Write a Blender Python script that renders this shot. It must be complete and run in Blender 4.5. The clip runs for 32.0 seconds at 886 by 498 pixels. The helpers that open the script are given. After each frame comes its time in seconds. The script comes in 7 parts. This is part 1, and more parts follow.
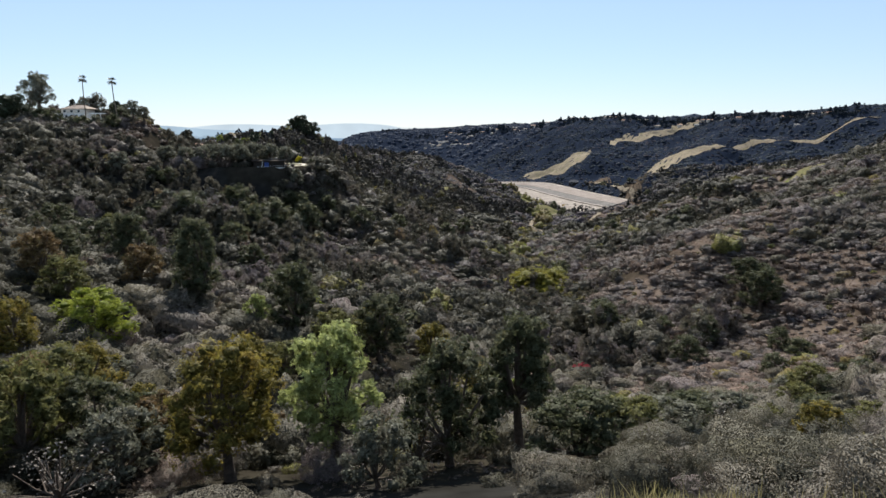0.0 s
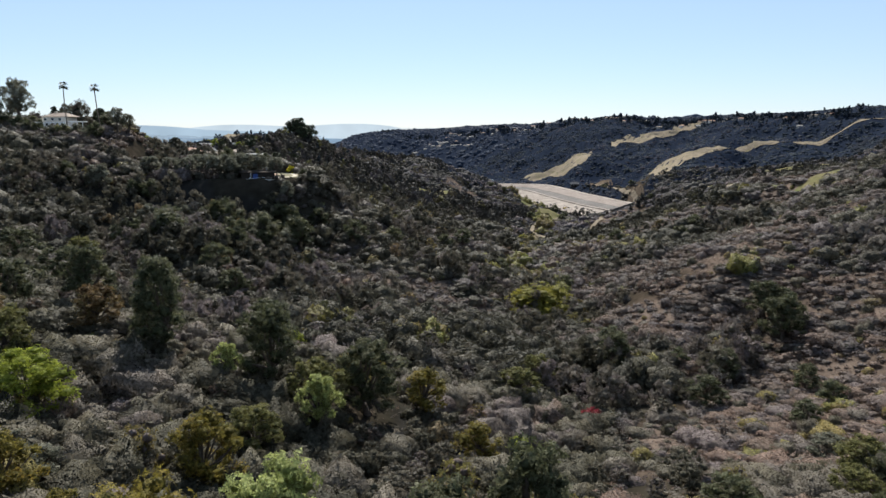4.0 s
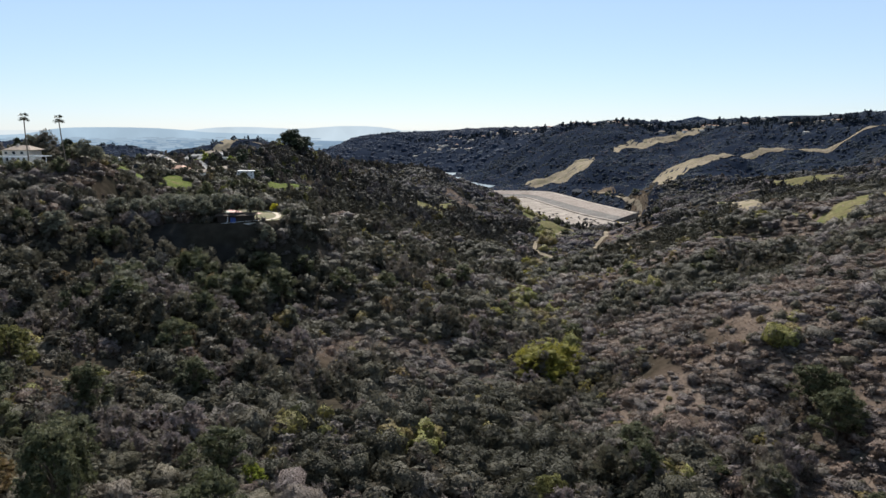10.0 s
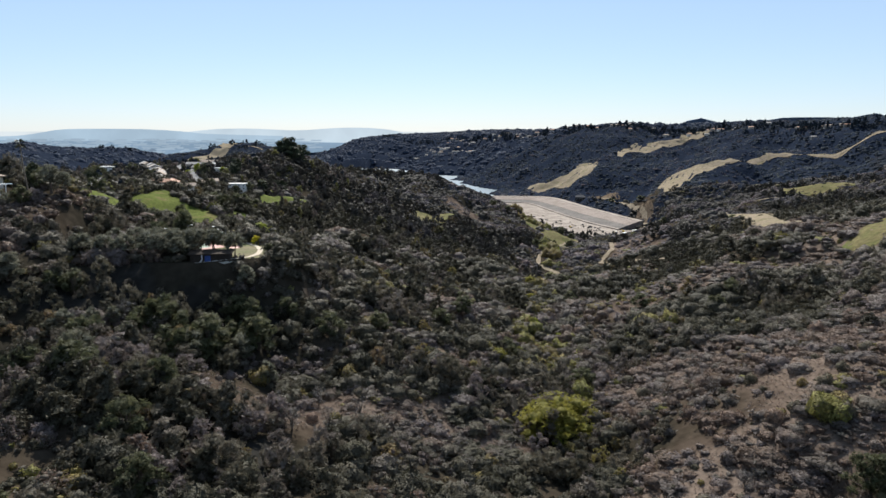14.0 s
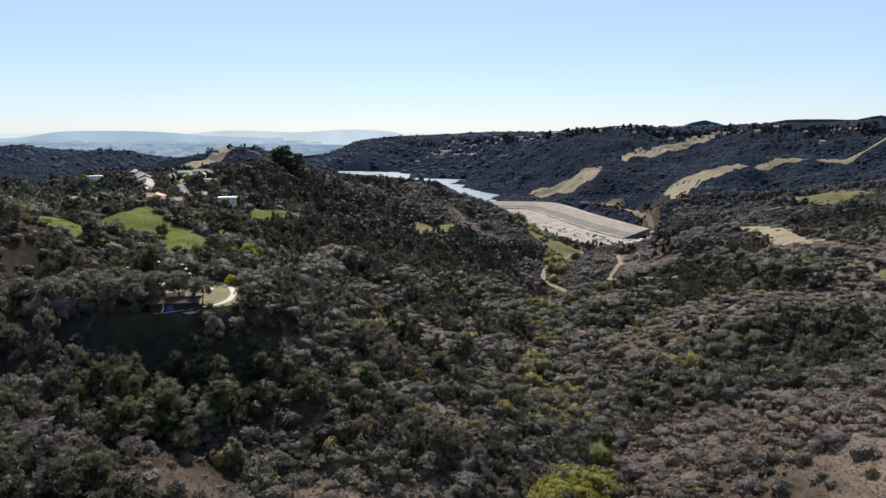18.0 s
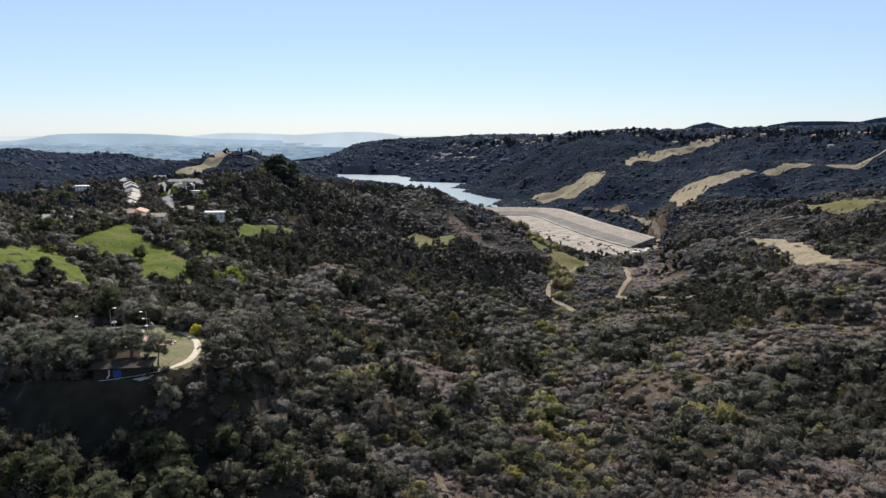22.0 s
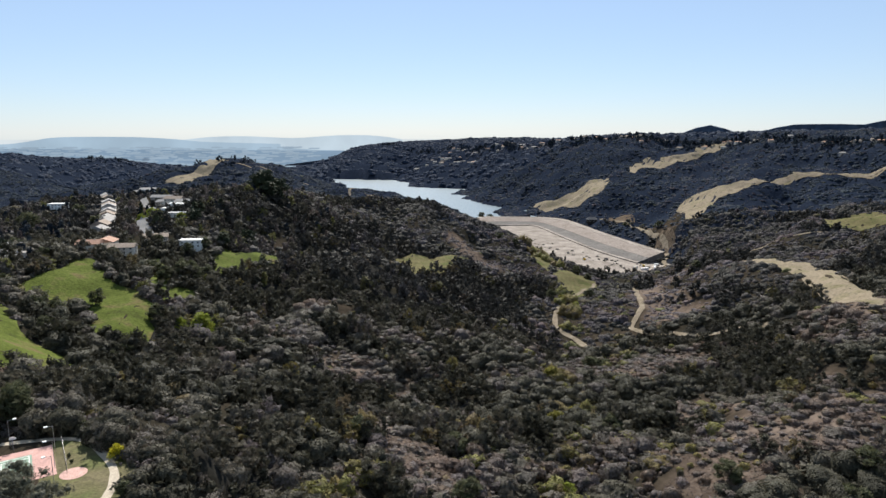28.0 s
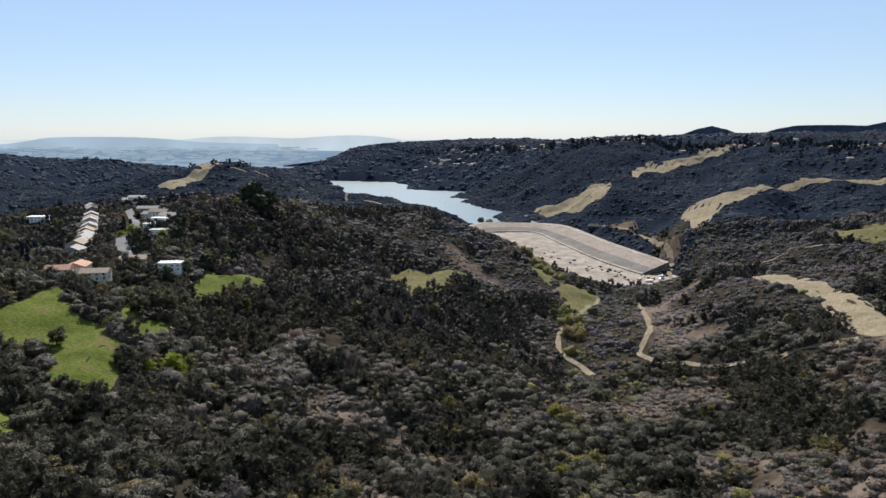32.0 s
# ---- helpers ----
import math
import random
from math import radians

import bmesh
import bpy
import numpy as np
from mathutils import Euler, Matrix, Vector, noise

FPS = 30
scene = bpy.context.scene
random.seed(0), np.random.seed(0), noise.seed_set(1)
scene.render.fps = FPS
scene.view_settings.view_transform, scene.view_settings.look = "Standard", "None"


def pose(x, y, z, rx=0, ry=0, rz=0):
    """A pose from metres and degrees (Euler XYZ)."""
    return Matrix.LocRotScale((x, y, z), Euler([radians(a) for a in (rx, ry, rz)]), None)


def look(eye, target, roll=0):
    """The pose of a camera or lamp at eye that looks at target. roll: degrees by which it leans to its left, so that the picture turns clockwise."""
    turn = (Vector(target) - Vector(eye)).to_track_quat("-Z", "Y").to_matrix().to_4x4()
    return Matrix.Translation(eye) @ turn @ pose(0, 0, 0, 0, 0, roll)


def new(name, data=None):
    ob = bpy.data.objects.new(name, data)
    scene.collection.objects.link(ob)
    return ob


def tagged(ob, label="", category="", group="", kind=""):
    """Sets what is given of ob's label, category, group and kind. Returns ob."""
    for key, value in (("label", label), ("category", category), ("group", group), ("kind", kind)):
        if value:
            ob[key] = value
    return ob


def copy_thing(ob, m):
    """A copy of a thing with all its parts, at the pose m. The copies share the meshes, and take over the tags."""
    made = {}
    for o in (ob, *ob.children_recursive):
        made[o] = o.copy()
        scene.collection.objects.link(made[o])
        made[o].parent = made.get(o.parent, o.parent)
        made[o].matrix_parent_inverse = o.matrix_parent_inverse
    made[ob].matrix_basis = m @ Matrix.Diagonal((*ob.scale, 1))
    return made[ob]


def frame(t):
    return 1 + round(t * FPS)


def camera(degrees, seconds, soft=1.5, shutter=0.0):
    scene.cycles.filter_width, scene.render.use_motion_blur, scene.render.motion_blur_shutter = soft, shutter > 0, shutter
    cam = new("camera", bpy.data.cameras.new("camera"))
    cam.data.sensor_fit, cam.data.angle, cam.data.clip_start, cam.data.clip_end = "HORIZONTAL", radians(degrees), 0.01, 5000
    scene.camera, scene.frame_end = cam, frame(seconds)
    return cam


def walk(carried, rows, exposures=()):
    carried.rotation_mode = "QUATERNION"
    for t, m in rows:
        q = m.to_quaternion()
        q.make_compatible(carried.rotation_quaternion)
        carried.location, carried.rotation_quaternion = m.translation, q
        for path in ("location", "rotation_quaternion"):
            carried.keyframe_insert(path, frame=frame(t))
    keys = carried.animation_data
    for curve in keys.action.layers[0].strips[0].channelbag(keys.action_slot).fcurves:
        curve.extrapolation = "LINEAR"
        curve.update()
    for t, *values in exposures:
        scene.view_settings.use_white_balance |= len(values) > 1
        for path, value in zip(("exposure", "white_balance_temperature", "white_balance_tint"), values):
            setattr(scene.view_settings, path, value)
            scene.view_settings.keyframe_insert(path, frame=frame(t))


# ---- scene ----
cam = camera(68.01, 32.0)
PATH = [
    (0.0, 0.04, 0.03, 200.01, 79.720, -0.056, -0.210),
    (1.0, 0.16, 3.87, 200.57, 79.705, -0.056, -0.181),
    (2.0, 0.57, 8.04, 201.44, 79.698, -0.050, -0.174),
    (3.0, 0.99, 12.51, 202.83, 79.695, -0.043, -0.181),
    (4.0, 1.32, 17.21, 204.74, 79.695, -0.035, -0.192),
    (5.0, 1.56, 22.12, 207.08, 79.695, -0.028, -0.202),
    (6.0, 1.74, 27.23, 209.74, 79.695, -0.024, -0.208),
    (7.0, 1.93, 32.58, 212.58, 79.695, -0.022, -0.206),
    (8.0, 2.16, 38.23, 215.50, 79.694, -0.023, -0.196),
    (9.0, 2.45, 44.25, 218.45, 79.692, -0.026, -0.178),
    (10.0, 2.80, 50.71, 221.37, 79.691, -0.030, -0.153),
    (11.0, 3.20, 57.66, 224.24, 79.690, -0.035, -0.121),
    (12.0, 3.63, 65.11, 227.05, 79.691, -0.040, -0.086),
    (13.0, 4.05, 73.05, 229.78, 79.693, -0.044, -0.047),
    (14.0, 4.45, 81.44, 232.45, 79.698, -0.047, -0.008),
    (15.0, 4.81, 90.21, 235.03, 79.706, -0.048, 0.030),
    (16.0, 5.12, 99.27, 237.53, 79.717, -0.045, 0.066),
    (17.0, 5.39, 108.52, 239.94, 79.731, -0.040, 0.097),
    (18.0, 5.61, 117.88, 242.26, 79.748, -0.033, 0.124),
    (19.0, 5.79, 127.27, 244.50, 79.767, -0.022, 0.144),
    (20.0, 5.95, 136.63, 246.68, 79.788, -0.009, 0.159),
    (21.0, 6.10, 145.95, 248.83, 79.811, 0.006, 0.167),
    (22.0, 6.24, 155.23, 251.00, 79.833, 0.021, 0.171),
    (23.0, 6.39, 164.49, 253.23, 79.854, 0.037, 0.170),
    (24.0, 6.53, 173.76, 255.59, 79.873, 0.052, 0.165),
    (25.0, 6.68, 183.10, 258.11, 79.888, 0.064, 0.158),
    (26.0, 6.85, 192.51, 260.82, 79.898, 0.073, 0.149),
    (27.0, 7.06, 201.98, 263.73, 79.900, 0.078, 0.141),
    (28.0, 7.33, 211.49, 266.82, 79.895, 0.078, 0.133),
    (29.0, 7.69, 220.99, 270.02, 79.880, 0.071, 0.127),
    (30.0, 8.19, 230.43, 273.29, 79.854, 0.059, 0.121),
    (31.0, 8.82, 239.85, 276.60, 79.817, 0.039, 0.115),
    (32.0, 9.56, 249.50, 280.02, 79.768, 0.014, 0.106),
]
walk(cam, [(t, pose(x, y, z, rx, ry, rz)) for t, x, y, z, rx, ry, rz in PATH], [(0.0, 1.0), (10.0, 0.95), (20.0, 0.91), (32.0, 0.83)])

# ---- light ----
world = bpy.data.worlds.new("sky")
scene.world = world
world.use_nodes = True
_n = world.node_tree.nodes
_sky = _n.new("ShaderNodeTexSky")
_sky.sky_type, _sky.sun_disc = "NISHITA", False
SUN_UP, SUN_TURN = radians(42), radians(-4)
_sky.sun_elevation, _sky.sun_rotation = SUN_UP, SUN_TURN
_sky.altitude, _sky.air_density, _sky.dust_density, _sky.ozone_density = 300, 1.0, 0.1, 2.5
_n["Background"].inputs["Strength"].default_value = 0.056
_tint = _n.new("ShaderNodeVectorMath")
_tint.operation = "MULTIPLY"
_tint.inputs[1].default_value = (0.92, 0.96, 1.12)
world.node_tree.links.new(_sky.outputs[0], _tint.inputs[0])
_veil = _n.new("ShaderNodeMix")
_veil.data_type = "RGBA"
_veil.inputs["Factor"].default_value = 0.45
_veil.inputs["B"].default_value = (5.8, 7.55, 9.5, 1)
world.node_tree.links.new(_tint.outputs[0], _veil.inputs["A"])
world.node_tree.links.new(_veil.outputs["Result"], _n["Background"].inputs["Color"])
sun = new("sun", bpy.data.lights.new("sun", "SUN"))
sun.data.energy, sun.data.angle, sun.data.color = 5.0, radians(0.53), (1.0, 0.95, 0.87)
sun.matrix_world = look((0, 0, 600), Vector((0, 0, 600)) - Vector((-math.sin(SUN_TURN) * -math.cos(SUN_UP), math.cos(SUN_TURN) * math.cos(SUN_UP), math.sin(SUN_UP))))


# ---- materials ----
def mixed(name, colours, scale=1.0, rough=0.9, bump=0.3, detail=6.0, attribute="", fine=9.0, translucent=0.0, metal=0.0, spec=0.2, spread=(0.32, 0.68), bump_scale=None):
    """A surface with colours blended by two scales of noise (metres), or by a plant-kind attribute."""
    m = bpy.data.materials.new(name)
    m.use_nodes = True
    n, l = m.node_tree.nodes, m.node_tree.links
    b = n["Principled BSDF"]
    b.inputs["Roughness"].default_value, b.inputs["Metallic"].default_value = rough, metal
    b.inputs["Specular IOR Level"].default_value = spec
    pos = n.new("ShaderNodeNewGeometry")
    big = n.new("ShaderNodeTexNoise")
    big.inputs["Scale"].default_value, big.inputs["Detail"].default_value = 1.0 / scale, detail
    small = n.new("ShaderNodeTexNoise")
    small.inputs["Scale"].default_value, small.inputs["Detail"].default_value = fine / scale, 6.0
    l.new(pos.outputs["Position"], big.inputs["Vector"])
    l.new(pos.outputs["Position"], small.inputs["Vector"])
    ramp = n.new("ShaderNodeValToRGB")
    e = ramp.color_ramp.elements
    lo, hi = (0.0, 1.0) if attribute else spread
    for k, c in enumerate(colours):
        p = lo + (hi - lo) * k / max(len(colours) - 1, 1)
        el = e[k] if k < 2 else e.new(p)
        el.position, el.color = p, (*c, 1)
    if attribute:
        a = n.new("ShaderNodeAttribute")
        a.attribute_name = attribute
        l.new(a.outputs["Fac"], ramp.inputs["Fac"])
    else:
        l.new(big.outputs["Fac"], ramp.inputs["Fac"])
    grain = n.new("ShaderNodeMapRange")
    grain.inputs["From Min"].default_value, grain.inputs["From Max"].default_value = 0.25, 0.75
    grain.inputs["To Min"].default_value, grain.inputs["To Max"].default_value = 0.62, 1.38
    l.new(small.outputs["Fac"], grain.inputs["Value"])
    mul = n.new("ShaderNodeVectorMath")
    mul.operation = "SCALE"
    l.new(ramp.outputs["Color"], mul.inputs[0])
    l.new(grain.outputs[0], mul.inputs["Scale"])
    l.new(mul.outputs[0], b.inputs["Base Color"])
    if bump:
        bp = n.new("ShaderNodeBump")
        bp.inputs["Strength"].default_value, bp.inputs["Distance"].default_value = bump, scale * 0.08 if bump_scale is None else bump_scale
        l.new(small.outputs["Fac"], bp.inputs["Height"])
        l.new(bp.outputs[0], b.inputs["Normal"])
    if translucent:
        t = n.new("ShaderNodeBsdfTranslucent")
        mx = n.new("ShaderNodeMixShader")
        mx.inputs["Fac"].default_value = translucent
        l.new(mul.outputs[0], t.inputs["Color"])
        l.new(b.outputs[0], mx.inputs[1])
        l.new(t.outputs[0], mx.inputs[2])
        l.new(mx.outputs[0], n["Material Output"].inputs["Surface"])
    return m


def foliage(name, colours, leaf, holes=0.5, rough=0.8, translucent=0.2, ruffle=1.3, tones=(0.55, 1.55), gloss=0.08):
    """Leaves: colour by plant kind; gaps and turned leaves from noise at leaf size (metres). A kind of 2 and more marks
    the opaque inside, which is coloured darker as inner shade.
    """
    m = bpy.data.materials.new(name)
    m.use_nodes = True
    n, l = m.node_tree.nodes, m.node_tree.links
    b = n["Principled BSDF"]
    b.inputs["Roughness"].default_value, b.inputs["Specular IOR Level"].default_value = rough, gloss
    g = n.new("ShaderNodeNewGeometry")
    a = n.new("ShaderNodeAttribute")
    a.attribute_name = "plant_kind"

    def math_node(op, *v):
        q = n.new("ShaderNodeMath")
        q.operation = op
        for k, x in enumerate(v):
            if isinstance(x, (int, float)):
                q.inputs[k].default_value = x
            else:
                l.new(x, q.inputs[k])
        return q.outputs[0]

    def noise_node(size, detail):
        q = n.new("ShaderNodeTexNoise")
        q.inputs["Scale"].default_value, q.inputs["Detail"].default_value = 1.0 / size, detail
        l.new(g.outputs["Position"], q.inputs["Vector"])
        return q

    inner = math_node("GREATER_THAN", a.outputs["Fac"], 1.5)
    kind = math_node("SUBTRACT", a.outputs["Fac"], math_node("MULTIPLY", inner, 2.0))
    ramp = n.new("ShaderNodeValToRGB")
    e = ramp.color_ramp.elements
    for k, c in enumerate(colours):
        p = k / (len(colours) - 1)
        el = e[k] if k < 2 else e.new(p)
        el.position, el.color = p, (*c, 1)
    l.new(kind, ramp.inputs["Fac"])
    leafy, tone, turn = noise_node(leaf, 2.0), noise_node(leaf * 2.6, 3.0), noise_node(leaf * 0.8, 1.0)
    shade = n.new("ShaderNodeMapRange")
    shade.inputs["From Min"].default_value, shade.inputs["From Max"].default_value = 0.3, 0.7
    shade.inputs["To Min"].default_value, shade.inputs["To Max"].default_value = tones
    l.new(tone.outputs["Fac"], shade.inputs["Value"])
    mul = n.new("ShaderNodeVectorMath")
    mul.operation = "SCALE"
    l.new(ramp.outputs["Color"], mul.inputs[0])
    l.new(shade.outputs[0], mul.inputs["Scale"])
    l.new(mul.outputs[0], b.inputs["Base Color"])
    off = n.new("ShaderNodeVectorMath")
    off.operation = "SUBTRACT"
    l.new(turn.outputs["Color"], off.inputs[0])
    off.inputs[1].default_value = (0.5, 0.5, 0.5)
    add = n.new("ShaderNodeVectorMath")
    add.operation = "MULTIPLY_ADD"
    l.new(off.outputs[0], add.inputs[0])
    add.inputs[1].default_value = (ruffle * 2, ruffle * 2, ruffle * 2)
    l.new(g.outputs["Normal"], add.inputs[2])
    nrm = n.new("ShaderNodeVectorMath")
    nrm.operation = "NORMALIZE"
    l.new(add.outputs[0], nrm.inputs[0])
    l.new(nrm.outputs[0], b.inputs["Normal"])
    out = b.outputs[0]
    if translucent:
        t = n.new("ShaderNodeBsdfTranslucent")
        l.new(mul.outputs[0], t.inputs["Color"])
        mx = n.new("ShaderNodeMixShader")
        mx.inputs["Fac"].default_value = translucent
        l.new(out, mx.inputs[1])
        l.new(t.outputs[0], mx.inputs[2])
        out = mx.outputs[0]
    if holes:
        gap = math_node("MULTIPLY", math_node("LESS_THAN", leafy.outputs["Fac"], holes), math_node("SUBTRACT", 1.0, inner))
        clear = n.new("ShaderNodeBsdfTransparent")
        mx = n.new("ShaderNodeMixShader")
        l.new(gap, mx.inputs["Fac"])
        l.new(out, mx.inputs[1])
        l.new(clear.outputs[0], mx.inputs[2])
        out = mx.outputs[0]
    l.new(out, n["Material Output"].inputs["Surface"])
    return m


# the first colour is a haze blue for distant ground, no soil tone
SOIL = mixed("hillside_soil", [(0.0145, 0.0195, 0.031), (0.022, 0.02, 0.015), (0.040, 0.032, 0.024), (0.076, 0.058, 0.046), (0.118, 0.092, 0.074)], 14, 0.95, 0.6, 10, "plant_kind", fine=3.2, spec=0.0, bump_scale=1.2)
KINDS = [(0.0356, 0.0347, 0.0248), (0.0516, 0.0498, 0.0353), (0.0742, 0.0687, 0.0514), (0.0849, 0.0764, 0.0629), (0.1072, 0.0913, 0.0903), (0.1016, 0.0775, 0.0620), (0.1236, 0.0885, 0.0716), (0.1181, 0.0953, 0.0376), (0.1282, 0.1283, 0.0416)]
# near copy of KINDS, brightened so that plants in shade look lighter
BRIGHTENED_KINDS = [(r * 1.3, g * 1.27, b * 1.25) for r, g, b in KINDS]
# distant palettes turn bluer step by step: haze painted into the leaf colour
HAZY_FAR_KINDS = [(0.0293, 0.0285, 0.0245), (0.0425, 0.0411, 0.0351), (0.0550, 0.0512, 0.0468), (0.0629, 0.0570, 0.0572), (0.0773, 0.0688, 0.0770), (0.0736, 0.0596, 0.0607), (0.0896, 0.0680, 0.0700), (0.0835, 0.0704, 0.0338), (0.0905, 0.0948, 0.0373)]
HAZY_RIDGE_KINDS = [(0.0186, 0.0259, 0.0356), (0.0254, 0.0340, 0.0446), (0.0356, 0.0456, 0.0535), (0.0474, 0.0552, 0.0661), (0.0612, 0.0650, 0.0750), (0.0578, 0.0537, 0.0642), (0.0679, 0.0585, 0.0678), (0.0612, 0.0617, 0.0500), (0.0679, 0.0780, 0.0571)]
HAZY_HORIZON_KINDS = [(0.0198, 0.0297, 0.0492), (0.0231, 0.0341, 0.0552), (0.0286, 0.0385, 0.0588), (0.0330, 0.0418, 0.0612), (0.0374, 0.0451, 0.0636), (0.0374, 0.0429, 0.0600), (0.0396, 0.0451, 0.0600), (0.0374, 0.0451, 0.0552), (0.0396, 0.0495, 0.0552)]
BRUSH_NEAR = foliage("near_chaparral_leaves", BRIGHTENED_KINDS, 0.085, 0.53, 0.55, ruffle=1.7)
BRUSH_HOLLOW = foliage("hollow_chaparral_leaves", BRIGHTENED_KINDS, 0.22, 0.48, 0.6, translucent=0.33, ruffle=1.0)
BRUSH = foliage("chaparral_leaves", KINDS, 0.45, 0.47, 0.6, translucent=0.3, ruffle=1.25)
BRUSH_BENCH = foliage("bench_chaparral_leaves", KINDS, 0.65, 0.46, 0.6, translucent=0.28, ruffle=1.25)
BRUSH_FAR = foliage("hazy_far_chaparral_leaves", HAZY_FAR_KINDS, 1.0, 0.42, 0.65, 0.15, 1.2, (0.6, 1.5), 0.05)
BRUSH_RIDGE = foliage("hazy_ridge_chaparral_leaves", HAZY_RIDGE_KINDS, 1.8, 0.0, 0.85, 0.15, 1.1, (0.7, 1.35), 0.04)
BRUSH_HORIZON = foliage("hazy_horizon_chaparral_leaves", HAZY_HORIZON_KINDS, 4.0, 0.0, 0.9, 0.0, 0.7, (0.75, 1.3), 0.05)
WATER = bpy.data.materials.new("lake_water")
WATER.use_nodes = True
_b = WATER.node_tree.nodes["Principled BSDF"]
_b.inputs["Base Color"].default_value = (0.05, 0.10, 0.13, 1)
_b.inputs["Roughness"].default_value, _b.inputs["IOR"].default_value = 0.28, 1.33
_t = WATER.node_tree.nodes.new("ShaderNodeTexNoise")
_t.inputs["Scale"].default_value, _t.inputs["Detail"].default_value = 0.35, 6
_g = WATER.node_tree.nodes.new("ShaderNodeNewGeometry")
_p = WATER.node_tree.nodes.new("ShaderNodeBump")
_p.inputs["Strength"].default_value, _p.inputs["Distance"].default_value = 1.0, 0.5
WATER.node_tree.links.new(_g.outputs["Position"], _t.inputs["Vector"])
WATER.node_tree.links.new(_t.outputs["Fac"], _p.inputs["Height"])
WATER.node_tree.links.new(_p.outputs[0], _b.inputs["Normal"])


# ---- landform: crest, spur and valley floor points (x, y, ground height), placed to fit the camera's view ----
WATER_Z = 40.0
START_HILL = [(0, -8, 196.5), (6, 13, 192), (24, 22, 186), (0, 60, 168), (-30, 62, 166), (23, 45, 176), (60, 40, 178), (0, -120, 200), (-250, -150, 200),
              (250, -150, 200), (110, 60, 178), (-90, 40, 182), (-14, 14, 184), (-8, 26, 180.5), (8, 32, 180), (20, 34, 179.5), (0, 45, 173), (-30, 24, 177)]
NEAR_HOLLOW = [(-58, 106, 163), (-50, 135, 166), (-20, 105, 152), (36, 160, 137), (15, 120, 145), (69, 124, 148), (54, 214, 136), (40, 255, 126),
               (-75, 190, 158), (-20, 205, 150), (-110, 130, 178)]
NEAR_SPUR = [(-114, 236, 157), (-67, 266, 158), (7, 287, 133), (24, 288, 129), (-45, 300, 142)]
VALLEY = [(55, 285, 121), (45, 312, 119.5), (50, 420, 112), (284, 1230, 49), (210, 1240, 52), (225, 1160, 56), (330, 1260, 50), (180, 1420, 47),
          (120, 1600, 44)]
RIGHT_SPUR = [(79, 248, 139), (114, 258, 155), (124, 222, 150), (87, 196, 137), (130, 340, 147), (180, 250, 168), (264, 450, 177), (200, 330, 170),
              (145, 553, 108), (148, 655, 101), (110, 470, 128), (230, 560, 152), (300, 380, 186), (420, 420, 205), (380, 250, 200)]
RIGHT_RIDGE = [(255, 700, 110), (318, 700, 149), (250, 850, 108), (248, 992, 76), (270, 920, 92), (340, 1010, 108), (400, 1110, 88), (330, 1100, 72),
               (400, 700, 158), (480, 850, 150), (420, 960, 118), (520, 1050, 112), (605, 1205, 134), (700, 1230, 142), (500, 1250, 98),
               (600, 600, 190), (620, 880, 150)]
LEFT_BENCH = [(-80, 372, 182), (-130, 372, 182.5), (-105, 400, 181), (-172, 395, 203), (-215, 385, 206), (-190, 460, 192), (-260, 430, 204),
              (-200, 280, 186), (-160, 220, 180)]
LEFT_SLOPE = [(-230, 547, 176), (-183, 527, 158), (-121, 558, 145), (24, 638, 101), (-269, 707, 178), (-211, 771, 175), (-110, 480, 160),
              (-20, 500, 132), (-150, 455, 172), (-60, 450, 152), (-260, 610, 180), (-190, 660, 166)]
LEFT_RIDGE = [(-211, 1015, 193), (-337, 981, 174), (-300, 860, 177), (-410, 1120, 176), (-6, 977, 113), (-70, 880, 134), (30, 850, 98),
              (-420, 760, 172), (-450, 950, 165), (-560, 1150, 168), (-230, 1250, 168), (-420, 1600, 170), (-650, 1350, 138), (-800, 1500, 110),
              (-750, 1200, 132), (-1100, 1500, 106), (-480, 560, 190)]
LAKE_LEFT = [(-215, 1924, 124), (-125, 1890, 117), (-48, 1870, 95), (21, 1812, 66), (-316, 2150, 98), (-450, 2090, 171), (-400, 2190, 128),
             (50, 1820, 52), (-330, 2030, 118), (-640, 2086, 196), (-540, 2060, 190), (-800, 2060, 158), (-720, 1760, 128), (-950, 1950, 112),
             (-560, 1800, 150), (-450, 2300, 120), (-330, 2400, 60), (-560, 2800, 110), (-640, 3200, 60), (-120, 1650, 92), (-900, 2600, 72),
             (-260, 1750, 112), (-110, 1980, 70)]
LAKE_RIGHT = [(404, 1729, 62), (455, 1405, 112), (605, 1608, 150), (442, 1988, 134), (576, 2159, 158), (520, 1800, 104), (380, 2100, 92),
              (260, 2190, 50), (560, 1480, 128), (420, 1560, 72), (300, 1900, 50), (640, 1400, 116), (330, 2500, 130), (120, 2900, 60),
              (300, 2900, 150), (760, 1700, 160), (900, 1500, 150), (720, 2000, 160), (480, 1690, 66), (700, 1500, 118)]
FAR_RIGHT = [(1047, 1700, 236), (1008, 2270, 254), (502, 2700, 236), (700, 2560, 246), (270, 3250, 212), (50, 3690, 190), (-560, 4500, 168),
             (1261, 2373, 262), (-300, 4000, 176), (1500, 2000, 262), (-180, 3500, 60), (-640, 3650, 75), (1500, 1200, 220), (900, 1000, 190),
             (1900, 3200, 260), (700, 3600, 215)]
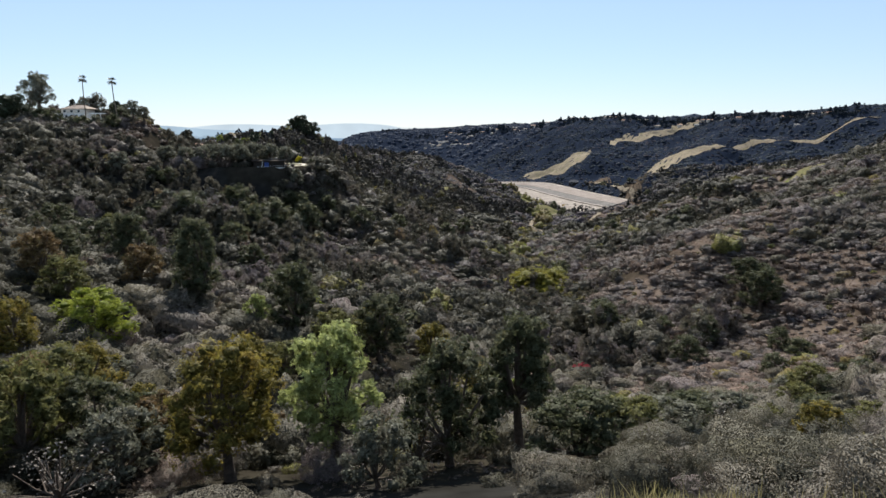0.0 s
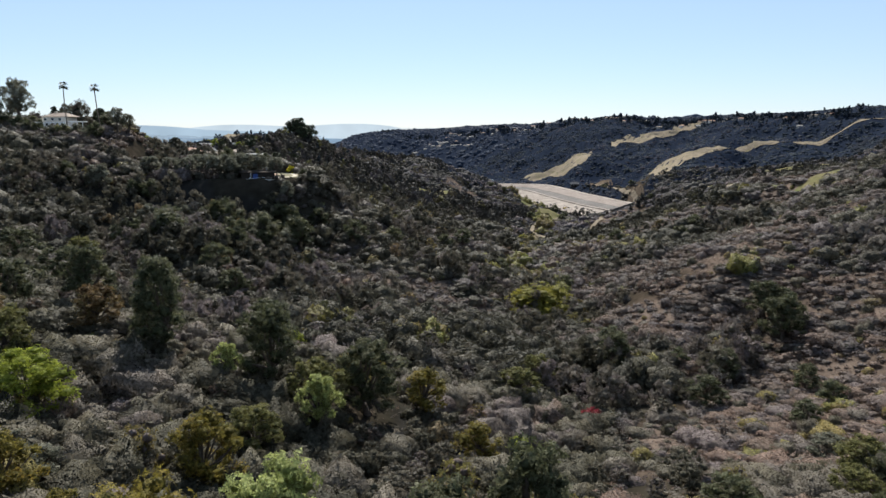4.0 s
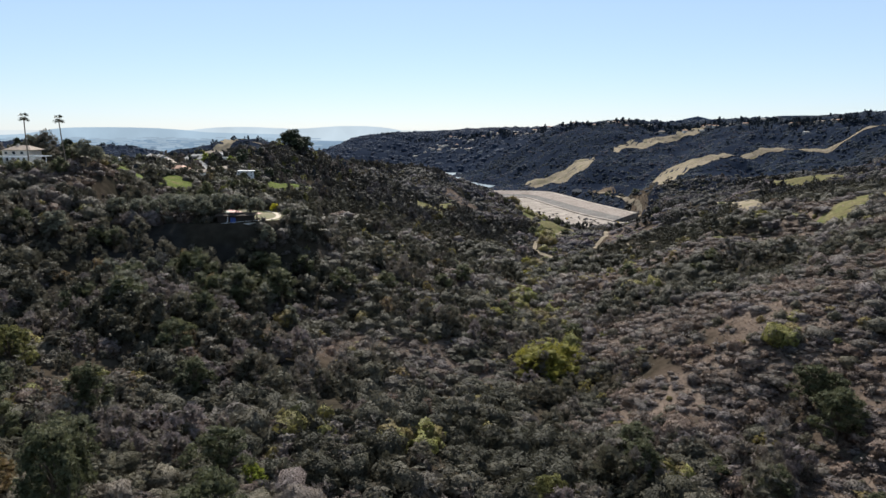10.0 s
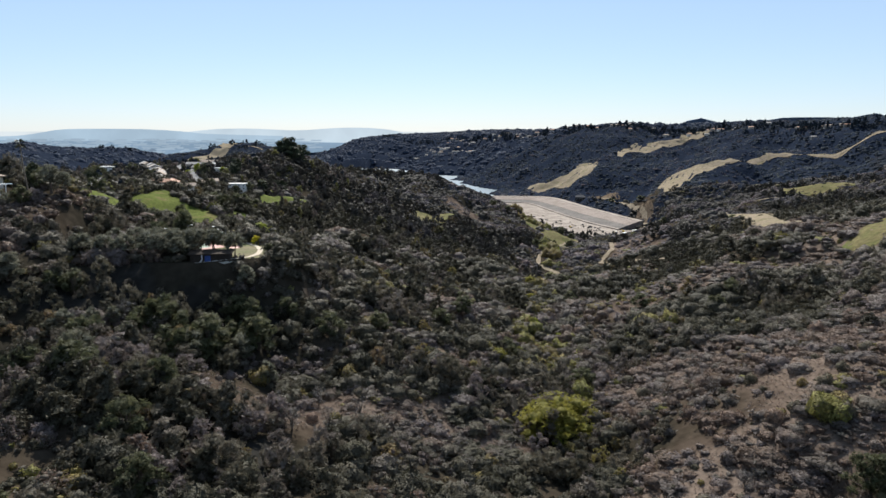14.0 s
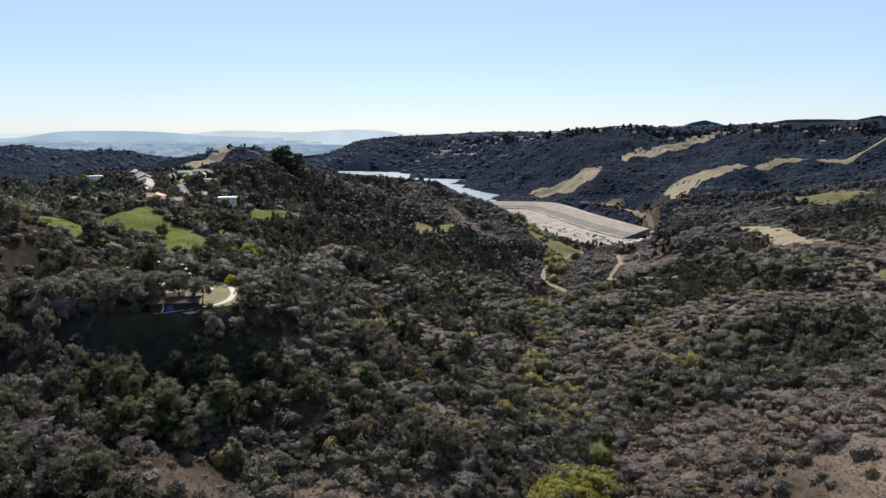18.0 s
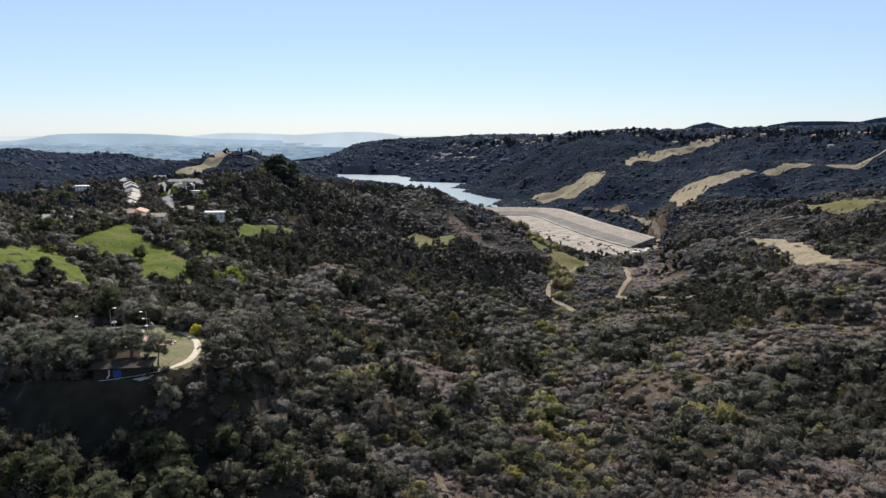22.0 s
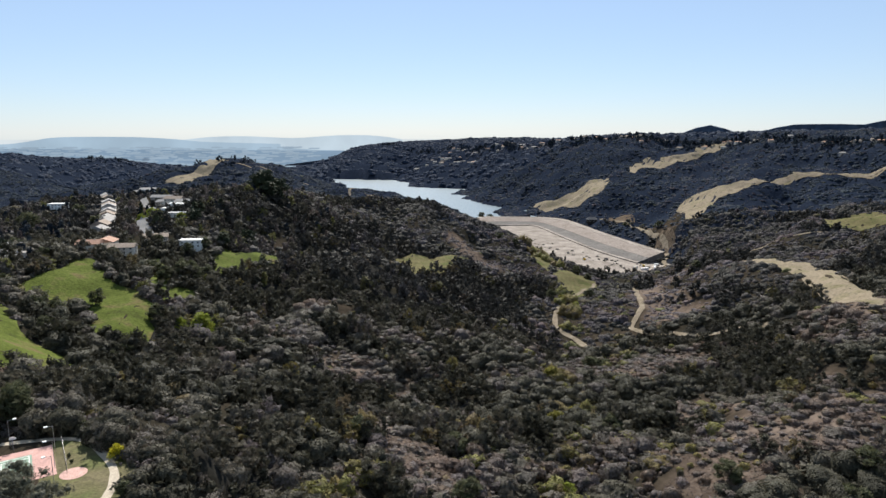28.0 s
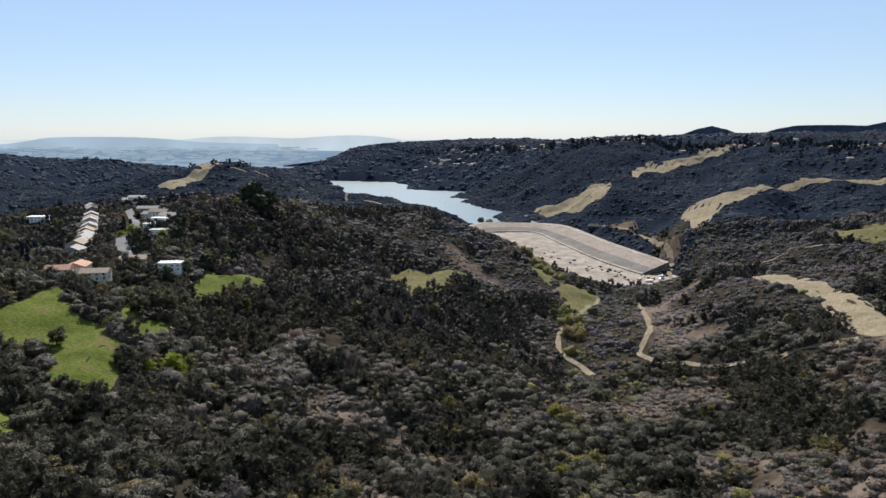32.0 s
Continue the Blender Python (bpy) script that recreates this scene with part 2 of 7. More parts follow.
FAR_LEFT = [(-2000, 3270, 164), (-1650, 3500, 128), (-1400, 2700, 60), (-1100, 2300, 100), (-1440, 2850, 78), (-1000, 3200, 62), (-1000, 1700, 100),
            (-1500, 2000, 100), (-900, 1100, 150), (-900, 500, 180), (-1500, 800, 150), (-2600, 3200, 160), (-1250, 3500, 66), (-3000, 4800, 75),
            (-800, 4800, 90), (1000, 4800, 200), (3500, 4800, 250), (-1900, 4100, 75)]
PARK_EDGE = [(-71, 337, 164), (-49, 371, 158), (-54, 360, 160), (-38, 369, 155), (-82, 311, 154), (-30, 344, 150), (5, 331, 141), (3, 345, 137.5),
             (73, 331, 126), (-145, 341, 186), (-185, 350, 198), (-142, 296, 171), (-95, 258, 166), (-35, 241, 145), (-55, 185, 150), (-35, 279, 144)]
SLOPE_FOLDS = [(22, 440, 130), (30, 501, 123), (36, 520, 112), (14, 581, 97), (-42, 535, 120), (-46, 576, 117), (-89, 549, 144), (-68, 630, 123),
               (-84, 612, 138), (-6, 688, 113), (-30, 682, 118), (54, 660, 108), (56, 699, 103), (-82, 709, 137), (-124, 678, 134), (-141, 769, 157),
               (-162, 765, 158), (-177, 565, 164.5), (-190, 568, 162), (-258, 647, 183), (-252, 842, 180), (-145, 888, 142), (-187, 944, 176)]
TERRACE_SPUR = [(-51, 988, 106), (32, 1025, 107), (39, 1045, 102), (128, 1135, 84), (49, 1132, 98), (-116, 1049, 153), (-72, 1330, 147), (-32, 1320, 146), (21, 1310, 133), (55, 1305, 121), (90, 1300, 108), (118, 1295, 97), (148, 1290, 80),
                (137, 867, 79), (180, 987, 71), (195, 1119, 66), (111, 756, 71), (150, 773, 82), (209, 860, 91)]
RIGHT_FOLDS = [(98, 214, 135), (91, 175, 137), (148, 308, 161), (184, 409, 135), (178, 463, 147), (220, 420, 160), (236, 451, 158), (179, 478, 147),
               (171, 490, 138.5), (145, 482, 134.5), (158, 517, 134), (185, 560, 121), (107, 553, 107), (149, 606, 114), (158, 617, 105),
               (243, 645, 124), (224, 801, 97), (233, 738, 112), (198, 756, 98), (292, 642, 152), (309, 848, 131), (330, 795, 138), (346, 822, 136),
               (263, 790, 116), (259, 586, 149), (281, 476, 176)]
LAKE_SHORE = [(-690, 3490), (-420, 3440), (-224, 3360), (-150, 3180), (-137, 2965), (20, 2900), (120, 2860), (60, 2740), (20, 2640), (110, 2560), (60, 2480), (200, 2190),
              (150, 2090), (165, 1985), (113, 1960), (60, 1905), (0, 1930), (-60, 2040), (-200, 2250), (-310, 2500), (-420, 2900), (-560, 3250)]

CONTROL = np.array(START_HILL + NEAR_HOLLOW + NEAR_SPUR + VALLEY + RIGHT_SPUR + RIGHT_RIDGE + LEFT_BENCH + LEFT_SLOPE + LEFT_RIDGE
                   + LAKE_LEFT + LAKE_RIGHT + FAR_RIGHT + FAR_LEFT + PARK_EDGE + SLOPE_FOLDS + TERRACE_SPUR + RIGHT_FOLDS, float)


def stretch(x, y):
    """Plan distances shrink with distance from the start, so that near and far forms weigh alike."""
    r = np.hypot(x, y + 120.0)
    k = np.log1p(r / 160.0) * 160.0 / np.maximum(r, 1e-6)
    return np.stack([x * k, (y + 120.0) * k], -1) / 100.0


def kernel(d):
    return np.sqrt(d * d + 0.0016)


def lattice(i, j, seed):
    h = np.sin(i * 127.1 + j * 311.7 + seed * 74.7) * 43758.5453
    return h - np.floor(h)


def soft_noise(x, y, seed=0):
    i, j = np.floor(x), np.floor(y)
    u, v = x - i, y - j
    u, v = u * u * (3 - 2 * u), v * v * (3 - 2 * v)
    return ((lattice(i, j, seed) * (1 - u) + lattice(i + 1, j, seed) * u) * (1 - v)
            + (lattice(i, j + 1, seed) * (1 - u) + lattice(i + 1, j + 1, seed) * u) * v) * 2 - 1


def fbm(x, y, seed=0, octaves=3):
    return sum(soft_noise(x * 2.03 ** k + 17 * k, y * 2.03 ** k - 9 * k, seed + k) * 0.5 ** k for k in range(octaves))


def inside(px, py, poly):
    res = np.zeros(px.shape, bool)
    n = len(poly)
    for k in range(n):
        (x0, y0), (x1, y1) = poly[k][:2], poly[(k + 1) % n][:2]
        if y0 != y1:
            res ^= ((y0 > py) != (y1 > py)) & (px < (x1 - x0) * (py - y0) / (y1 - y0) + x0)
    return res


def line_distance(px, py, line, closed=False):
    best = np.full(px.shape, 1e9)
    pts = list(line) + ([line[0]] if closed else [])
    for (x0, y0), (x1, y1) in zip([p[:2] for p in pts], [p[:2] for p in pts[1:]]):
        dx, dy = x1 - x0, y1 - y0
        s = np.clip(((px - x0) * dx + (py - y0) * dy) / (dx * dx + dy * dy + 1e-9), 0, 1)
        best = np.minimum(best, np.hypot(px - x0 - s * dx, py - y0 - s * dy))
    return best


def relief(x, y):
    """Gullies and small hummocks between the plan lines."""
    dist = np.hypot(x, y)
    gully = 1 - np.abs(fbm(x / 75 + 0.25 * fbm(x / 60, y / 60, 5), y / 120, 3))
    h = np.clip(dist / 250, 0.1, 1) * (gully - 0.65) * np.clip(3 + dist * 0.009, 3, 22)
    return h + fbm(x / 22, y / 22, 11) * np.clip(dist / 120, 0.15, 1) * 0.9


NODES = stretch(CONTROL[:, 0], CONTROL[:, 1])
_A = kernel(np.linalg.norm(NODES[:, None] - NODES[None], axis=-1))
_A[np.diag_indices(len(_A))] -= 0.012
_P = np.concatenate([np.ones((len(NODES), 1)), NODES], 1)
_M = np.block([[_A, _P], [_P.T, np.zeros((3, 3))]])
WEIGHT = np.linalg.solve(_M, np.concatenate([CONTROL[:, 2] - relief(CONTROL[:, 0], CONTROL[:, 1]), np.zeros(3)]))


PARK = [(-150, 348), (-124, 334), (-112, 329.5), (-96, 329), (-84, 330), (-73, 336), (-64, 350), (-60, 380), (-80, 398), (-118, 404), (-152, 392)]


DAM_PAD = [(40, 1790), (95, 1870), (260, 1860), (320, 1800), (365, 1560), (420, 1370), (380, 1235), (270, 1205), (205, 1330), (95, 1640)]


def height(x, y):
    x, y = np.asarray(x, float), np.asarray(y, float)
    shape = x.shape
    x, y = x.ravel(), y.ravel()
    q = stretch(x, y)
    h = np.empty(len(x))
    for a in range(0, len(x), 20000):
        b = q[a:a + 20000]
        h[a:a + 20000] = kernel(np.linalg.norm(b[:, None] - NODES[None], axis=-1)) @ WEIGHT[:-3] + WEIGHT[-3] + b @ WEIGHT[-2:]
    h += relief(x, y)
    # level benches
    d = line_distance(x, y, PARK, True) * np.where(inside(x, y, PARK), -1, 1)
    k = np.clip(1 - d / 13, 0, 1) ** 1.2
    h = h * (1 - k) + 181.5 * k
    d = line_distance(x, y, DAM_PAD, True) * np.where(inside(x, y, DAM_PAD), -1, 1)
    k = np.clip(1 - d / 30, 0, 1)
    h = h * (1 - k) + 46.5 * k
    # lake basin
    d = line_distance(x, y, LAKE_SHORE, True)
    wet = inside(x, y, LAKE_SHORE)
    h = np.where(wet, np.minimum(h, WATER_Z - 0.5 - 0.1 * np.minimum(d, 60)), np.where(d < 70, np.maximum(h, WATER_Z + 0.3 + 0.12 * d), h))
    return h.reshape(shape)


# ---- ground sheet ----
def mesh_from(name, verts, faces, material, smooth=True, attribute=None):
    """A mesh from arrays: faces all of one corner count."""
    verts, faces = np.asarray(verts, np.float32), np.asarray(faces, np.int32)
    me = bpy.data.meshes.new(name)
    k = faces.shape[1]
    me.vertices.add(len(verts))
    me.vertices.foreach_set("co", verts.ravel())
    me.loops.add(faces.size)
    me.loops.foreach_set("vertex_index", faces.ravel())
    me.polygons.add(len(faces))
    me.polygons.foreach_set("loop_start", np.arange(0, faces.size, k, dtype=np.int32))
    me.polygons.foreach_set("use_smooth", np.full(len(faces), smooth))
    if attribute is not None:
        me.attributes.new("plant_kind", "FLOAT", "POINT").data.foreach_set("value", np.asarray(attribute, np.float32))
    me.materials.append(material)
    me.update(calc_edges=True)
    return me


ROWS = [-220.0]
while ROWS[-1] < 4900:
    ROWS.append(ROWS[-1] + 3.2 + 0.0095 * max(ROWS[-1], 0))
ROWS = np.array(ROWS)
COLS = np.linspace(-1, 1, 281)


def half_width(y):
    return 330 + 0.80 * np.maximum(y, 0)


GX = COLS[None] * half_width(ROWS)[:, None]
GY = np.repeat(ROWS[:, None], len(COLS), 1)
GZ = height(GX, GY)


def ground_z(x, y):
    """Height of the ground sheet itself."""
    x, y = np.asarray(x, float), np.asarray(y, float)
    j = np.clip(np.searchsorted(ROWS, y) - 1, 0, len(ROWS) - 2)
    v = np.clip((y - ROWS[j]) / (ROWS[j + 1] - ROWS[j]), 0, 1)
    c = (np.clip(x / half_width(y), -1, 1) + 1) / 2 * (len(COLS) - 1)
    i = np.clip(c.astype(int), 0, len(COLS) - 2)
    u = c - i
    return (GZ[j, i] * (1 - u) + GZ[j, i + 1] * u) * (1 - v) + (GZ[j + 1, i] * (1 - u) + GZ[j + 1, i + 1] * u) * v


_k = np.arange(len(ROWS) * len(COLS)).reshape(GX.shape)
_f = np.stack([_k[:-1, :-1], _k[:-1, 1:], _k[1:, 1:], _k[1:, :-1]], -1).reshape(-1, 4)
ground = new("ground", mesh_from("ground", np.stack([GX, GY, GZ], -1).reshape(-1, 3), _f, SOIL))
tagged(ground, "dry brown hills and canyon floor under brush", "ground", kind="structure")

_w = [(-1000, 3700), (400, 3700), (400, 1840), (-500, 1840)]
lake = new("water", mesh_from("water", [(x, y, WATER_Z) for x, y in _w][::-1], [(0, 1, 2, 3)], WATER))
tagged(lake, "blue wind-rippled reservoir glittering in the sun", "water", kind="structure")


# ---- helpers for things ----
rng = np.random.default_rng(7)
def paint(name, c, rough=0.8, scale=0.6, var=0.14, metal=0.0, spec=0.3, bump=0.15, fine=9.0):
    lo, hi = [tuple(v * k for v in c) for k in (1 - var, 1 + var)]
    return mixed(name, [lo, c, hi], scale, rough, bump, 5, fine=fine, metal=metal, spec=spec)


GRASS = mixed("spring_grass", [(0.046, 0.056, 0.013), (0.06, 0.076, 0.015), (0.074, 0.091, 0.02), (0.1, 0.082, 0.036)], 16, 0.95, 0.5, 8, fine=10, spec=0.03)
DRY_GRASS = mixed("dry_grass_slope", [(0.15, 0.124, 0.086), (0.19, 0.158, 0.114), (0.135, 0.118, 0.07)], 18, 0.92, 0.4, 8, fine=9, spec=0.02)
GRASS_MIX = mixed("faded_grass", [(0.074, 0.078, 0.030), (0.111, 0.096, 0.048), (0.063, 0.074, 0.024)], 22, 0.92, 0.4, 8, fine=9, spec=0.02)
DIRT = mixed("pale_dirt_track", [(0.126, 0.104, 0.074), (0.170, 0.141, 0.104), (0.207, 0.178, 0.137)], 7, 0.95, 0.4, 8, fine=8, spec=0.02)
YARD = mixed("pale_graded_earth", [(0.168, 0.146, 0.126), (0.228, 0.200, 0.174), (0.288, 0.256, 0.226)], 25, 0.95, 0.3, 8, fine=9, spec=0.02)
ASPHALT_FACE = mixed("grey_dam_facing", [(0.110, 0.103, 0.096), (0.132, 0.123, 0.115), (0.154, 0.143, 0.134)], 30, 0.9, 0.2, 6, fine=9, spec=0.02)
EARTH_FACE = mixed("tan_dam_facing", [(0.182, 0.154, 0.134), (0.212, 0.182, 0.160), (0.235, 0.204, 0.182)], 30, 0.95, 0.2, 6, fine=9, spec=0.02)
CONCRETE = paint("weathered_concrete", (0.42, 0.4, 0.36), 0.85, 2.0)
TRAIL = mixed("brown_foot_trail", [(0.06, 0.046, 0.034), (0.09, 0.07, 0.052), (0.12, 0.095, 0.072)], 3, 0.95, 0.4, 8, fine=8, spec=0.0)
PATH_MAT = paint("sandy_path", (0.36, 0.31, 0.24), 0.9, 1.5)
BARK = paint("grey_brown_bark", (0.09, 0.07, 0.055), 0.95, 0.4, 0.3, bump=0.6)
PALM_BARK = paint("palm_bark", (0.16, 0.13, 0.1), 0.95, 0.4, 0.3)


def arrays(bm):
    v = np.array([p.co[:] for p in bm.verts])
    return v


def part(name, bm, material, parent=None, label="", smooth=False):
    """Links a bmesh as one mesh object, under a thing or a part."""
    me = bpy.data.meshes.new(name)
    bm.normal_update()
    bm.to_mesh(me)
    bm.free()
    me.materials.append(material)
    if smooth:
        me.polygons.foreach_set("use_smooth", [True] * len(me.polygons))
    ob = new(name, me)
    if parent is not None:
        ob.parent = parent
    return tagged(ob, label)


def holder(name, m, label, category, group=""):
    ob = new(name)
    ob.empty_display_size = 0.5
    ob.matrix_basis = m
    return tagged(ob, label, category, group)


def box(x0, x1, y0, y1, z0, z1, bevel=0.0, bm=None):
    bm = bm or bmesh.new()
    r = bmesh.ops.create_cube(bm, size=1.0, matrix=Matrix.LocRotScale(((x0 + x1) / 2, (y0 + y1) / 2, (z0 + z1) / 2), None, (x1 - x0, y1 - y0, z1 - z0)))
    if bevel:
        bmesh.ops.bevel(bm, geom=list({e for v in r["verts"] for e in v.link_edges}), offset=bevel, segments=1, affect="EDGES")
    return bm


def poly_solid(rings, caps=True):
    """A solid from rings of equal length, each a list of points."""
    bm = bmesh.new()
    vs = [[bm.verts.new(p) for p in r] for r in rings]
    n = len(rings[0])
    for a, b in zip(vs, vs[1:]):
        for i in range(n):
            bm.faces.new((a[i], a[(i + 1) % n], b[(i + 1) % n], b[i]))
    if caps:
        bm.faces.new(vs[0][::-1])
        bm.faces.new(vs[-1])
    bmesh.ops.recalc_face_normals(bm, faces=bm.faces)
    return bm


def tubes(runs, sides=6):
    """Verts and quads of tapered tubes: runs of ((x, y, z, radius), ...)."""
    V, F, base = [], [], 0
    for run in runs:
        run = np.array(run, float)
        for k, (x, y, z, r) in enumerate(run):
            d = run[min(k + 1, len(run) - 1), :3] - run[max(k - 1, 0), :3]
            d = d if np.linalg.norm(d) > 1e-6 else run[-1, :3] - run[0, :3]
            d = d / (np.linalg.norm(d) + 1e-9)
            a = np.cross(d, (0.31, 0.9, 0.2))
            a /= np.linalg.norm(a)
            b = np.cross(d, a)
            t = np.arange(sides) / sides * 2 * np.pi
            V.append(np.array([x, y, z]) + r * (np.cos(t)[:, None] * a + np.sin(t)[:, None] * b))
        for k in range(len(run) - 1):
            i = np.arange(sides)
            j = (i + 1) % sides
            o = base + k * sides
            F.append(np.stack([o + i, o + j, o + sides + j, o + sides + i], -1))
        base += len(run) * sides
    return np.concatenate(V), np.concatenate(F)


def tube_bm(runs, sides=6):
    v, f = tubes(runs, sides)
    bm = bmesh.new()
    vs = [bm.verts.new(p) for p in v]
    for q in f:
        bm.faces.new([vs[i] for i in q])
    return bm


def smooth_line(points, step, closed=False):
    """Catmull-Rom through plan points."""
    p = np.array(points, float)
    n = len(p)
    out = []
    for i in range(n if closed else n - 1):
        a, b, c, d = [p[k % n] if closed else p[min(max(k, 0), n - 1)] for k in (i - 1, i, i + 1, i + 2)]
        m = max(1, int(np.linalg.norm(c[:2] - b[:2]) / step))
        for t in np.arange(m) / m:
            out.append(0.5 * (2 * b + (c - a) * t + (2 * a - 5 * b + 4 * c - d) * t * t + (3 * b - a - 3 * c + d) * t ** 3))
    if not closed:
        out.append(p[-1])
    return np.array(out)


def draped(name, outline, step, material, label, category, lift=0.12, rough_edge=1.0, kind="structure", z=None):
    """A patch of ground cover that follows the ground sheet."""
    line = smooth_line(outline, step, True)
    ctr = line.mean(0)
    k = 1 + rough_edge * 0.03 * fbm(line[:, 0] / (step * 3), line[:, 1] / (step * 3), 77)
    line = ctr + (line - ctr) * k[:, None]
    bm = bmesh.new()
    vs = [bm.verts.new((x, y, 0)) for x, y in line]
    es = [bm.edges.new((vs[i], vs[(i + 1) % len(vs)])) for i in range(len(vs))]
    bmesh.ops.triangle_fill(bm, edges=es, use_beauty=True)
    for _ in range(7):
        long = [e for e in bm.edges if e.calc_length() > step * 1.6]
        if not long:
            break
        bmesh.ops.subdivide_edges(bm, edges=long, cuts=1)
        bmesh.ops.triangulate(bm, faces=[f for f in bm.faces if len(f.verts) > 3])
    co = np.array([v.co[:] for v in bm.verts])
    zz = ground_z(co[:, 0], co[:, 1]) + lift + 0.0006 * np.maximum(co[:, 1] - 200, 0) if z is None else np.full(len(co), z)
    for v, h in zip(bm.verts, zz):
        v.co.z = h
    for f in bm.faces:
        if f.normal.z < 0:
            f.normal_flip()
    bm.normal_update()
    flip = [f for f in bm.faces if f.normal.z < 0]
    bmesh.ops.reverse_faces(bm, faces=flip)
    ob = part(name, bm, material, None, "", True)
    return tagged(ob, label, category, kind=kind)


def ribbon(name, line, width, step, material, label, category, lift=0.2, z=None):
    p = smooth_line(line, step)[:, :2]
    d = np.gradient(p, axis=0)
    d /= np.linalg.norm(d, axis=1)[:, None] + 1e-9
    nrm = np.stack([-d[:, 1], d[:, 0]], -1)
    w = width * (0.5 + 0.10 * fbm(p[:, 0] / 9, p[:, 1] / 9, 5))
    rows = []
    for k in (-1, -0.35, 0.35, 1):
        q = p + nrm * (w * k)[:, None]
        h = ground_z(q[:, 0], q[:, 1]) + lift + 0.0009 * np.maximum(q[:, 1] - 200, 0) if z is None else np.full(len(q), z)
        rows.append(np.column_stack([q, h - (0.1 if abs(k) == 1 and z is None else 0)]))
    g = np.stack(rows, 1)
    n = len(p)
    i = np.arange(n * 4).reshape(n, 4)
    f = np.stack([i[:-1, 1:], i[:-1, :-1], i[1:, :-1], i[1:, 1:]], -1).reshape(-1, 4)
    return tagged(new(name, mesh_from(name, g.reshape(-1, 3), f, material)), label, category, kind="structure")


# ---- open ground, tracks ----
PARK_OPEN = [(-118, 384), (-100, 387), (-82, 379), (-70, 362), (-69, 348), (-74, 338), (-80, 341), (-79, 333), (-96, 332), (-100, 352), (-112, 358), (-124, 372)]
MEADOWS, TRACKS, CLEAR = [], [], [PARK_OPEN, DAM_PAD]
GREEN = "green spring grass on an open slope"
TAN = "dry tan grass clearing on the ridge"
for _name, _mat, _label, _step, _line in [
    ("meadow", GRASS, GREEN, 4, [(-215, 470), (-249, 556), (-222, 548), (-200, 520), (-182, 514), (-164, 502), (-154, 478), (-152, 445), (-158, 425), (-172, 405), (-190, 420)]),
    ("meadow", GRASS, GREEN, 4, [(-246, 584), (-244, 626), (-248, 653), (-240, 668), (-214, 634), (-196, 625), (-178, 614), (-168, 600), (-155, 560), (-160, 545), (-175, 545), (-188, 558), (-204, 584), (-222, 580)]),
    ("meadow", GRASS, GREEN, 4, [(-186, 632), (-170, 656), (-160, 638), (-176, 612)]),
    ("meadow", GRASS, GREEN, 4, [(-222, 716), (-212, 718), (-192, 677), (-180, 642), (-187, 632), (-206, 672)]),
    ("meadow", GRASS, GREEN, 4, [(-185, 749), (-190, 794), (-170, 776), (-156, 794), (-141, 783), (-138, 760), (-154, 752), (-160, 728), (-170, 704)]),
    ("meadow", GRASS, GREEN, 5, [(-192, 830), (-196, 872), (-178, 832), (-183, 806)]),
    ("orchard_terrace", GRASS_MIX, "terrace of low green rows", 5, [(-56, 998), (-22, 1018), (19, 1043), (40, 1070), (22, 996), (0, 926), (-20, 906), (-44, 926)]),
    ("meadow", GRASS_MIX, TAN, 5, [(160, 1109), (203, 1147), (215, 1089), (186, 1001), (148, 944), (152, 1002)]),
    ("meadow", GRASS_MIX, GREEN, 5, [(128, 1180), (150, 1290), (182, 1470), (190, 1400), (176, 1210), (154, 1106), (142, 1130)]),
    ("clearing", DRY_GRASS, TAN, 5, [(384, 1036), (414, 1000), (398, 906), (356, 790), (332, 722), (320, 680), (300, 640), (294, 660), (300, 700), (310, 740), (326, 785), (338, 830), (336, 862), (330, 900)]),
    ("clearing", DRY_GRASS, TAN, 9, [(536, 1685), (588, 1640), (637, 1622), (772, 1706), (940, 1640), (934, 1616), (763, 1672), (614, 1560), (560, 1550), (494, 1440), (447, 1392), (480, 1500)]),
    ("clearing", DRY_GRASS, TAN, 10, [(262, 2112), (351, 2105), (396, 2090), (440, 2136), (464, 2048), (424, 1930), (378, 1925), (327, 1960)]),
    ("clearing", DRY_GRASS, TAN, 10, [(540, 2121), (605, 2225), (698, 2215), (763, 2255), (850, 2400), (942, 2385), (862, 2290), (774, 2215), (668, 2125), (568, 2080), (530, 2035)]),
    ("clearing", GRASS_MIX, TAN, 7, [(594, 1226), (656, 1252), (690, 1242), (690, 1170), (620, 1140), (586, 1150), (576, 1184)]),
    ("clearing", DRY_GRASS, TAN, 9, [(-705, 2105), (-650, 2120), (-590, 2090), (-560, 2030), (-590, 1990), (-600, 1900), (-598, 1745), (-650, 1790), (-675, 1830), (-660, 1960), (-640, 2020)]),
    ("clearing", GRASS_MIX, TAN, 4, [(238, 470), (262, 486), (330, 545), (338, 520), (280, 455), (252, 448)]),
    ("bare_bank", TRAIL, "bare earth bank beside the dam", 8, [(400, 1770), (436, 1740), (440, 1690), (412, 1660), (396, 1700)]),
    ("bare_bank", TRAIL, "bare earth bank beside the dam", 8, [(412, 1620), (446, 1610), (448, 1540), (424, 1520), (408, 1560)]),
    ("bare_bank", TRAIL, "bare earth bank beside the dam", 8, [(410, 1450), (432, 1460), (430, 1400), (414, 1380), (402, 1410)]),
]:
    MEADOWS.append(_line)
    draped(_name, _line, _step, _mat, _label, "grass")

